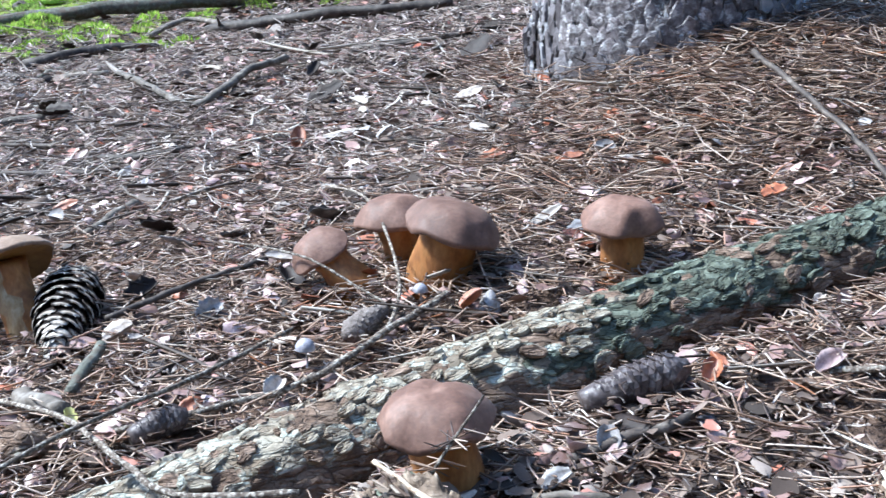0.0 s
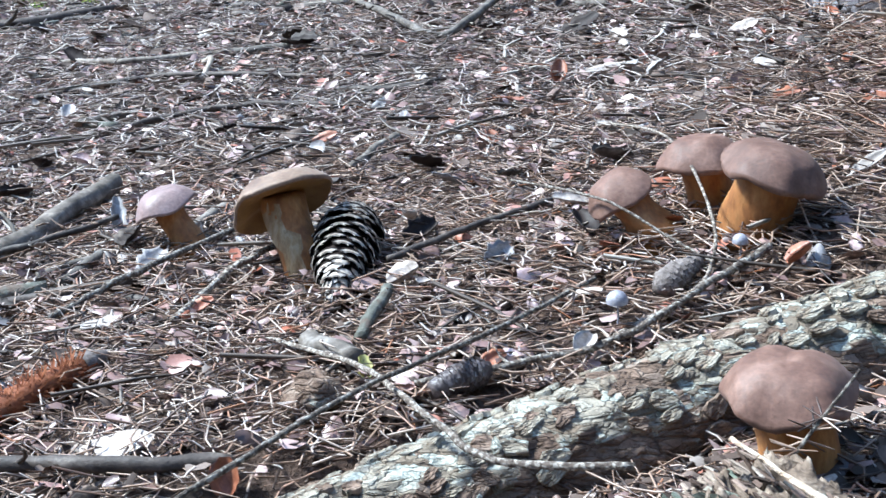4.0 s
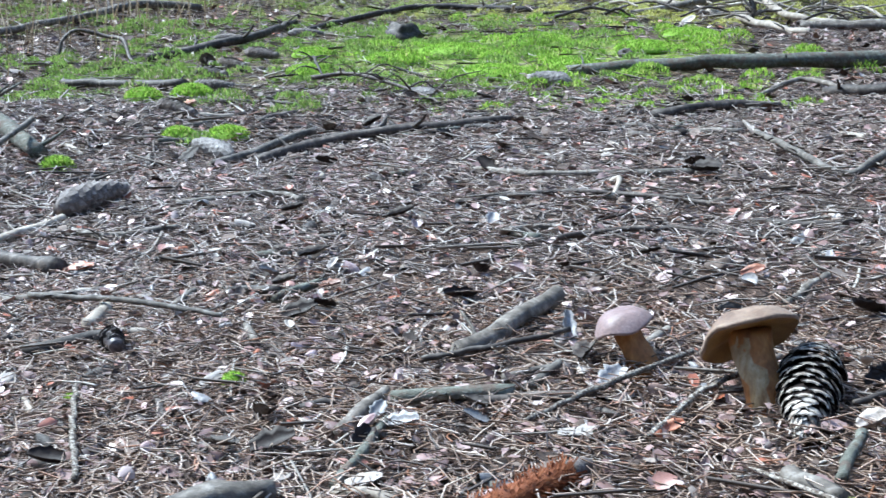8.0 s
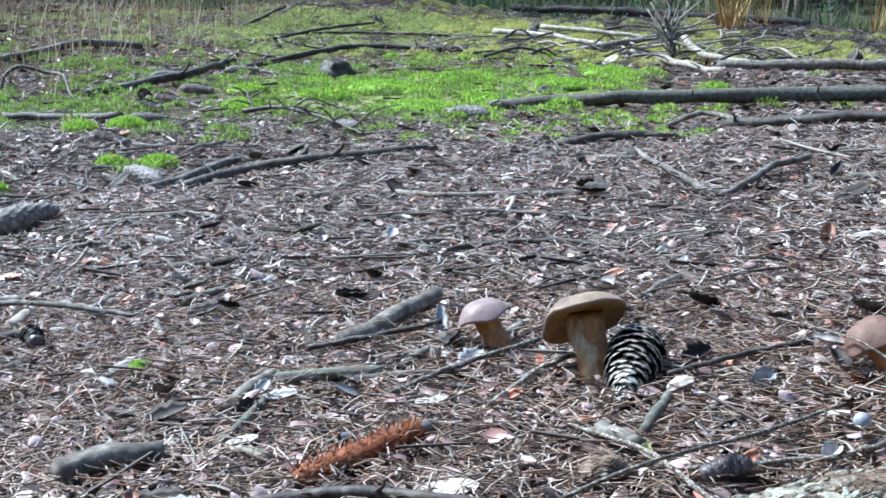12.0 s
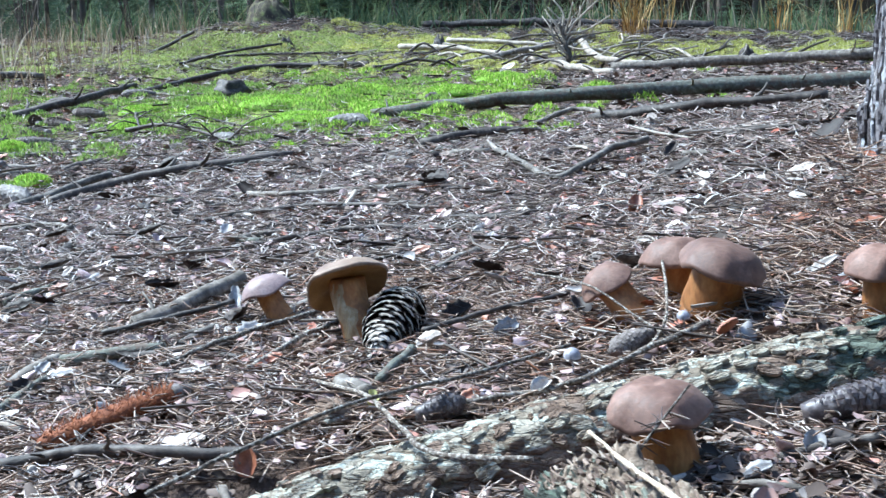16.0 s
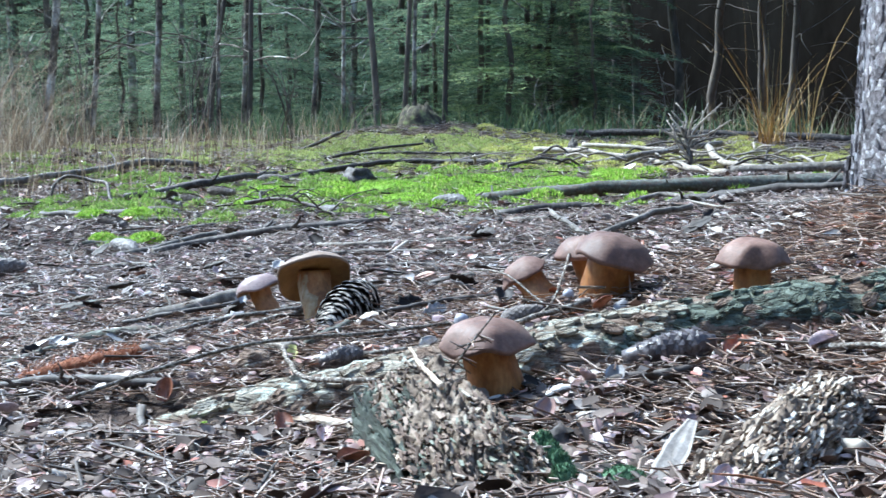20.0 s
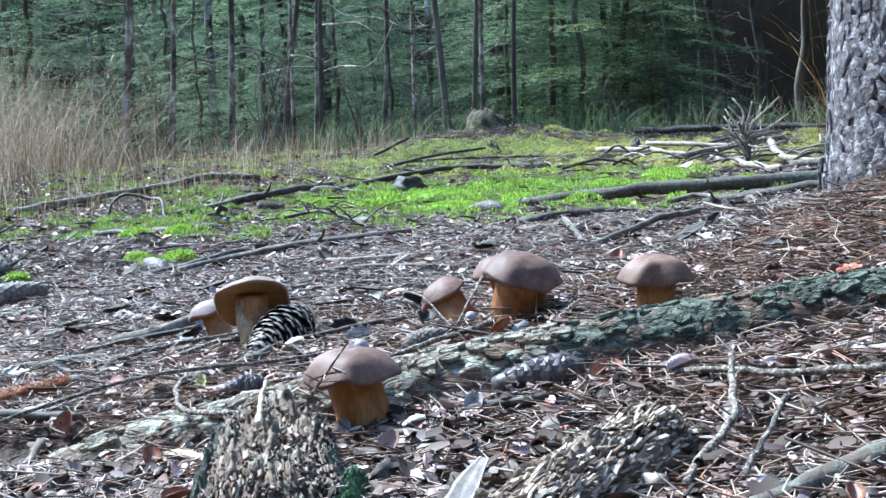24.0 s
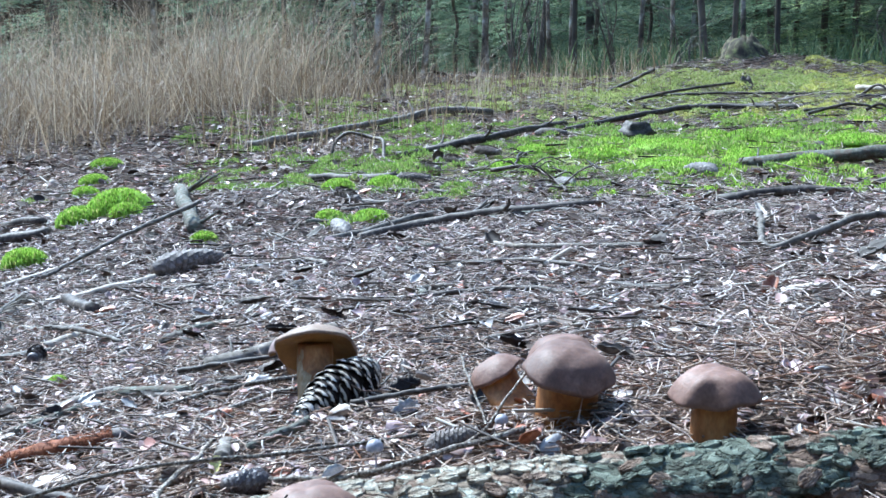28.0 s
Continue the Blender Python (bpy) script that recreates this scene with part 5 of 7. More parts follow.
thorny_twig("dark thorny dead twig lying on moss", "dead_twig", [(-1.8, 2.42, 0.03), (-1.68, 2.42, 0.04), (-1.5, 2.28, 0.03), (-1.32, 2.1, 0.01)], 0.007, M["dark_wood"], 12, 0.16, 0.7)
thorny_twig("tangled dead twig on the moss", "dead_twig", [(-2.02, 2.95, 0.0), (-1.95, 2.8, 0.03), (-1.85, 2.62, 0.01)], 0.007, M["dark_wood"], 7, 0.1, 0.5)
thorny_twig("dead twig with needles at the litter's edge", "dead_twig", [(-1.85, 0.72, 0.02), (-1.62, 0.5, 0.03), (-1.38, 0.27, 0.01)], 0.005, M["grey_wood"], 30, 0.08, 0.4)


def arch_root():
    p = [(-2.98, 2.98, 0.0), (-2.98, 3.02, 0.06), (-2.95, 3.06, 0.082), (-2.86, 3.08, 0.06), (-2.76, 3.04, 0.05), (-2.68, 2.95, 0.0), (-2.6, 2.9, -0.01)]
    stick("arched_root", "dark root arching out of the ground", "root", p, 0.006, 0.008, M["dark_wood"], 1, n=30)


arch_root()


def dead_snag():
    """An uprooted, many-pronged bleached branch top."""
    base = Vector((-0.76, 4.4, ground_at(-0.76, 4.4)))
    ob = thing("dead_snag", "bleached many-pronged dead branch standing upright", "branch")
    main = smooth_path([base, base + Vector((0.02, 0.0, 0.07)), base + Vector((0.0, 0.02, 0.14)), base + Vector((-0.02, 0, 0.2))], 12)
    part("stalk", mesh_py("stalk", *tube(main, lambda t: 0.017 * (1 - 0.6 * t), 8, 0.2), M["grey_wood"]), ob)
    for k in range(38):
        p = main[rnd.randrange(2, 11)]
        v = Vector((rnd.uniform(-1.2, 1.2), rnd.uniform(-0.6, 0.6), rnd.uniform(-0.1, 1.2))).normalized()
        L = rnd.uniform(0.06, 0.19)
        q = smooth_path([p, p + v * L * 0.55 + Vector((rnd.uniform(-0.02, 0.02), 0, 0)), p + v * L + Vector((rnd.uniform(-0.06, 0.06), 0, rnd.uniform(-0.03, 0.06)))], 6)
        rs = rnd.uniform(0.003, 0.0065)
        part("prong", mesh_py("prong", *tube(q, lambda t: rs * (1 - 0.5 * t), 6, 0.2, k), M["pale_wood" if k % 5 else "grey_wood"]), ob)


dead_snag()


def stump(name, label, x, y, h, r, mat, seed):
    z = ground_at(x, y) - 0.03
    v, f = [], []
    sides, rings = 20, 8
    for i in range(rings + 1):
        t = i / rings
        for j in range(sides):
            a = 2 * math.pi * j / sides
            k = (1 - 0.5 * t ** 3) * (1 + 0.45 * (1 - t) ** 3) + 0.22 * noise.noise(Vector((math.cos(a) * 2 + seed, math.sin(a) * 2, t * 2)))
            top = h * (1 + 0.5 * noise.noise(Vector((math.cos(a) * 1.5, math.sin(a) * 1.5 + seed, 5))))
            v.append((x + r * k * math.cos(a), y + r * k * math.sin(a), z + 0.03 + t * top - 0.03 * (1 - t)))
    for i in range(rings):
        for j in range(sides):
            a, b = i * sides + j, i * sides + (j + 1) % sides
            f.append((a, b, b + sides, a + sides))
    v.append((x, y, z + h * 0.9))
    for j in range(sides):
        f.append((rings * sides + j, rings * sides + (j + 1) % sides, len(v) - 1))
    return thing(name, label, "stump", mesh_py(name, v, f, mat))


M["stump_moss"] = surface("mossy_stump", [(0.4, (0.04, 0.031, 0.024)), (0.54, (0.11, 0.095, 0.055)), (0.72, (0.26, 0.28, 0.1))], 22, 0.9, 0.9, 0.01)
stump("tree_stump", "old tree stump overgrown with moss", -2.74, 6.25, 0.12, 0.13, M["stump_moss"], 2)
stump("small_stump", "small dark stump in sunlit moss", -2.38, 5.5, 0.05, 0.04, M["dark_wood"], 7)
stump("small_stump", "small dark stump in bright moss", -0.01, 4.5, 0.07, 0.04, M["dark_wood"], 9)
stump("small_stump", "small broken stump among branches", -1.5, 5.25, 0.08, 0.035, M["grey_wood"], 11)


for i in range(48):
    x, y = rnd.gauss(-0.75, 0.45), rnd.uniform(4.25, 5.5)
    a, L = rnd.gauss(0.1, 0.8), rnd.uniform(0.1, 0.42)
    dx, dy = math.cos(a) * L / 2, math.sin(a) * L / 2
    pale = rnd.random() < 0.5
    stick("stick", "bleached stick in a heap of fallen branches" if pale else "dark stick in a heap of fallen branches", "stick", [(x - dx, y - dy, 0.02), (x, y, rnd.uniform(0.02, 0.07)), (x + dx, y + dy, rnd.uniform(0.01, 0.06))], rnd.uniform(0.004, 0.01), 0.004, M["pale_wood" if pale else "dark_wood"], 1)


def dead_shrub(x, y, n, hmax, mat):
    """Thin bare stems fanning up from one root."""
    ob = thing("dead_shrub", "bare brown shrub with thin twiggy stems", "shrub", m=pose(x, y, ground_at(x, y)), group="bare shrubs at the forest edge")
    for k in range(n):
        a, h = rnd.uniform(0, 6.28), hmax * rnd.uniform(0.45, 1.0)
        out = Vector((math.cos(a), math.sin(a), 0)) * h * rnd.uniform(0.1, 0.75)
        q = smooth_path([Vector((rnd.gauss(0, 0.04), rnd.gauss(0, 0.04), -0.02)), out * 0.25 + Vector((rnd.gauss(0, 0.03), rnd.gauss(0, 0.03), h * 0.5)), out + Vector((0, 0, h * rnd.uniform(0.7, 1.0)))], 9)
        r0 = rnd.uniform(0.003, 0.006)
        stem = part("stem", mesh_py("stem", *tube(q, lambda t: r0 * (1 - 0.7 * t), 5, 0.1, k), mat), ob)
        for w in range(3):
            p = q[rnd.randrange(3, 9)]
            v = Vector((rnd.gauss(0, 1), rnd.gauss(0, 1), rnd.uniform(0, 1.2))).normalized() * rnd.uniform(0.1, 0.3)
            part("side_twig", mesh_py("side_twig", *tube(smooth_path([p, p + v * 0.5, p + v + Vector((0, 0, -0.03))], 4), lambda t: 0.002 * (1 - 0.5 * t), 4), mat), stem)


for x, y, n_, h_ in ((-4.3, 6.2, 9, 1.2), (-4.9, 5.9, 10, 1.3), (-3.75, 6.5, 7, 0.9), (-5.5, 6.3, 9, 1.4), (-3.3, 6.6, 6, 0.7), (-6.1, 5.5, 9, 1.3), (-4.6, 6.9, 8, 1.3), (-5.2, 5.3, 7, 0.9), (-2.2, 7.0, 5, 0.6), (-1.3, 6.9, 5, 0.6), (-0.2, 6.8, 5, 0.7), (-6.7, 6.1, 8, 1.4)):
    dead_shrub(x, y, n_, h_, M["far_bark" if n_ % 2 else "grey_wood"])


# ---- rotten wood ----
def rotten_core(name, label, path, width, height, mats, seed, fall, fibre, slats=None):
    """A mound of decayed wood, furrowed along its grain and pitted, with a few loose slats beside it."""
    pts = on_ground(path, -0.004)
    a0, b0 = pts[0], pts[-1]
    L = (b0 - a0).length
    d = (b0 - a0).normalized()
    s = Vector((-d.y, d.x, 0)).normalized()
    lie = Matrix.Translation(a0) @ Matrix((d, s, d.cross(s))).transposed().to_4x4()
    ob = thing(name, label, "wood", group="rotten wood")
    nu, nq = 150, 96
    v, f, mi = [], [], []
    for i in range(nu + 1):
        u = -0.06 + 1.12 * i / nu
        for j in range(nq + 1):
            q = j / nq * 2 - 1
            w = width / 2 * (1 + 0.25 * noise.noise(Vector((u * 3 + seed, 0, q))))
            x, y = u * L, q * w
            env = max(0.0, 1 - abs(q) ** 2.6) ** 0.6 * min(1, max(0, (u + 0.06) * 7)) ** 0.6 * min(1, max(0, (1.06 - u) * 5)) ** 0.7
            h = height * env * (1 - fall * max(0, u) ** 1.1)
            p = Vector((x * fibre, y * 90, seed))
            g = 0.34 * noise.noise(p) - 0.3 * abs(noise.noise(p * 2.3)) + 0.16 * noise.noise(Vector((x * 130, y * 190, seed)))
            pit = noise.noise(Vector((x * 38, y * 60, seed + 9)))
            g -= 0.35 * max(0, pit - 0.15)
            g += 0.6 * (0.22 - abs(noise.noise(Vector((x * 34, y * 70, seed + 20))))) + 0.6 * (0.2 - abs(noise.noise(Vector((x * 90, y * 150, seed + 30)))))
            h *= 1 + 0.7 * g
            sx = 0.006 * noise.noise(Vector((x * 60, y * 60, seed + 3))) * env
            sy = 0.004 * noise.noise(Vector((x * 60, y * 90, seed + 5))) * env
            v.append((x + sx, y + sy, h - 0.006))
    for i in range(nu):
        for j in range(nq):
            a = i * (nq + 1) + j
            f.append((a, a + nq + 1, a + nq + 2, a + 1))
            q = j / nq * 2 - 1
            mi.append(1 if abs(q + 0.05) > 0.72 + 0.2 * noise.noise(Vector((i * 0.05, j * 0.06, seed))) else 0)
    part("crumbling_core", mesh_py("crumbling_core", v, f, mats, True, mi), ob, m=lie)
    r2 = random.Random(seed)
    for q, u0, u1, hh, th in slats or ():
        sv, sf = [], []
        n = 40
        lean = r2.uniform(-0.3, 0.3)
        for i in range(n + 1):
            u = u0 + (u1 - u0) * i / n
            top = hh * (1 - 0.5 * fall * u) * (0.85 + 0.3 * noise.noise(Vector((u * 9, q * 5, seed))) + 0.15 * noise.noise(Vector((u * 40, q * 9, seed))))
            top *= min(1, i / 3 + 0.3, (n - i) / 4 + 0.2)
            for fz, fy in ((0, -1.0), (0.5, -0.9), (0.85, -0.7), (1.0, -0.2), (0.95, 0.4), (0.6, 0.9), (0, 1.0)):
                g = 0.5 * noise.noise(Vector((u * 5, fz * 5, fy * 3 + q * 11)))
                sv.append((u * L, q * width / 2 + (fy + g) * th + lean * fz * top, fz * top - 0.004))
        for i in range(n):
            for j in range(6):
                a = i * 7 + j
                sf.append((a, a + 1, a + 8, a + 7))
        sf.append(tuple(range(7)))
        sf.append(tuple(n * 7 + 6 - j for j in range(7)))
        part("splintered_slat", mesh_py("splintered_slat", sv, sf, mats[1], False), ob, m=lie)
    bits = []
    for k in range(1500):
        u, o = r2.random(), r2.uniform(-0.56, 0.56)
        env = max(0.03, 1 - abs(o * 2 / 1.05) ** 2.6) ** 0.6 * min(1, (u + 0.06) * 7) ** 0.6 * min(1, max(0, (1.06 - u) * 5)) ** 0.7
        c = Vector((u * L, o * width, height * (1 - fall * u ** 1.1) * env * r2.uniform(0.8, 1.06) - 0.004))
        turn = Euler((r2.uniform(-0.6, 0.6), r2.gauss(0.1, 0.22), r2.gauss(0, 0.16))).to_matrix()
        e = (r2.uniform(0.003, 0.009), r2.uniform(0.0007, 0.0019), r2.uniform(0.0005, 0.0013))
        corner = [c + turn @ Vector((sx * e[0] * r2.uniform(0.6, 1.1), sy * e[1] * r2.uniform(0.3, 1.2), sz * e[2] * r2.uniform(0.4, 1.2))) for sx in (-1, 1) for sy in (-1, 1) for sz in (-1, 1)]
        bits.append((corner, [(0, 1, 3, 2), (4, 6, 7, 5), (0, 4, 5, 1), (2, 3, 7, 6), (0, 2, 6, 4), (1, 5, 7, 3)]))
    tagged(part("crumb_layer", mesh_py("crumb_layer", *joined(bits), mats[2], smooth=False), ob, "loose crumbs of rotten wood", lie), kind="stuff")
    return ob


rotten_core("rotten_wood", "crumbling rotten wood piece in front of a mushroom", [(-0.078, -0.352), (0.09, -0.62)], 0.105, 0.066, [M["rotten"], M["rotten_green"], M["crumble"]], 4, 0.42, 9,
            [(-0.95, 0.05, 0.9, 0.034, 0.0035), (-0.8, 0.0, 0.7, 0.046, 0.003), (-0.6, -0.03, 0.85, 0.055, 0.003), (-0.3, -0.02, 0.6, 0.064, 0.0028), (0.1, 0.05, 0.65, 0.064, 0.003), (0.45, 0.1, 0.9, 0.054, 0.003), (0.8, 0.1, 0.95, 0.034, 0.0035)])
rotten_core("rotten_wood", "pale crumbling rotten wood among needles", [(0.275, -0.385), (0.225, -0.6)], 0.068, 0.046, [M["rotten"], M["rotten"], M["crumble_pale"]], 9, 0.45, 14,
            [(-0.85, 0.1, 0.9, 0.034, 0.003), (-0.6, 0.0, 0.7, 0.042, 0.0025), (0.75, 0.1, 0.8, 0.03, 0.003)])
stick("wood_splinter", "long pale splinter lying across rotten wood", "stick", [(-0.072, -0.372, 0.066), (-0.033, -0.44, 0.064), (0.01, -0.508, 0.058)], 0.0013, 0.0024, M["rotten_pale"], 0, rough=0.6, n=22)
stick("wood_strip", "moss-green wood strip beside rotten wood", "stick", [(0.05, -0.44, 0.0), (0.065, -0.5, 0.003), (0.095, -0.6, 0.0)], 0.006, 0.008, M["green_wood"], 0, rough=0.3)

# ---- litter: needles, scales, crumbs ----
def scatter(n, x0, x1, y0, y1, power=1.0):
    x = rng.uniform(x0, x1, n)
    y = y0 + (y1 - y0) * rng.random(n) ** power
    return x, y


LOGXY = np.array([(p.x, p.y) for p in LOG_PATH])


def off_log(x, y, keep=0.12, reach=0.036):
    d = np.full(len(x), 9.0)
    for px, py in LOGXY[::2]:
        d = np.minimum(d, np.hypot(x - px, y - py))
    return (d > reach) | (rng.random(len(x)) < keep)


def strips(x, y, z, length, width, yaw, pitch, bend):
    """Bent three-sided needles as arrays of vertices and quads."""
    n = len(x)
    d = np.stack([np.cos(yaw) * np.cos(pitch), np.sin(yaw) * np.cos(pitch), np.sin(pitch)], -1)
    s = np.stack([-np.sin(yaw), np.cos(yaw), np.zeros(n)], -1)
    u = np.cross(d, s)
    c = np.stack([x, y, z], -1)
    V = np.zeros((n, 9, 3))
    for i, t in enumerate((-0.5, 0.05, 0.5)):
        mid = c + d * (t * length)[:, None] + s * (bend * (1 - 4 * t * t))[:, None]
        w = width * (1.0 if i < 2 else 0.55)
        for j, a in enumerate((0.5, 2.6, 4.7)):
            V[:, i * 3 + j] = mid + s * (np.cos(a) * w)[:, None] + u * (np.sin(a) * w)[:, None]
    quad = np.array([(i * 3 + j, i * 3 + (j + 1) % 3, i * 3 + 3 + (j + 1) % 3, i * 3 + 3 + j) for i in range(2) for j in range(3)])
    F = (np.arange(n)[:, None, None] * 9 + quad[None]).reshape(-1, 4)
    return V.reshape(-1, 3), F


def feather(x, y, x0, x1, y0, y1, soft):
    """Thins a bed out towards its edges."""
    edge = np.minimum(np.minimum(x - x0, x1 - x), np.minimum(y - y0, y1 - y))
    wavy = 0.5 * soft * np.sin(x * 7.1 + 2 * np.sin(y * 3.3)) * np.sin(y * 6.3 + 1.7 * np.sin(x * 4.1))
    return edge + wavy > rng.random(len(x)) * soft


def needle_bed(label, n, box, size, fat, lift, power=1.0, hole=None, key="needle"):
    x, y = scatter(n, *box, power)
    k = (rng.random(n) < np.where(y < -0.4, 0.78, 1.0)) & off_log(x, y, 0.06) & (moss_at(x, y) < rng.uniform(0.2, 1.15, n)) & feather(x, y, *box, 0.4)
    if hole:
        k &= ~feather(x, y, *hole, 0.4)
    x, y = x[k], y[k]
    m = len(x)
    L = rng.uniform(size[0], size[1], m)
    z = gz(x, y) + rng.uniform(0.0, lift, m) + np.where(rng.random(m) < 0.06, rng.uniform(0, 0.014, m), 0)
    V, F = strips(x, y, z, L, rng.uniform(0.7, 1.2, m) * fat, rng.uniform(0, 6.283, m), rng.normal(0, 0.2, m), rng.normal(0, 0.17, m) * L)
    thing("pine_needles", label, "needles", mesh_np("pine_needles", V, F, M[key]), kind="stuff")


needle_bed("dry brown pine needles matted on the ground", 64000, (-1.9, 0.95, -1.0, 0.75), (0.018, 0.058), 0.0009, 0.014)
needle_bed("dry brown pine needles matted on the ground", 66000, (-2.7, 1.4, 0.3, 2.5), (0.022, 0.06), 0.0011, 0.014, 1.2, key="needle_grey")
needle_bed("dry brown pine needles matted on the ground", 46000, (-5.1, 1.9, 1.0, 5.6), (0.03, 0.08), 0.0015, 0.016, 1.2, key="needle_grey")
needle_bed("broken needle fragments on the ground", 26000, (-1.9, 0.95, -1.0, 0.9), (0.006, 0.018), 0.0009, 0.016, key="needle_grey")
# pale strands added on the mound in place of its patches of sun
needle_bed("pale litter added to brighten the mound like sunlight", 22000, (-3.6, 1.2, 4.3, 6.6), (0.03, 0.09), 0.002, 0.03, key="needle_grey")
needle_bed("thick bed of orange-brown needles round the pine", 13000, (0.05, 1.05, 0.1, 1.2), (0.035, 0.085), 0.001, 0.03)


def flakes(name, label, n, box, size, mat, lift, power=1.0, curl=0.35, hole=None):
    """Curved scale-shaped flakes lying at random tilts."""
    x, y = scatter(n, *box, power)
    k = off_log(x, y, 0.03) & (moss_at(x, y) < rng.uniform(0.1, 0.8, n)) & feather(x, y, *box, 0.4)
    if hole:
        k &= ~feather(x, y, *hole, 0.4)
    x, y = x[k], y[k]
    m = len(x)
    L = rng.uniform(size[0], size[1], m)
    W = L * rng.uniform(0.45, 0.85, m)
    yaw, tilt, roll = rng.uniform(0, 6.283, m), rng.normal(0, 0.3, m), rng.normal(0, 0.35, m)
    flip = np.where(rng.random(m) < 0.25, 1.0, -1.5)
    d = np.stack([np.cos(yaw) * np.cos(tilt), np.sin(yaw) * np.cos(tilt), np.sin(tilt)], -1)
    s0 = np.stack([-np.sin(yaw), np.cos(yaw), np.zeros(m)], -1)
    u0 = np.cross(d, s0)
    s = s0 * np.cos(roll)[:, None] + u0 * np.sin(roll)[:, None]
    u = np.cross(d, s)
    c = np.stack([x, y, gz(x, y) + rng.uniform(0.003, lift, m)], -1)
    rows = ((-0.5, 0.35), (-0.15, 0.85), (0.25, 1.0), (0.5, 0.5))
    V = np.zeros((m, 12, 3))
    for i, (t, w) in enumerate(rows):
        for j, q in enumerate((-1, 0, 1)):
            rise = flip * curl * (L * 0.5 * (t * t) + W * 0.5 * q * q * w)
            V[:, i * 3 + j] = c + d * (t * L)[:, None] + s * (q * 0.5 * w * W)[:, None] + u * (rise + rng.normal(0, 0.04, m) * L)[:, None]
    quad = np.array([(i * 3 + j, i * 3 + j + 1, i * 3 + j + 4, i * 3 + j + 3) for i in range(3) for j in range(2)])
    F = (np.arange(m)[:, None, None] * 12 + quad[None]).reshape(-1, 4)
    thing(name, label, name.replace("_", " "), mesh_np(name, V.reshape(-1, 3), F, mat, True), kind="stuff")


flakes("cone_scales", "pinkish and pale fallen cone scales on needles", 9500, (-1.8, 0.9, -1.0, 0.8), (0.009, 0.024), M["flake"], 0.013)
flakes("cone_scales", "pale fallen cone scales on needles", 14000, (-2.7, 1.4, 0.3, 2.5), (0.009, 0.024), M["flake"], 0.013, 1.2)
flakes("cone_scales", "pale fallen cone scales on needles and moss", 9000, (-5.0, 1.7, 1.0, 5.2), (0.014, 0.034), M["flake"], 0.014, 1.2)
NEAR = (-3.2, 1.5, -1.15, 5.0)
needle_bed("coarse needle litter round the clearing", 30000, (-8.0, 5.0, -5.0, 7.0), (0.05, 0.11), 0.0022, 0.012, hole=NEAR)
flakes("litter_flakes", "coarse leaf and bark litter round the clearing", 20000, (-8.0, 5.0, -5.0, 7.0), (0.02, 0.06), M["crumb"], 0.014, hole=NEAR)
flakes("bark_crumbs", "dark bark crumbs among needles", 6500, (-1.9, 0.95, -1.0, 0.8), (0.006, 0.022), M["crumb"], 0.01)
flakes("bark_crumbs", "dark bark crumbs among needles", 6000, (-2.8, 1.5, 0.2, 2.6), (0.008, 0.03), M["crumb"], 0.014, 1.2)
flakes("bark_crumbs", "dark bark crumbs and soil among needles", 9500, (-0.9, 0.9, -0.95, -0.2), (0.006, 0.024), M["crumb"], 0.016)
flakes("cone_scales", "pinkish cone scales close together on needles", 1300, (-0.9, 0.9, -0.95, -0.2), (0.008, 0.02), M["flake"], 0.018)
flakes("bark_crumbs", "dark bark crumbs among moss", 4500, (-4.9, 1.6, 1.2, 6.0), (0.015, 0.05), M["crumb"], 0.02)


def twig_litter(label, n, box, size, fat, mat, power=1.0):
    x, y = scatter(n, *box, power)
    k = off_log(x, y, 0.0, 0.05)
    x, y = x[k], y[k]
    m = len(x)
    L = rng.uniform(size[0], size[1], m)
    V, F = strips(x, y, gz(x, y) + rng.uniform(0.004, 0.016, m), L, rng.uniform(0.6, 1.3, m) * fat, rng.uniform(0, 6.283, m), rng.normal(0, 0.07, m), rng.normal(0, 0.06, m) * L)
    thing("twig_litter", label, "twigs", mesh_np("twig_litter", V, F, mat, True), kind="stuff")


M["twigs"] = surface("small_dead_twigs", [(0.3, (0.06, 0.05, 0.04)), (0.7, (0.2, 0.17, 0.14))], 90, 0.75, 0.4, 0.001,
                     island_stops=[(0, (0.03, 0.023, 0.02)), (0.5, (0.12, 0.095, 0.078)), (0.8, (0.3, 0.26, 0.22)), (1, (0.52, 0.47, 0.4))])
twig_litter("small dead twigs scattered on needles", 420, (-1.7, 0.7, -0.75, 0.6), (0.03, 0.13), 0.0018, M["twigs"])
twig_litter("small dead twigs scattered on needles", 620, (-2.4, 1.2, 0.5, 2.4), (0.04, 0.18), 0.0026, M["twigs"], 1.2)
twig_litter("small dead twigs scattered on moss and needles", 1000, (-4.9, 1.6, 1.4, 6.4), (0.05, 0.3), 0.0038, M["twigs"])


M["rust_dull"] = surface("dull_brown_scale", [(0.25, (0.12, 0.075, 0.055)), (0.55, (0.27, 0.18, 0.14)), (0.8, (0.42, 0.32, 0.27))], 120, 0.45, 0.4, 0.001, spec=0.5, per_object=0.4)


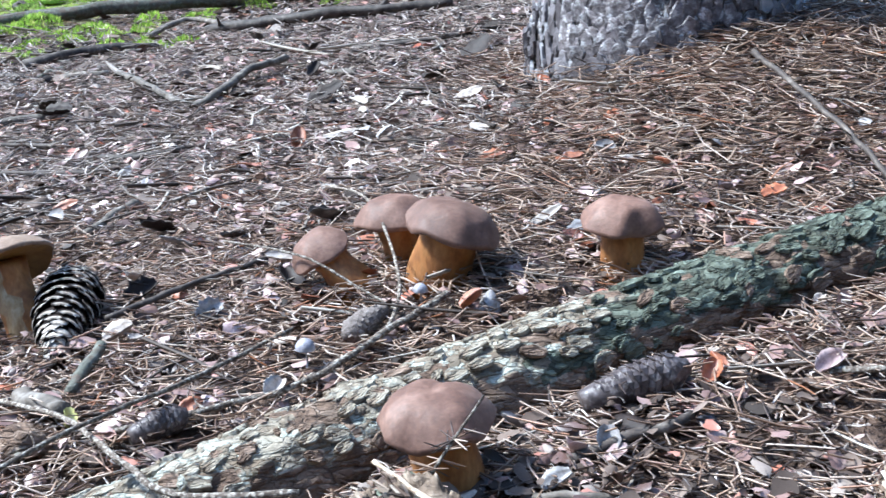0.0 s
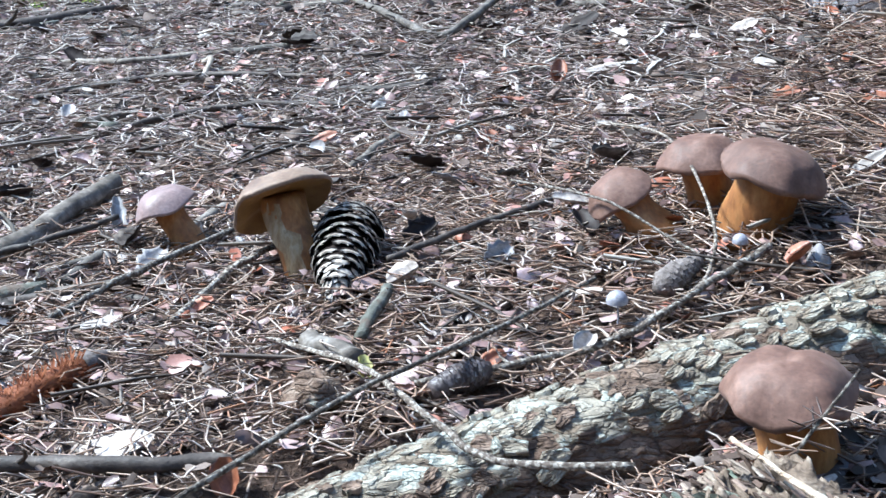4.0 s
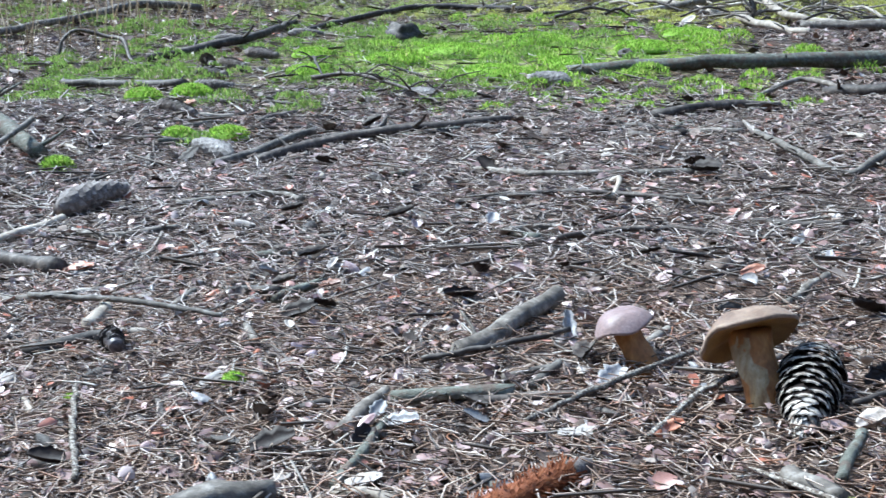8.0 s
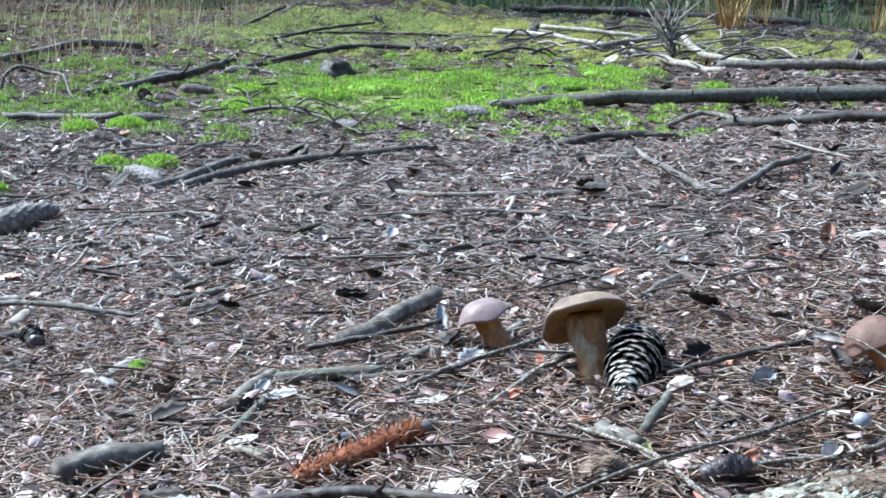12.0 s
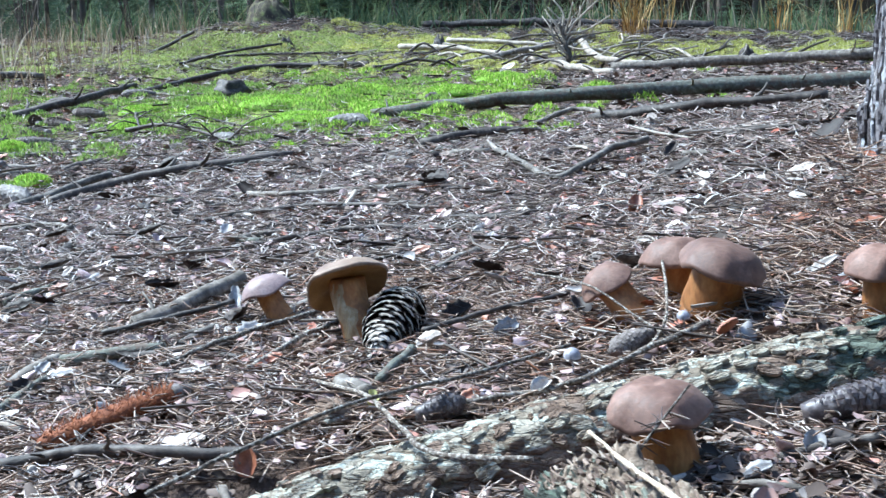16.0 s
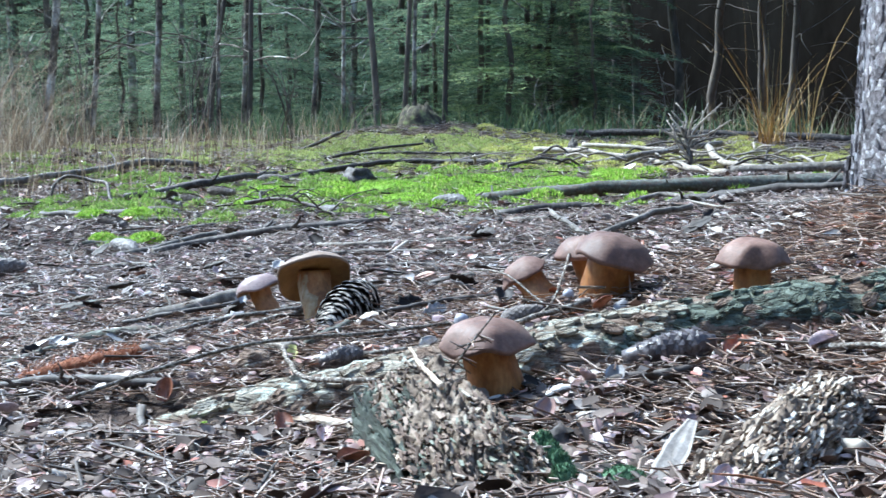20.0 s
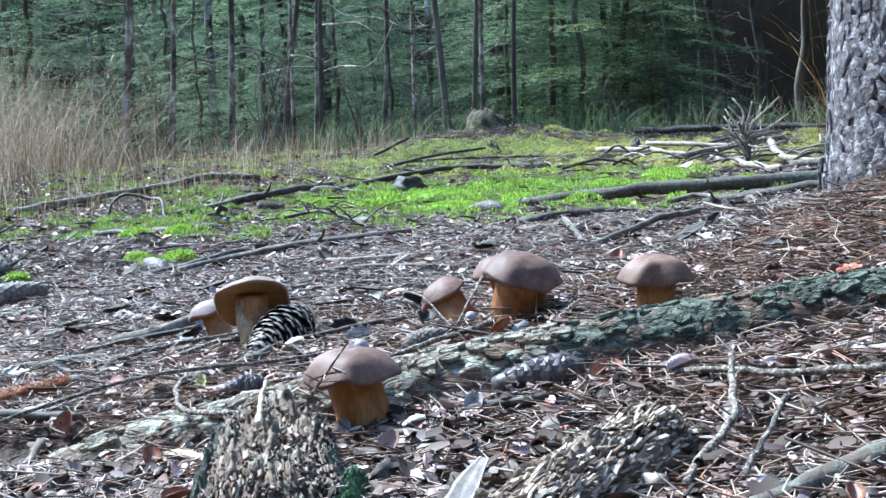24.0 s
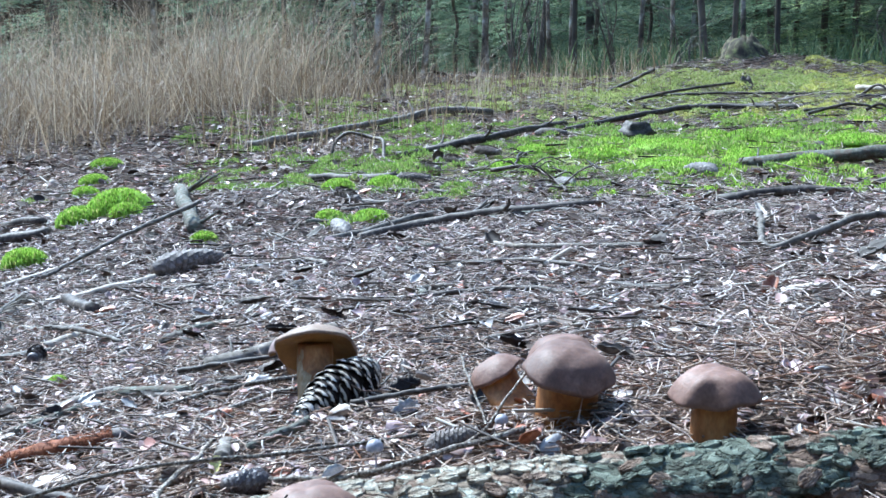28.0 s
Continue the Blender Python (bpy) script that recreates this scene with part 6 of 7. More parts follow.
# ---- single small things on the litter ----
def flake_thing(name, label, category, x, y, L, W, mat, yaw, tilt=0.25, roll=0.0, curl=0.5, lift=0.006, lobes=0.0, seed=0):
    """A curled leaf or scale with thickness."""
    n, mc = 8, 7
    v, f = [], []
    r2 = random.Random(seed + int(x * 991) + int(y * 577))
    for side in (0, 1):
        for i in range(n + 1):
            t = i / n
            w = math.sin(math.pi * (0.12 + 0.8 * t)) ** 0.75 * (1 + lobes * math.sin(t * 19 + seed))
            for j in range(mc):
                q = j / (mc - 1) * 2 - 1
                z = curl * (W * 0.5 * q * q * w + L * 0.35 * (t - 0.4) ** 2) + 0.03 * L * noise.noise(Vector((t * 4 + seed, q * 2, x * 9))) - side * 0.0009
                v.append(((t - 0.5) * L, q * w * W / 2, z))
    o = (n + 1) * mc
    for i in range(n):
        for j in range(mc - 1):
            a = i * mc + j
            f.append((a, a + mc, a + mc + 1, a + 1))
            f.append((o + a, o + a + 1, o + a + mc + 1, o + a + mc))
    for i in range(n):
        for e in (0, mc - 1):
            a = i * mc + e
            f.append((a, a + mc, o + a + mc, o + a))
    m = Matrix.Translation((x, y, ground_at(x, y) + 0.005 + lift)) @ Euler((roll, -tilt, yaw)).to_matrix().to_4x4()
    return thing(name, label, category, mesh_py(name, v, f, mat), m)


FL = [
    ("cone_scale", "rust-red cone scale standing on edge", -0.372, -0.275, 0.024, 0.02, "rust", 1.6, 1.1, 0.0, 0.8),
    ("cone_scale", "rust-red cone scale on the litter", -0.19, -0.378, 0.022, 0.017, "rust", 2.2, 0.7, 0.2, 0.7),
    ("cone_scale", "rust-orange cone scale beside the log", -0.205, -0.155, 0.02, 0.013, "rust", 0.4, 0.3, 0.5, 0.6),
    ("cone_scale", "rust-orange cone scale beside a dark cone", 0.176, -0.236, 0.02, 0.015, "rust", 0.9, 0.6, 0.3, 0.9),
    ("cone_scale", "rust-orange cone scale at a cone's end", 0.184, -0.222, 0.018, 0.012, "rust", 2.2, 0.5, 0.4, 0.9),
    ("cone_scale", "rust-orange flake on needles", -0.14, 0.775, 0.034, 0.022, "rust", 1.3, 0.8, 0.3, 0.6),
    ("cone_scale", "rust-orange flake on needles", -0.222, 0.444, 0.026, 0.018, "rust", 1.9, 0.4, 0.3, 0.6),
    ("cone_scale", "rust-orange flake on needles", -0.425, 0.545, 0.032, 0.018, "rust", 0.2, 0.3, 0.4, 0.6),
    ("cone_scale", "rust-orange flake on needles", -0.45, 0.005, 0.02, 0.014, "rust", 0.5, 0.4, 0.3, 0.7),
    ("bark_flake", "reddish bark flake on the needle bed", 0.095, 0.4, 0.03, 0.02, "rust", 0.2, 0.2, 0.2, 0.6),
    ("bark_flake", "reddish bark flake on the needle bed", 0.17, 0.32, 0.034, 0.02, "rust", 0.1, 0.15, 0.1, 0.6),
    ("bark_flake", "reddish bark flake on the needle bed", 0.26, 0.24, 0.03, 0.018, "rust", 2.8, 0.2, 0.2, 0.6),
    ("bark_flake", "reddish bark flake on the needle bed", 0.24, 0.42, 0.028, 0.016, "rust", 0.6, 0.2, 0.2, 0.6),
    ("bark_flake", "reddish bark flake on the needle bed", 0.33, 0.1, 0.026, 0.018, "rust", 0.3, 0.2, 0.2, 0.6),
    ("leaf", "orange dead leaf on dark litter", -1.44, 0.62, 0.05, 0.03, "rust", 0.3, 0.2, 0.1, 0.5),
    ("leaf", "orange dead leaf on moss", -1.98, 2.02, 0.045, 0.03, "rust", 0.8, 0.3, 0.1, 0.5),
    ("leaf", "yellow leaf scrap upright against a bark lump", -0.297, -0.152, 0.018, 0.011, "yellow", 1.9, 0.9, 0.2, 0.4),
    ("leaf", "dull red leaf scrap near a stick", -0.98, 0.51, 0.03, 0.02, "rust", 0.4, 0.2, 0.1, 0.5),
    ("wood_flake", "white flat wood flake on the litter", -0.455, -0.232, 0.05, 0.032, "pale_flake", 0.3, 0.15, 0.1, 0.15),
    ("wood_flake", "white flat wood flake on the litter", -0.7, -0.115, 0.035, 0.022, "pale_flake", 0.2, 0.3, 0.1, 0.2),
    ("wood_flake", "large white wood chip leaning on rotten wood", 0.185, -0.545, 0.062, 0.019, "pale_flake", 1.1, 0.8, 0.3, 0.1),
    ("wood_flake", "pale curled bark strip on needles", 0.228, 0.275, 0.055, 0.016, "pale_flake", 0.35, 0.1, 0.3, 0.5),
    ("wood_flake", "pale curled bark strip on needles", -0.075, 0.748, 0.06, 0.018, "pale_flake", 0.15, 0.1, 0.3, 0.5),
    ("wood_flake", "white chip standing on dark litter", -0.512, 1.555, 0.07, 0.026, "pale_flake", 2.3, 0.4, 0.5, 0.6),
    ("wood_flake", "white chip beside the pine", 0.105, 0.79, 0.05, 0.022, "pale_flake", 0.6, 0.3, 0.3, 0.4),
    ("wood_flake", "jagged white chip behind the mushrooms", 0.108, 0.09, 0.034, 0.012, "pale_flake", 0.2, 0.5, 0.4, 0.5),
    ("wood_flake", "pale chip on moss", -0.98, 4.3, 0.07, 0.04, "pale_flake", 0.6, 0.5, 0.3, 0.4),
    ("leaf", "crumpled grey dead leaf on needles", -0.528, 0.135, 0.036, 0.026, "leaf_grey", 1.2, 0.3, 0.2, 0.5),
    ("leaf", "curled grey-green leaf standing in the litter", -0.605, 0.28, 0.05, 0.016, "leaf_grey", 1.9, 0.6, 0.3, 0.8),
    ("leaf", "pale lilac leaf scrap on sticks", -0.71, 0.02, 0.034, 0.02, "leaf_grey", 0.1, 0.2, 0.3, 0.6),
    ("leaf", "pale dead leaf lying flat", -0.53, -0.005, 0.045, 0.018, "pale_flake", 0.2, 0.1, 0.1, 0.3),
    ("leaf", "pale dead leaf lying flat", -0.12, -0.375, 0.05, 0.014, "pale_flake", 0.6, 0.2, 0.2, 0.3),
    ("leaf", "crumpled pale lichen scrap on litter", -0.205, 0.03, 0.028, 0.02, "leaf_grey", 0.8, 0.3, 0.5, 0.9),
    ("leaf", "grey dead leaf on needles", 0.14, 0.06, 0.035, 0.022, "leaf_grey", 0.4, 0.2, 0.1, 0.4),
    ("bark_flake", "dark flat bark flake standing up near the pine", 0.165, 1.22, 0.07, 0.05, "cone_dark", 0.4, 0.7, 0.2, 0.2),
    ("bark_flake", "dark flat bark flake on the litter", -0.1, 1.08, 0.07, 0.04, "cone_dark", 0.3, 0.5, 0.3, 0.4),
    ("bark_flake", "dark upright bark triangle by a fallen branch", -1.72, 1.52, 0.06, 0.035, "cone_dark", 1.0, 0.6, 0.2, 0.3),
    ("bark_flake", "dark flat bark flake on the litter", -0.2, 0.49, 0.036, 0.02, "cone_dark", 0.3, 0.2, 0.3, 0.4),
    ("bark_flake", "dark hollow bark flake beside a cone", -0.275, 0.115, 0.036, 0.024, "cone_dark", 0.7, 0.3, 0.3, 1.0),
    ("bark_flake", "blackened bark flake on litter", -0.82, -0.035, 0.045, 0.028, "cone_dark", 0.4, 0.3, 0.3, 0.6),
    ("bark_flake", "blackened bark flake on litter", -0.97, 0.38, 0.05, 0.03, "cone_dark", 0.4, 0.3, 0.3, 0.6),
    ("bark_flake", "blackened bark strip on litter", -0.72, -0.26, 0.055, 0.022, "cone_dark", 0.1, 0.2, 0.3, 0.6),
    ("bark_flake", "blackened bark flake under sticks", -0.735, -0.02, 0.03, 0.02, "cone_dark", 1.4, 0.3, 0.3, 0.8),
    ("cone_scale", "large pale cone scale on needles", -0.282, 0.012, 0.028, 0.02, "pale_flake", 0.3, 0.4, 0.2, 0.9),
    ("cone_scale", "large grey cone scale by a mushroom", 0.087, -0.3, 0.02, 0.017, "leaf_grey", 1.4, 0.8, 0.2, 0.7),
    ("cone_scale", "large pink-grey cone scale by a mushroom", 0.048, -0.335, 0.022, 0.016, "leaf_grey", 0.2, 0.4, 0.2, 0.8),
    ("cone_scale", "upright brown cone scale by rotten wood", 0.052, -0.385, 0.022, 0.018, "flake", 1.3, 0.9, 0.2, 0.8),
]
for i, (nm, lb, x, y, L, W, mk, yaw, tl, rl, cu) in enumerate(FL):
    flake_thing(nm, lb, "leaf" if nm == "leaf" else nm.replace("_", " "), x, y, L, W, M[mk], yaw, tl, rl, cu, lift=0.004 + 0.3 * L * math.sin(min(1.2, tl)) * 0.9, seed=i, lobes=0.2 if nm in ("leaf", "bark_flake") else 0.06)

for i in range(300):
    x, y = rnd.uniform(-1.6, 0.55), -0.68 + 1.5 * rnd.random() ** 1.3
    if near_log(x, y) < 0.06:
        continue
    mk = rnd.choice(["pale_flake", "rust", "scale_pink", "leaf_grey", "scale_pink", "scale_pink", "scale_pink", "rust_dull", "rust_dull"])
    word = {"pale_flake": "pale", "rust_dull": "dull brown", "rust": "rust-brown", "scale_pink": "pinkish shiny", "leaf_grey": "grey"}[mk]
    L = rnd.uniform(0.013, 0.026)
    flake_thing("cone_scale", word + " cone scale lying on needles", "cone scale", x, y, L, L * rnd.uniform(0.6, 0.9), M[mk], rnd.uniform(0, 6), rnd.uniform(0.0, 0.6), rnd.uniform(-0.3, 0.3), rnd.choice((1.0, -1.0, -1.3, -1.1)), 0.009, seed=i)


BITS = [("dark_wood", "short dark stick bit on needles"), ("dark_wood", "short dark stick bit on needles"), ("dark_wood", "short dark stick bit on needles"), ("grey_wood", "short weathered stick bit on needles"), ("grey_wood", "short weathered stick bit on needles"), ("pale_wood", "short bleached stick bit on needles"), ("green_wood", "short algae-green stick bit on needles")]
for i in range(130):
    x, y = rnd.uniform(-2.0, 0.3 if i % 2 else -0.5), -0.4 + 2.4 * rnd.random() ** 1.3
    if near_log(x, y) < 0.09 or math.hypot(x, y) < 0.12 or math.hypot(x - TREE[0], y - TREE[1]) < 0.3:
        continue
    mk, lb = rnd.choice(BITS)
    L, a = rnd.uniform(0.03, 0.09) * (1 + 0.4 * max(0, y)), rnd.uniform(0, 3.14)
    dx, dy = math.cos(a) * L / 2, math.sin(a) * L / 2
    r = rnd.uniform(0.0025, 0.0065) * (1 + 0.3 * max(0, y))
    stick("stick", lb, "stick", [(x - dx, y - dy, 0.003), (x + rnd.uniform(-0.003, 0.003), y, 0.005), (x + dx, y + dy, 0.003)], r, r * 0.8, M[mk], 0, rough=0.35, lift=0.001)


for i in range(75):
    x, y = rnd.uniform(-2.0, 0.2), -0.35 + 2.4 * rnd.random() ** 1.2
    if near_log(x, y) < 0.09 or math.hypot(x, y) < 0.12:
        continue
    L = rnd.uniform(0.022, 0.045) * (1 + 0.35 * max(0, y))
    flake_thing("bark_flake", "blackened bark flake lying on litter", "bark flake", x, y, L, L * rnd.uniform(0.4, 0.7), M["cone_dark" if i % 2 else "dark_wood"], rnd.uniform(0, 6), rnd.uniform(0.0, 0.5), rnd.uniform(-0.3, 0.3), rnd.choice((0.8, -0.9)), 0.01, seed=i, lobes=0.15)
for i in range(75):
    x, y = rnd.uniform(-1.9, 0.1), -0.45 + 2.0 * rnd.random() ** 1.3
    if near_log(x, y) < 0.09 or math.hypot(x, y) < 0.12:
        continue
    L = rnd.uniform(0.018, 0.036) * (1 + 0.3 * max(0, y))
    flake_thing("wood_flake", "pale dry flake lying on litter", "wood flake", x, y, L, L * rnd.uniform(0.35, 0.7), M["pale_flake" if i % 3 else "leaf_grey"], rnd.uniform(0, 6), rnd.uniform(0.0, 0.4), rnd.uniform(-0.3, 0.3), rnd.choice((0.5, -0.7)), 0.011, seed=i, lobes=0.2)


def lump(name, label, category, x, y, r, mat, flat=0.8, rough=0.25, seed=0, lift=0.5):
    bm = bmesh.new()
    bmesh.ops.create_icosphere(bm, subdivisions=3, radius=r)
    for v in bm.verts:
        k = 1 + rough * noise.noise(v.co / r * 1.4 + Vector((seed, 0, 0))) + rough * 0.5 * noise.noise(v.co / r * 4 + Vector((0, seed, 0)))
        v.co *= k
        v.co.z *= flat
    me = bpy.data.meshes.new(name)
    bm.to_mesh(me)
    bm.free()
    me.materials.append(mat)
    me.polygons.foreach_set("use_smooth", np.ones(len(me.polygons), dtype=bool))
    return thing(name, label, category, me, pose(x, y, ground_at(x, y) + r * flat * lift))


lump("bark_lump", "dark crumbly bark lump beside the log", "bark", -0.33, -0.178, 0.02, M["log_bark"], 0.85, 0.5, 2)
lump("berry", "dark round wizened berry on needles", "berry", 0.38, -0.529, 0.0125, M["bead"], 0.8, 0.2, 4)
lump("seed", "shiny dark seed beside a cone", "seed", 0.16, -0.285, 0.008, M["bead"], 0.6, 0.1, 5)
lump("berry", "small rust-red berry on needles", "berry", 0.296, -0.442, 0.0055, M["rust"], 0.9, 0.15, 6)
lump("berry", "small rust-red berry on needles", "berry", 0.35, -0.505, 0.0055, M["rust"], 0.9, 0.15, 7)
lump("stone", "pale rounded pebble on needles", "stone", -1.25, 0.16, 0.016, M["pale_flake"], 0.7, 0.2, 8)
lump("bark_lump", "dark decayed lump on the litter", "bark", -0.47, 0.6, 0.018, M["crumb"], 0.6, 0.5, 11)
lump("bark_lump", "rotting brown lump in the moss", "bark", -1.9, 3.5, 0.07, M["dark_wood"], 0.6, 0.5, 12)
lump("bark_lump", "rotting dark lump under the fallen trunk", "bark", -0.2, 3.1, 0.03, M["dark_wood"], 0.6, 0.4, 13)
lump("bark_lump", "dark lump in bright moss", "bark", -1.03, 3.15, 0.025, M["dark_wood"], 0.8, 0.5, 14)


lump("wood_lump", "dark blocky lump of decayed wood", "wood", 0.085, -0.449, 0.015, M["dark_wood"], 0.8, 0.6, 21)
lump("wood_lump", "pale crumbly lump of decayed wood", "wood", 0.0, -0.56, 0.016, M["rotten_pale"], 0.9, 0.7, 22)
flake_thing("cone_scale", "orange-brown cone scale on litter", "cone scale", -0.061, -0.476, 0.022, 0.017, M["rust"], 0.5, 0.4, 0.2, -0.8, 0.01, seed=77)


def toadstool(x, y, h, r):
    ob = thing("toadstool", "tiny grey toadstool on a thread-thin stalk", "mushroom", m=pose(x, y, ground_at(x, y)))
    part("stalk", mesh_py("stalk", *tube(smooth_path([Vector((0, 0, -0.004)), Vector((0.001, 0, h * 0.5)), Vector((0, 0, h))], 6), lambda t: 0.0009, 6), M["tiny_cap"]), ob)
    v, f = [], []
    for i in range(7):
        a = i / 6 * 1.75
        for j in range(14):
            b = 6.283 * j / 14
            v.append((r * math.sin(a) * math.cos(b), r * math.sin(a) * math.sin(b), h + r * 1.0 * math.cos(a) - r * 0.2))
    for i in range(6):
        for j in range(14):
            p, q = i * 14 + j, i * 14 + (j + 1) % 14
            f.append((p, p + 14, q + 14, q))
    part("cap", mesh_py("cap", v, f, M["tiny_cap"]), ob, "grey conical cap")


toadstool(-0.117, -0.125, 0.03, 0.008)
toadstool(-0.022, -0.062, 0.026, 0.0062)


def needle_sprig(label, pts, r, n, L):
    """A spruce sprig that still bears needles."""
    path = smooth_path([Vector(p) for p in pts], 14)
    ob = thing("spruce_sprig", label, "twig")
    part("stalk", mesh_py("stalk", *tube(path, lambda t: r * (1 - 0.5 * t), 6, 0.1), M["twig_lichen"]), ob)
    c, yaw, pit = [], [], []
    for k in range(n):
        p = path[rnd.randrange(0, 12)]
        a, b = rnd.uniform(0, 6.28), rnd.uniform(-0.7, 0.5)
        d = Vector((math.cos(a) * math.cos(b), math.sin(a) * math.cos(b), math.sin(b)))
        c.append(p + d * L * 0.5)
        yaw.append(a)
        pit.append(b)
    c = np.array(c)
    V, F = strips(c[:, 0], c[:, 1], c[:, 2], np.full(n, L), np.full(n, 0.0007), np.array(yaw), np.array(pit), np.zeros(n))
    part("needles", mesh_np("needles", V, F, M["needle"]), ob, "short dry needles")


zg = ground_at(-0.02, -0.36)
needle_sprig("dry spruce sprig hanging on a mushroom cap", [(-0.052, -0.366, zg + 0.024), (-0.034, -0.362, zg + 0.052), (-0.002, -0.354, zg + 0.096)], 0.0016, 60, 0.016)


# ---- moss ----
def blades(x, y, z, h, w, lean):
    """Upright pointed leaves: one triangle pair each."""
    n = len(x)
    a = rng.uniform(0, 6.283, n)
    s = np.stack([np.cos(a), np.sin(a), np.zeros(n)], -1)
    t = rng.uniform(0, 6.283, n)
    tip = np.stack([x + np.cos(t) * lean, y + np.sin(t) * lean, z + h], -1)
    c = np.stack([x, y, z - 0.004], -1)
    mid = (c * 0.5 + tip * 0.5)
    V = np.stack([c - s * (w * 0.6)[:, None], c + s * (w * 0.6)[:, None], mid + s * w[:, None], tip, mid - s * w[:, None]], 1)
    F = (np.arange(n)[:, None] * 5 + np.arange(5)[None])
    return V.reshape(-1, 3), F


def moss_cushions():
    """Plan places, radii and heights of the tufts that make up the moss carpet."""
    n = 4200
    x, y = rng.uniform(-4.6, 1.2, n), rng.uniform(1.3, 6.3, n)
    patchy = np.array([noise.noise(Vector((a * 2.3, b * 2.3, 2))) * 0.9 + noise.noise(Vector((a * 7, b * 7, 7))) * 0.9 for a, b in zip(x, y)])
    k = moss_at(x, y) + patchy > rng.uniform(0.55, 1.3, n)
    mx_, my_ = rng.uniform(-3.3, 1.4, 1500), rng.uniform(4.35, 6.4, 1500)
    rough_ = np.array([noise.noise(Vector((a * 3, b * 4, 5))) for a, b in zip(mx_, my_)])
    on = moss_at(mx_, my_) + 1.3 * rough_ > rng.uniform(0.15, 0.85, 1500)
    lx, ly = rng.uniform(-4.6, -0.3, 4200), rng.uniform(2.0, 6.3, 4200)
    thin = np.array([noise.noise(Vector((a * 1.7, b * 2.2, 11))) + 0.8 * noise.noise(Vector((a * 6, b * 6, 3))) for a, b in zip(lx, ly)])
    few = (thin > rng.uniform(-0.6, 0.5, 4200)) & (lx + 0.25 * ly < 0.1) & (ly > -0.85 * lx - 0.3)
    r = np.concatenate([rng.uniform(0.02, 0.075, int(k.sum() + on.sum())), rng.uniform(0.015, 0.05, int(few.sum()))])
    x, y = np.concatenate([x[k], mx_[on], lx[few]]), np.concatenate([y[k], my_[on], ly[few]])
    return x, y, r, rng.uniform(0.2, 0.75, len(x)) * r


tx, ty, tr, th = moss_cushions()
per = np.maximum(60, 60000 * tr * tr * rng.uniform(0.7, 1.2, len(tr))).astype(int)
who = np.repeat(np.arange(len(tx)), per)
rad = np.sqrt(rng.random(len(who))) * rng.uniform(0.8, 1.2, len(who))
ang = rng.uniform(0, 6.283, len(who))
mx, my = tx[who] + rad * tr[who] * np.cos(ang), ty[who] + rad * tr[who] * np.sin(ang)
V, F = blades(mx, my, gz(mx, my) - 0.004 + th[who] * np.clip(1 - rad * rad, 0, 1) ** 0.6, rng.uniform(0.004, 0.011, len(mx)), rng.uniform(0.0013, 0.0028, len(mx)), rng.uniform(0.002, 0.01, len(mx)))
# tufts on the far mound, which take the colours painted for sunlit ground
old = (ty + rng.normal(0, 0.2, len(ty)) > 4.3)[who]
dull = (tx + 0.25 * ty + rng.normal(0, 0.35, len(tx)) < -0.6)[who]
for pick_, label_, mat_ in ((~old & ~dull, "bright green moss carpet of low tufts", M["moss"]), (old & ~dull, "moss carpet on the mound, yellowed and brightened as if sunlit", M["moss_sunlit"]),
                            (~old & dull, "thin dull green moss among needles and bark", M["moss_thin"]), (old & dull, "olive-brown mossy cover on the mound", M["moss_olive"])):
    keep = np.repeat(pick_, 5)
    thing("moss", label_, "moss", mesh_np("moss", V[keep], np.arange(int(keep.sum())).reshape(-1, 5), mat_), kind="stuff")


def cushion(x, y, r, h, seed, name="moss_cushion", label="rounded bright green moss cushion", category="moss", key="moss"):
    ob = thing(name, label, category, m=pose(x, y, ground_at(x, y) + (0.008 if y < 1 else 0.0)), group="moss cushions" if category == "moss" else "")
    v, f = [], []
    for i in range(8):
        a = i / 7 * 1.65
        for j in range(18):
            b = 6.283 * j / 18
            k = 1 + 0.18 * noise.noise(Vector((math.cos(b) * 1.5 + seed, math.sin(b) * 1.5, 0)))
            v.append((r * k * math.sin(a) * math.cos(b), r * k * math.sin(a) * math.sin(b), h * math.cos(a) * (1 + 0.15 * noise.noise(Vector((math.cos(b) * 3, math.sin(b) * 3 + seed, a))))))
    for i in range(7):
        for j in range(18):
            p, q = i * 18 + j, i * 18 + (j + 1) % 18
            f.append((p, p + 18, q + 18, q))
    part("mound", mesh_py("mound", v, f, M[key]), ob)
    n = int(min(3000, 250 + r * 26000))
    s = r / 0.05
    tiny = 0.4 if r < 0.02 else 1.0
    n = n * 2 if r < 0.02 else n
    rr, b = r * np.sqrt(rng.random(n)), rng.uniform(0, 6.283, n)
    bx, by = rr * np.cos(b), rr * np.sin(b)
    V, F = blades(bx, by, h * np.sqrt(np.clip(1 - (rr / r) ** 2, 0, 1)) - 0.002, rng.uniform(0.005, 0.011, n) * tiny, rng.uniform(0.0012, 0.0026, n) * tiny, rng.uniform(0, 0.008, n) * tiny)
    tagged(part("leaves", mesh_np("leaves", V, F, M[key]), ob), kind="stuff")


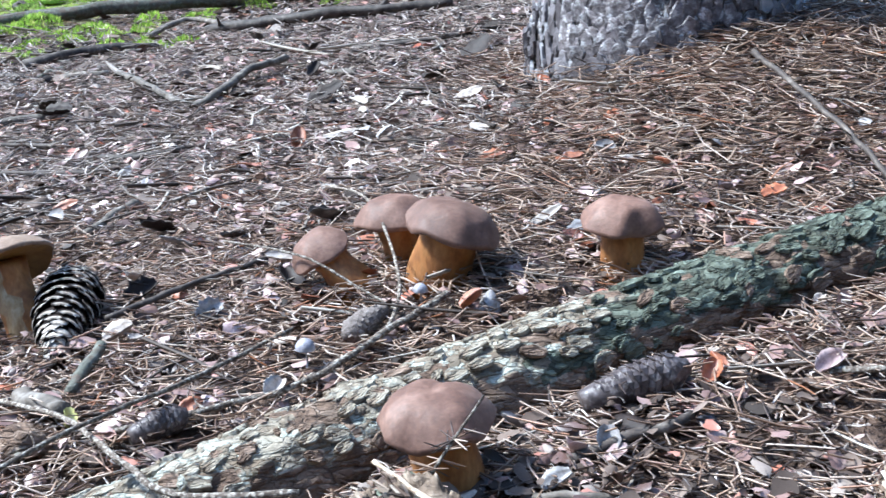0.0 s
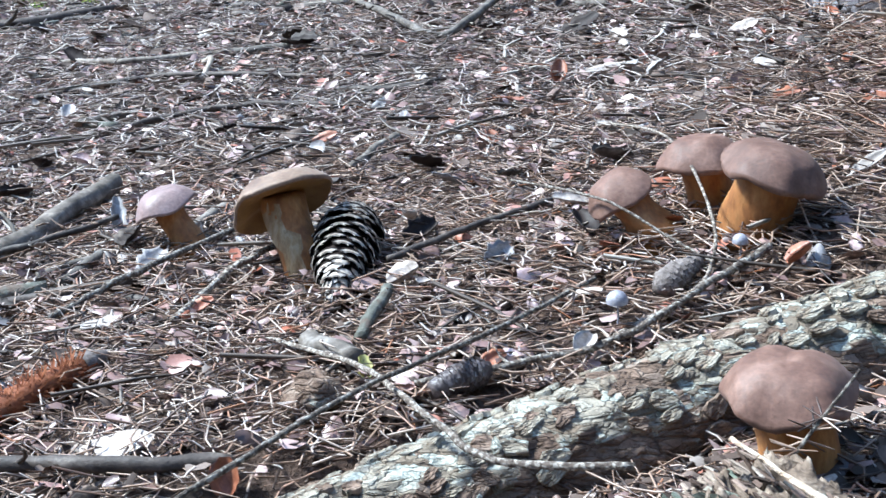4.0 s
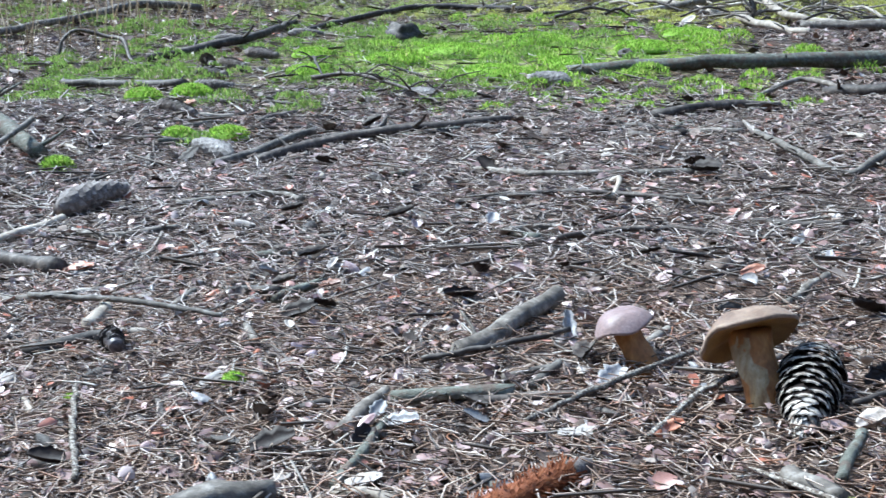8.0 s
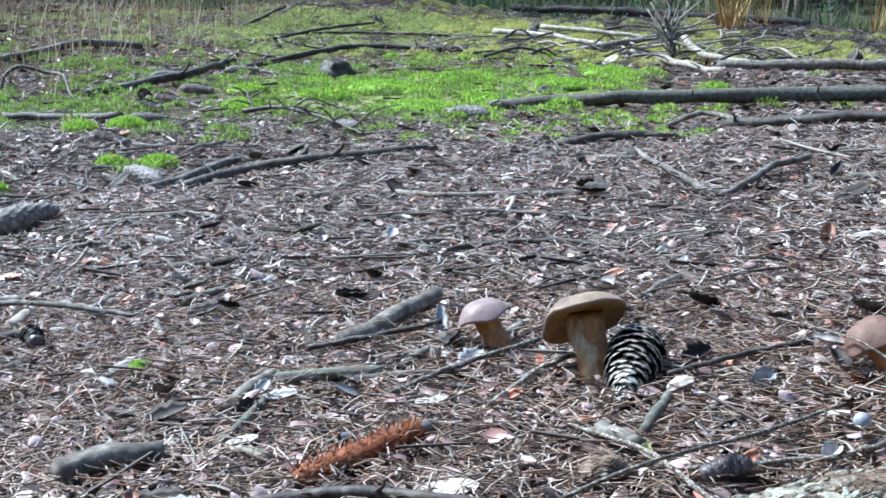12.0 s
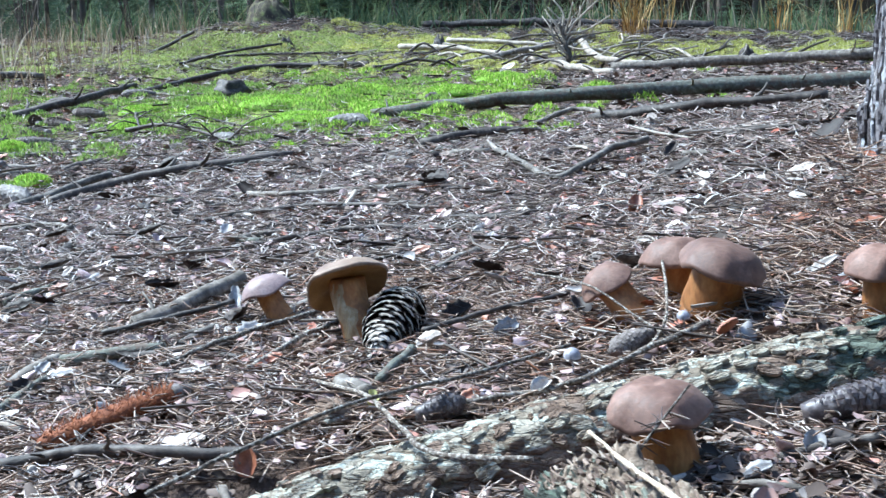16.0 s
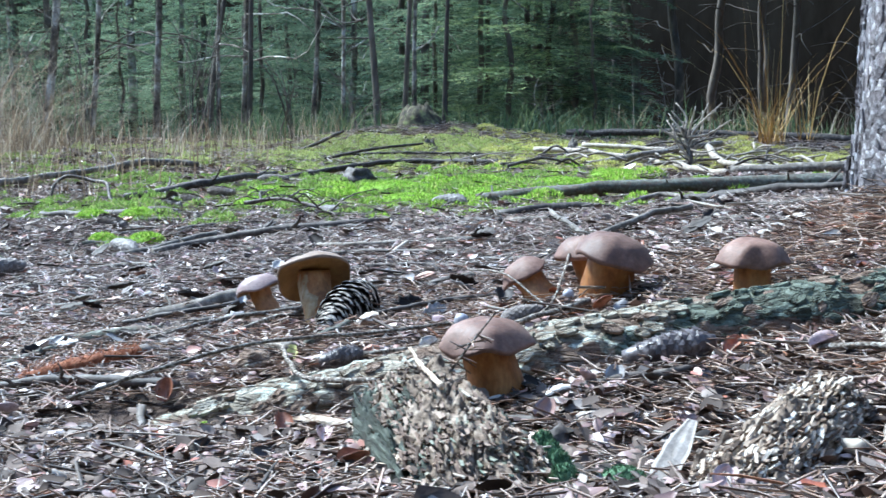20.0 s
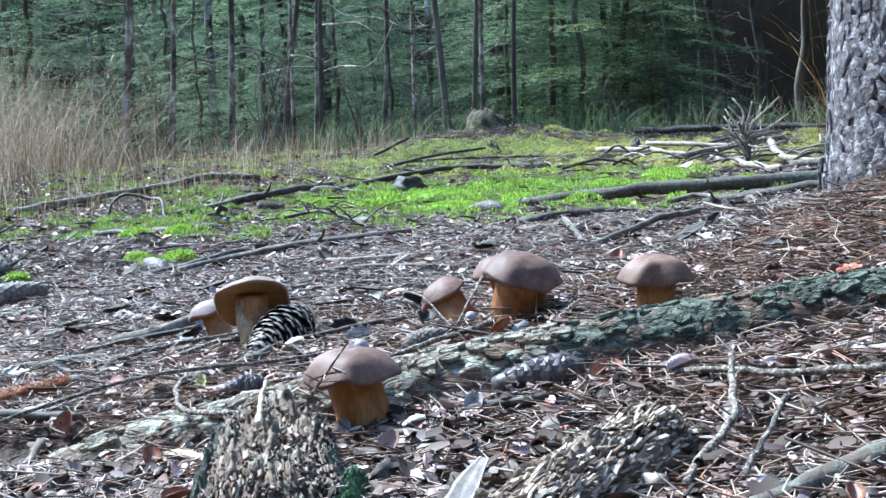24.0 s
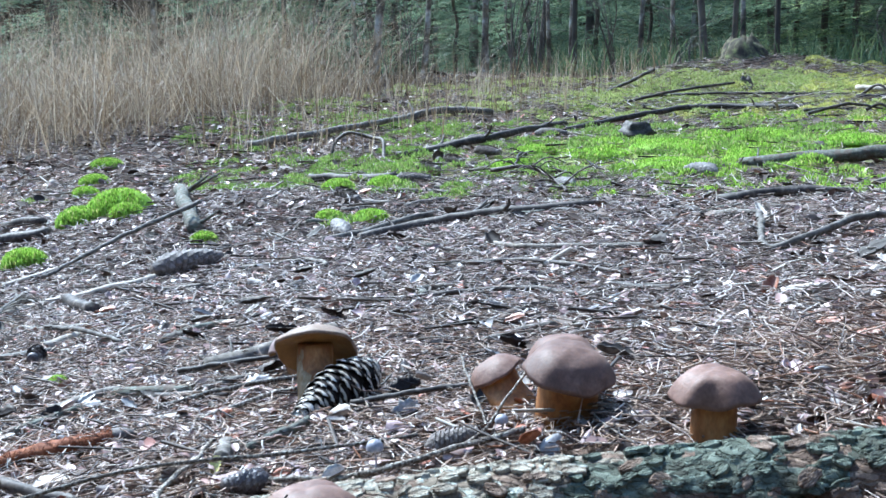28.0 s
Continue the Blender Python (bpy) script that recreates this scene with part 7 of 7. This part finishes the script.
for i, (x, y, r, h) in enumerate([(-2.155, 2.1, 0.055, 0.045), (-2.085, 2.245, 0.06, 0.045), (-2.56, 1.43, 0.07, 0.06), (-2.5, 1.53, 0.1, 0.085), (-2.4, 1.47, 0.05, 0.045), (-2.3, 1.05, 0.06, 0.05), (-1.93, 1.33, 0.035, 0.03),
                                  (-1.93, 2.75, 0.07, 0.05), (-1.4, 3.5, 0.09, 0.06), (-1.6, 3.2, 0.1, 0.06), (-1.0, 3.35, 0.08, 0.05), (-1.15, 2.95, 0.08, 0.05), (-1.75, 3.0, 0.08, 0.05), (-1.35, 2.75, 0.09, 0.05), (-0.9, 3.75, 0.09, 0.06),
                                  (-1.75, 1.78, 0.05, 0.03), (-1.85, 1.72, 0.04, 0.03), (-2.05, 3.05, 0.06, 0.05),
                                  (-0.95, 0.148, 0.013, 0.012), (0.083, -0.5, 0.01, 0.024), (0.098, -0.53, 0.009, 0.022), (0.112, -0.56, 0.01, 0.02), (0.128, -0.6, 0.01, 0.016), (0.157, -0.565, 0.015, 0.01), (-1.125, 0.1, 0.008, 0.007), (-0.292, -0.335, 0.012, 0.012), (-3.6, 2.3, 0.06, 0.04), (-3.9, 2.6, 0.07, 0.04), (-3.4, 2.1, 0.05, 0.035)]):
    cushion(x, y, r * (1.25 if y > 2.6 else 1), h * (0.5 if y > 2.6 else 0.85), i * 3.1, label="small dull green moss tuft by rotten wood" if y < -0.4 else "rounded bright green moss cushion", key="moss_dull" if y < -0.4 else "moss")


# ---- grass ----
def grass_blades(cx, cy, cz, h, w, lean, yaw):
    n = len(cx)
    d = np.stack([np.cos(yaw), np.sin(yaw), np.zeros(n)], -1)
    a = yaw + rng.normal(1.57, 0.5, n)
    s = np.stack([np.cos(a), np.sin(a), np.zeros(n)], -1)
    c = np.stack([cx, cy, cz], -1)
    rows = []
    for t in (0.0, 0.35, 0.7, 1.0):
        p = c + d * (lean * (0.45 * t + 0.55 * t ** 2.2))[:, None]
        p[:, 2] += h * (t - 0.22 * (lean / h) * t ** 3)
        ww = w * (1 - t * 0.85)
        rows += [p - s * ww[:, None], p + s * ww[:, None]]
    V = np.stack(rows, 1)
    quad = np.array([(2 * i, 2 * i + 1, 2 * i + 3, 2 * i + 2) for i in range(3)])
    F = (np.arange(n)[:, None, None] * 8 + quad[None]).reshape(-1, 4)
    return V.reshape(-1, 3), F


def grass_patch(name, label, centres, per, spread, hh, mat, width=0.0022, kind="stuff", lean=0.35):
    xs, ys = [], []
    for x, y in centres:
        xs.append(rng.normal(x, spread, per))
        ys.append(rng.normal(y, spread, per))
    x, y = np.concatenate(xs), np.concatenate(ys)
    n = len(x)
    h = rng.uniform(hh[0], hh[1], n) * rng.uniform(0.6, 1.0, n)
    V, F = grass_blades(x, y, gz(x, y) - 0.01, h, rng.uniform(0.6, 1.3, n) * width, h * np.abs(rng.normal(0, lean, n)), rng.uniform(0, 6.283, n))
    return thing(name, label, "grass", mesh_np(name, V, F, mat), kind=kind)


tuss = []
for k in range(58):
    u = rnd.random()
    x, y = -4.3 - 2.6 * rnd.random() ** 0.8 + 0.1 * u, 2.6 + 3.0 * u
    tuss.append((x - 0.25 * u, y))
grass_patch("dry_grass", "tall dry straw-coloured grass at the clearing's edge", tuss, 150, 0.26, (0.12, 1.15), M["grass"], 0.0016, lean=1.5)
grass_patch("dry_grass", "short dry grass thinning out into moss", [(rnd.uniform(-4.9, -2.9), rnd.uniform(2.9, 6.3)) for _ in range(70)], 26, 0.17, (0.06, 0.32), M["grass"], 0.0026)
grass_patch("undergrowth", "low dark green undergrowth under the forest edge", [(rnd.uniform(-4.6, 3.0), rnd.uniform(6.6, 9.6)) for _ in range(200)], 60, 0.2, (0.08, 0.34), M["undergrowth"], 0.006, lean=0.9)
grass_patch("dry_grass", "sparse grass under the forest edge", [(rnd.uniform(-2.2, 1.8), rnd.uniform(6.3, 7.4)) for _ in range(26)], 10, 0.14, (0.12, 0.42), M["grass"], 0.003, lean=0.5)
for x, y, n_, hi in ((-0.6, 5.95, 30, 1.35), (-0.45, 6.2, 14, 1.0), (0.12, 6.5, 20, 0.7), (0.5, 6.3, 34, 0.75), (1.1, 6.5, 34, 0.8), (-0.62, 5.93, 40, 0.36)):
    grass_patch("grass_tussock", "golden dry grass tussock catching the sun", [(x, y)], n_, 0.045, (0.25, hi), M["grass_gold"], 0.003, kind="", lean=0.6)



# ---- forest behind ----
def spruce_crown(h, seed, branches, reach, gap=0.02, big=1.0):
    """Drooping boughs with hanging twigs, each clad in fine needle tufts."""
    r2 = np.random.default_rng(seed)
    tri = []
    for b in range(branches):
        t = (b + r2.random()) / branches
        z = h * (0.04 + 0.94 * t)
        L = reach * (1 - t) ** 0.7 * r2.uniform(0.45, 1.2) + 0.1
        a = r2.uniform(0, 6.283)
        d = np.array([math.cos(a), math.sin(a), 0.0])
        s = np.array([-math.sin(a), math.cos(a), 0.0])
        droop, rise = r2.uniform(0.15, 0.45), r2.uniform(-0.05, 0.25)
        for u in np.linspace(0.15, 1.0, max(5, int(L / 0.055))):
            p = d * (L * u) + np.array([0, 0, z + rise * L * u - droop * L * u ** 2])
            tw = (L * 0.4 * (1.08 - u) + 0.05) * r2.uniform(0.6, 1.2)
            for sg in (-1, 1):
                v = s * sg * tw + d * tw * r2.uniform(0.3, 0.9) + np.array([0, 0, -tw * r2.uniform(0.0, 0.3)])
                vn = v / np.linalg.norm(v)
                m = max(4, int(tw / gap))
                f = np.repeat((np.arange(m) + r2.random(m)) / m, 2)
                c = p + v * f[:, None]
                side = np.cross(vn, [0, 0, 1.0]) * np.tile([1.0, -1.0], m)[:, None]
                way = vn * 0.75 + side * 0.75 + r2.normal(0, 0.16, (2 * m, 3))
                w = np.cross(way, [0, 0, 1.0]) + r2.normal(0, 0.25, (2 * m, 3))
                w /= np.linalg.norm(w, axis=1)[:, None] + 1e-6
                ln, wd = r2.uniform(0.025, 0.05, (2 * m, 1)) * big, r2.uniform(0.0038, 0.0075, (2 * m, 1)) * big
                tri.append(np.stack([c - w * wd, c + w * wd, c + way * ln], 1).reshape(-1, 3))
    V = np.concatenate(tri)
    return V, np.arange(len(V)).reshape(-1, 3)


CROWNS = [mesh_np("crown", *spruce_crown(3.2, 3, 62, 0.95), M["spruce"]), mesh_np("crown", *spruce_crown(2.4, 8, 52, 0.85), M["spruce"]), mesh_np("crown", *spruce_crown(5.5, 5, 84, 1.5, 0.042, 1.6), M["spruce"])]


def bare_trunk_mesh(h, r, lean, seed, mat):
    path = smooth_path([Vector((0, 0, -0.1)), Vector((lean * 0.2, 0.02, h * 0.3)), Vector((lean * 0.55, -0.05, h * 0.65)), Vector((lean, 0, h))], 34)
    for i, p in enumerate(path):
        p += Vector((noise.noise(Vector((i * 0.22, seed, 1))), noise.noise(Vector((i * 0.22, seed, 5))), 0)) * min(1, i / 5) * r * 1.5
    return mesh_py("trunk", *tube(path, lambda t: r * (1 - 0.55 * t) + r * 0.5 * math.exp(-t * 26), 10, 0.1, seed), mat)


SP_TRUNK = [bare_trunk_mesh(3.2, 0.035, 0.05, 1, M["far_bark"]), bare_trunk_mesh(2.4, 0.028, 0.03, 2, M["far_bark"]), bare_trunk_mesh(5.5, 0.045, 0.06, 3, M["far_bark"])]


SUNLIT_CROWN = mesh_np("crown", *spruce_crown(2.4, 21, 44, 0.9), M["spruce_sunlit"])


def spruce(x, y, kind_, s, label, young=False):
    z = ground_at(x, y)
    ob = thing("spruce_tree", label, "tree", m=pose(x, y, z - 0.02, 0, 0, rnd.uniform(0, 360)) @ Matrix.Scale(s, 4), group="spruces at the forest edge")
    part("trunk", SP_TRUNK[kind_], ob, "thin brown trunk")
    part("crown", SUNLIT_CROWN if young else CROWNS[kind_], ob, "yellow-green boughs with sunlight put into their colour" if young else "drooping blue-green boughs")


for x, y, kd, s in ((-4.1, 7.6, 1, 0.6), (-3.4, 8.2, 1, 0.8), (-4.9, 8.2, 1, 0.75), (-3.9, 9.3, 0, 1.15), (-2.75, 9.0, 0, 0.9), (-5.6, 7.3, 1, 0.55), (-6.3, 7.9, 1, 0.8), (-5.7, 9.4, 0, 1.2), (-3.3, 10.2, 2, 0.75), (-4.7, 10.7, 2, 0.85), (-7.3, 8.7, 0, 1.1), (-6.9, 10.6, 2, 0.8),
                    (-3.3, 11.4, 2, 0.8), (-8.4, 9.6, 2, 0.8), (-6.0, 5.9, 1, 0.8), (-6.6, 6.4, 1, 1.0), (-7.4, 6.9, 0, 0.9), (-8.3, 7.6, 0, 1.0), (-7.7, 5.2, 0, 0.9), (-8.8, 6.0, 2, 0.7), (-9.8, 7.2, 2, 0.8), (-10.0, 9.4, 2, 0.9), (-0.15, 7.1, 1, 0.2), (-8.2, 11.8, 2, 1.0), (-5.4, 12.6, 2, 1.0), (-9.0, 4.2, 2, 0.75)):
    spruce(x, y, kd, s, "young blue-green spruce at the forest edge")
for x, y, kd, sc in ((-3.05, 8.2, 1, 0.95), (-2.5, 8.9, 0, 0.8), (-2.75, 9.7, 0, 0.95), (-3.3, 10.6, 2, 0.75), (0.6, 15.5, 2, 0.7), (3.6, 14.6, 2, 0.8)):
    spruce(x, y, kd, sc, "dark green spruce under the closed stand" if y > 10 else "green spruce with drooping boughs")
# two small spruces whose sunlit look comes from their lighter foliage colour
spruce(-2.75, 8.0, 1, 0.9, "small spruce coloured yellow-green as if sunlit", True)
spruce(-2.2, 8.3, 1, 0.6, "small spruce coloured yellow-green as if sunlit", True)
for k in range(5):
    spruce(rnd.uniform(1.5, 6.5), rnd.uniform(16, 20), 2, rnd.uniform(0.5, 0.8), "dark spruce deep in the forest")
for k in range(28):
    y = rnd.uniform(12.5, 21)
    x = rnd.uniform(-16, -4.2 - 0.3 * (y - 12))
    spruce(x, y, 2, rnd.uniform(0.6, 0.85), "dark spruce deep in the forest")


def forest_trunk(x, y, r, lean, mat, label, h=7.0, leaves=260, size=0.45):
    z = ground_at(x, y)
    ob = thing("forest_tree", label, "tree", m=pose(x, y, z, 0, 0, 0), group="bare trunks of the forest")
    part("trunk", bare_trunk_mesh(h, r * 0.8, lean, x * 3 + y, mat), ob)
    tw = []
    for k in range(9):
        zz = rnd.uniform(0.5, 3.2)
        a = rnd.uniform(0, 6.28)
        p = Vector((lean * zz / h * 0.9, 0, zz))
        d = Vector((math.cos(a), math.sin(a), rnd.uniform(-0.2, 0.5)))
        L = rnd.uniform(0.3, 1.0)
        q = smooth_path([p, p + d * L * 0.35 + Vector((0, 0, rnd.uniform(-0.06, 0.06))), p + d * L * 0.7 + Vector((rnd.uniform(-0.1, 0.1), 0, rnd.uniform(-0.08, 0.12))), p + d * L + Vector((0, 0, rnd.uniform(-0.2, 0.25)))], 7)
        part("dead_branch", mesh_py("dead_branch", *tube(q, lambda t: 0.0075 * (1 - 0.7 * t), 5, 0.1, k), mat), ob)
    cv = []
    for k in range(leaves):
        c = Vector((lean, 0, h)) + Vector((rnd.gauss(0, 0.75), rnd.gauss(0, 0.75), rnd.gauss(0, 0.7)))
        e1 = Vector((rnd.gauss(0, 1), rnd.gauss(0, 1), rnd.gauss(0, 1))).normalized() * 0.36 * size
        e2 = Vector((rnd.gauss(0, 1), rnd.gauss(0, 1), rnd.gauss(0, 1))).normalized() * 0.2 * size
        cv.append(([c - e1, c + e2, c + e1], [(0, 1, 2)]))
    part("crown", mesh_py("crown", *joined(cv), M["spruce"], smooth=False), ob)


for x, y, r, lean, mk in ((-3.2, 6.7, 0.04, -0.7, "far_bark"), (-2.98, 6.75, 0.036, 0.0, "birch_bark"), (-3.12, 6.9, 0.028, 0.3, "far_bark"), (-4.2, 6.75, 0.04, 0.3, "far_bark"), (-5.05, 7.6, 0.055, 0.8, "far_bark"), (-5.0, 6.85, 0.045, 0.1, "birch_bark"), (-6.3, 8.5, 0.06, 0.1, "birch_bark"),
                          (-7.2, 9.1, 0.06, 0.2, "birch_bark"), (-5.3, 5.95, 0.05, 1.0, "birch_bark"), (-7.0, 10.4, 0.06, 0.0, "birch_bark"), (-2.67, 12.1, 0.1, -0.9, "far_bark"), (-3.6, 9.9, 0.05, 0.0, "far_bark"), (-3.5, 11.0, 0.05, 0.1, "far_bark"), (-3.95, 9.8, 0.04, 0.1, "far_bark"),
                          (-3.75, 15.0, 0.1, 0.0, "far_bark"), (-8.4, 10.4, 0.07, 0.1, "birch_bark"), (-9.3, 8.8, 0.06, 0.3, "birch_bark"), (-1.4, 13.5, 0.09, 0.1, "far_bark"), (-0.5, 15.5, 0.1, 0.0, "far_bark"), (-4.6, 9.2, 0.05, 0.2, "birch_bark"), (-6.0, 9.9, 0.05, 0.1, "birch_bark"), (0.8, 11, 0.1, 0.0, "far_bark"), (1.9, 9.5, 0.1, 0.1, "far_bark"), (3.5, 12, 0.11, 0.0, "far_bark"), (-10.5, 11, 0.08, 0.1, "birch_bark"), (-7.9, 6.3, 0.04, 0.4, "birch_bark"), (-4.45, 7.1, 0.03, 0.1, "birch_bark"), (-4.75, 7.3, 0.026, -0.2, "birch_bark"), (-3.85, 7.0, 0.032, 0.25, "birch_bark"), (-3.7, 7.2, 0.026, 0.05, "birch_bark"), (-5.6, 6.9, 0.034, 0.5, "birch_bark"), (-6.5, 7.2, 0.034, -0.2, "birch_bark"), (-2.85, 6.95, 0.03, 0.2, "far_bark")):
    forest_trunk(x, y, r * (0.5 + 0.3 * rnd.random()), lean * 1.7 + rnd.uniform(-0.3, 0.3), M[mk], "slender mottled pale trunk with dead twigs" if mk == "birch_bark" else "dark bare trunk with dead lower twigs", leaves=50 if mk == "birch_bark" else 150)

# the dense dark stand: tall trunks; their thick unseen crowns are added to shade it
for k in range(19):
    x, y = rnd.uniform(-3.4, 6.0), rnd.uniform(9.6, 19)
    if x < -1.6 and y < 11.5:
        continue
    forest_trunk(x, y, rnd.uniform(0.03, 0.075), rnd.uniform(-0.4, 0.4), M["far_bark"], "dark trunk in the dense stand", 5.4, 3400, 0.5)

# spruces added round the clearing, outside the path's view, to block light from the sides
for x, y, s in ((-11.5, 0.6, 1.3), (-12.0, -2.5, 1.3), (-2.5, -8.5, 1.4), (1.0, -7.5, 1.4), (4.0, -7.0, 1.4), (7.0, -3.0, 1.4), (7.0, 0.5, 1.4), (7.5, 4.0, 1.4), (-6.5, -8.0, 1.4)):
    spruce(x, y, 2, s, "unseen tall spruce added to block side light")


# distant forest all round: a plain wall with the forest's shade in its colour
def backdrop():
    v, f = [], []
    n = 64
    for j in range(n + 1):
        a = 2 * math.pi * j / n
        # the unseen 15 m stretch is added height that blocks low sky light
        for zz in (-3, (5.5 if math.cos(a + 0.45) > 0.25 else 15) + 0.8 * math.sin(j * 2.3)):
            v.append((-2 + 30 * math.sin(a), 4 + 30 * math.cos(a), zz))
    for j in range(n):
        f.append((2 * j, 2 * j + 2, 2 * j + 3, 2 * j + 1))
    m = surface("distant_forest_shade", [(0.3, (0.036, 0.024, 0.014)), (0.52, (0.056, 0.041, 0.025)), (0.75, (0.09, 0.068, 0.042))], 0.7, 1.0, 0.0, spec=0.0, stretch=(1, 1, 0.3))
    thing("backdrop", "backdrop wall coloured dark for the shade of distant forest", "forest", mesh_py("backdrop", v, f, m), kind="structure")


backdrop()
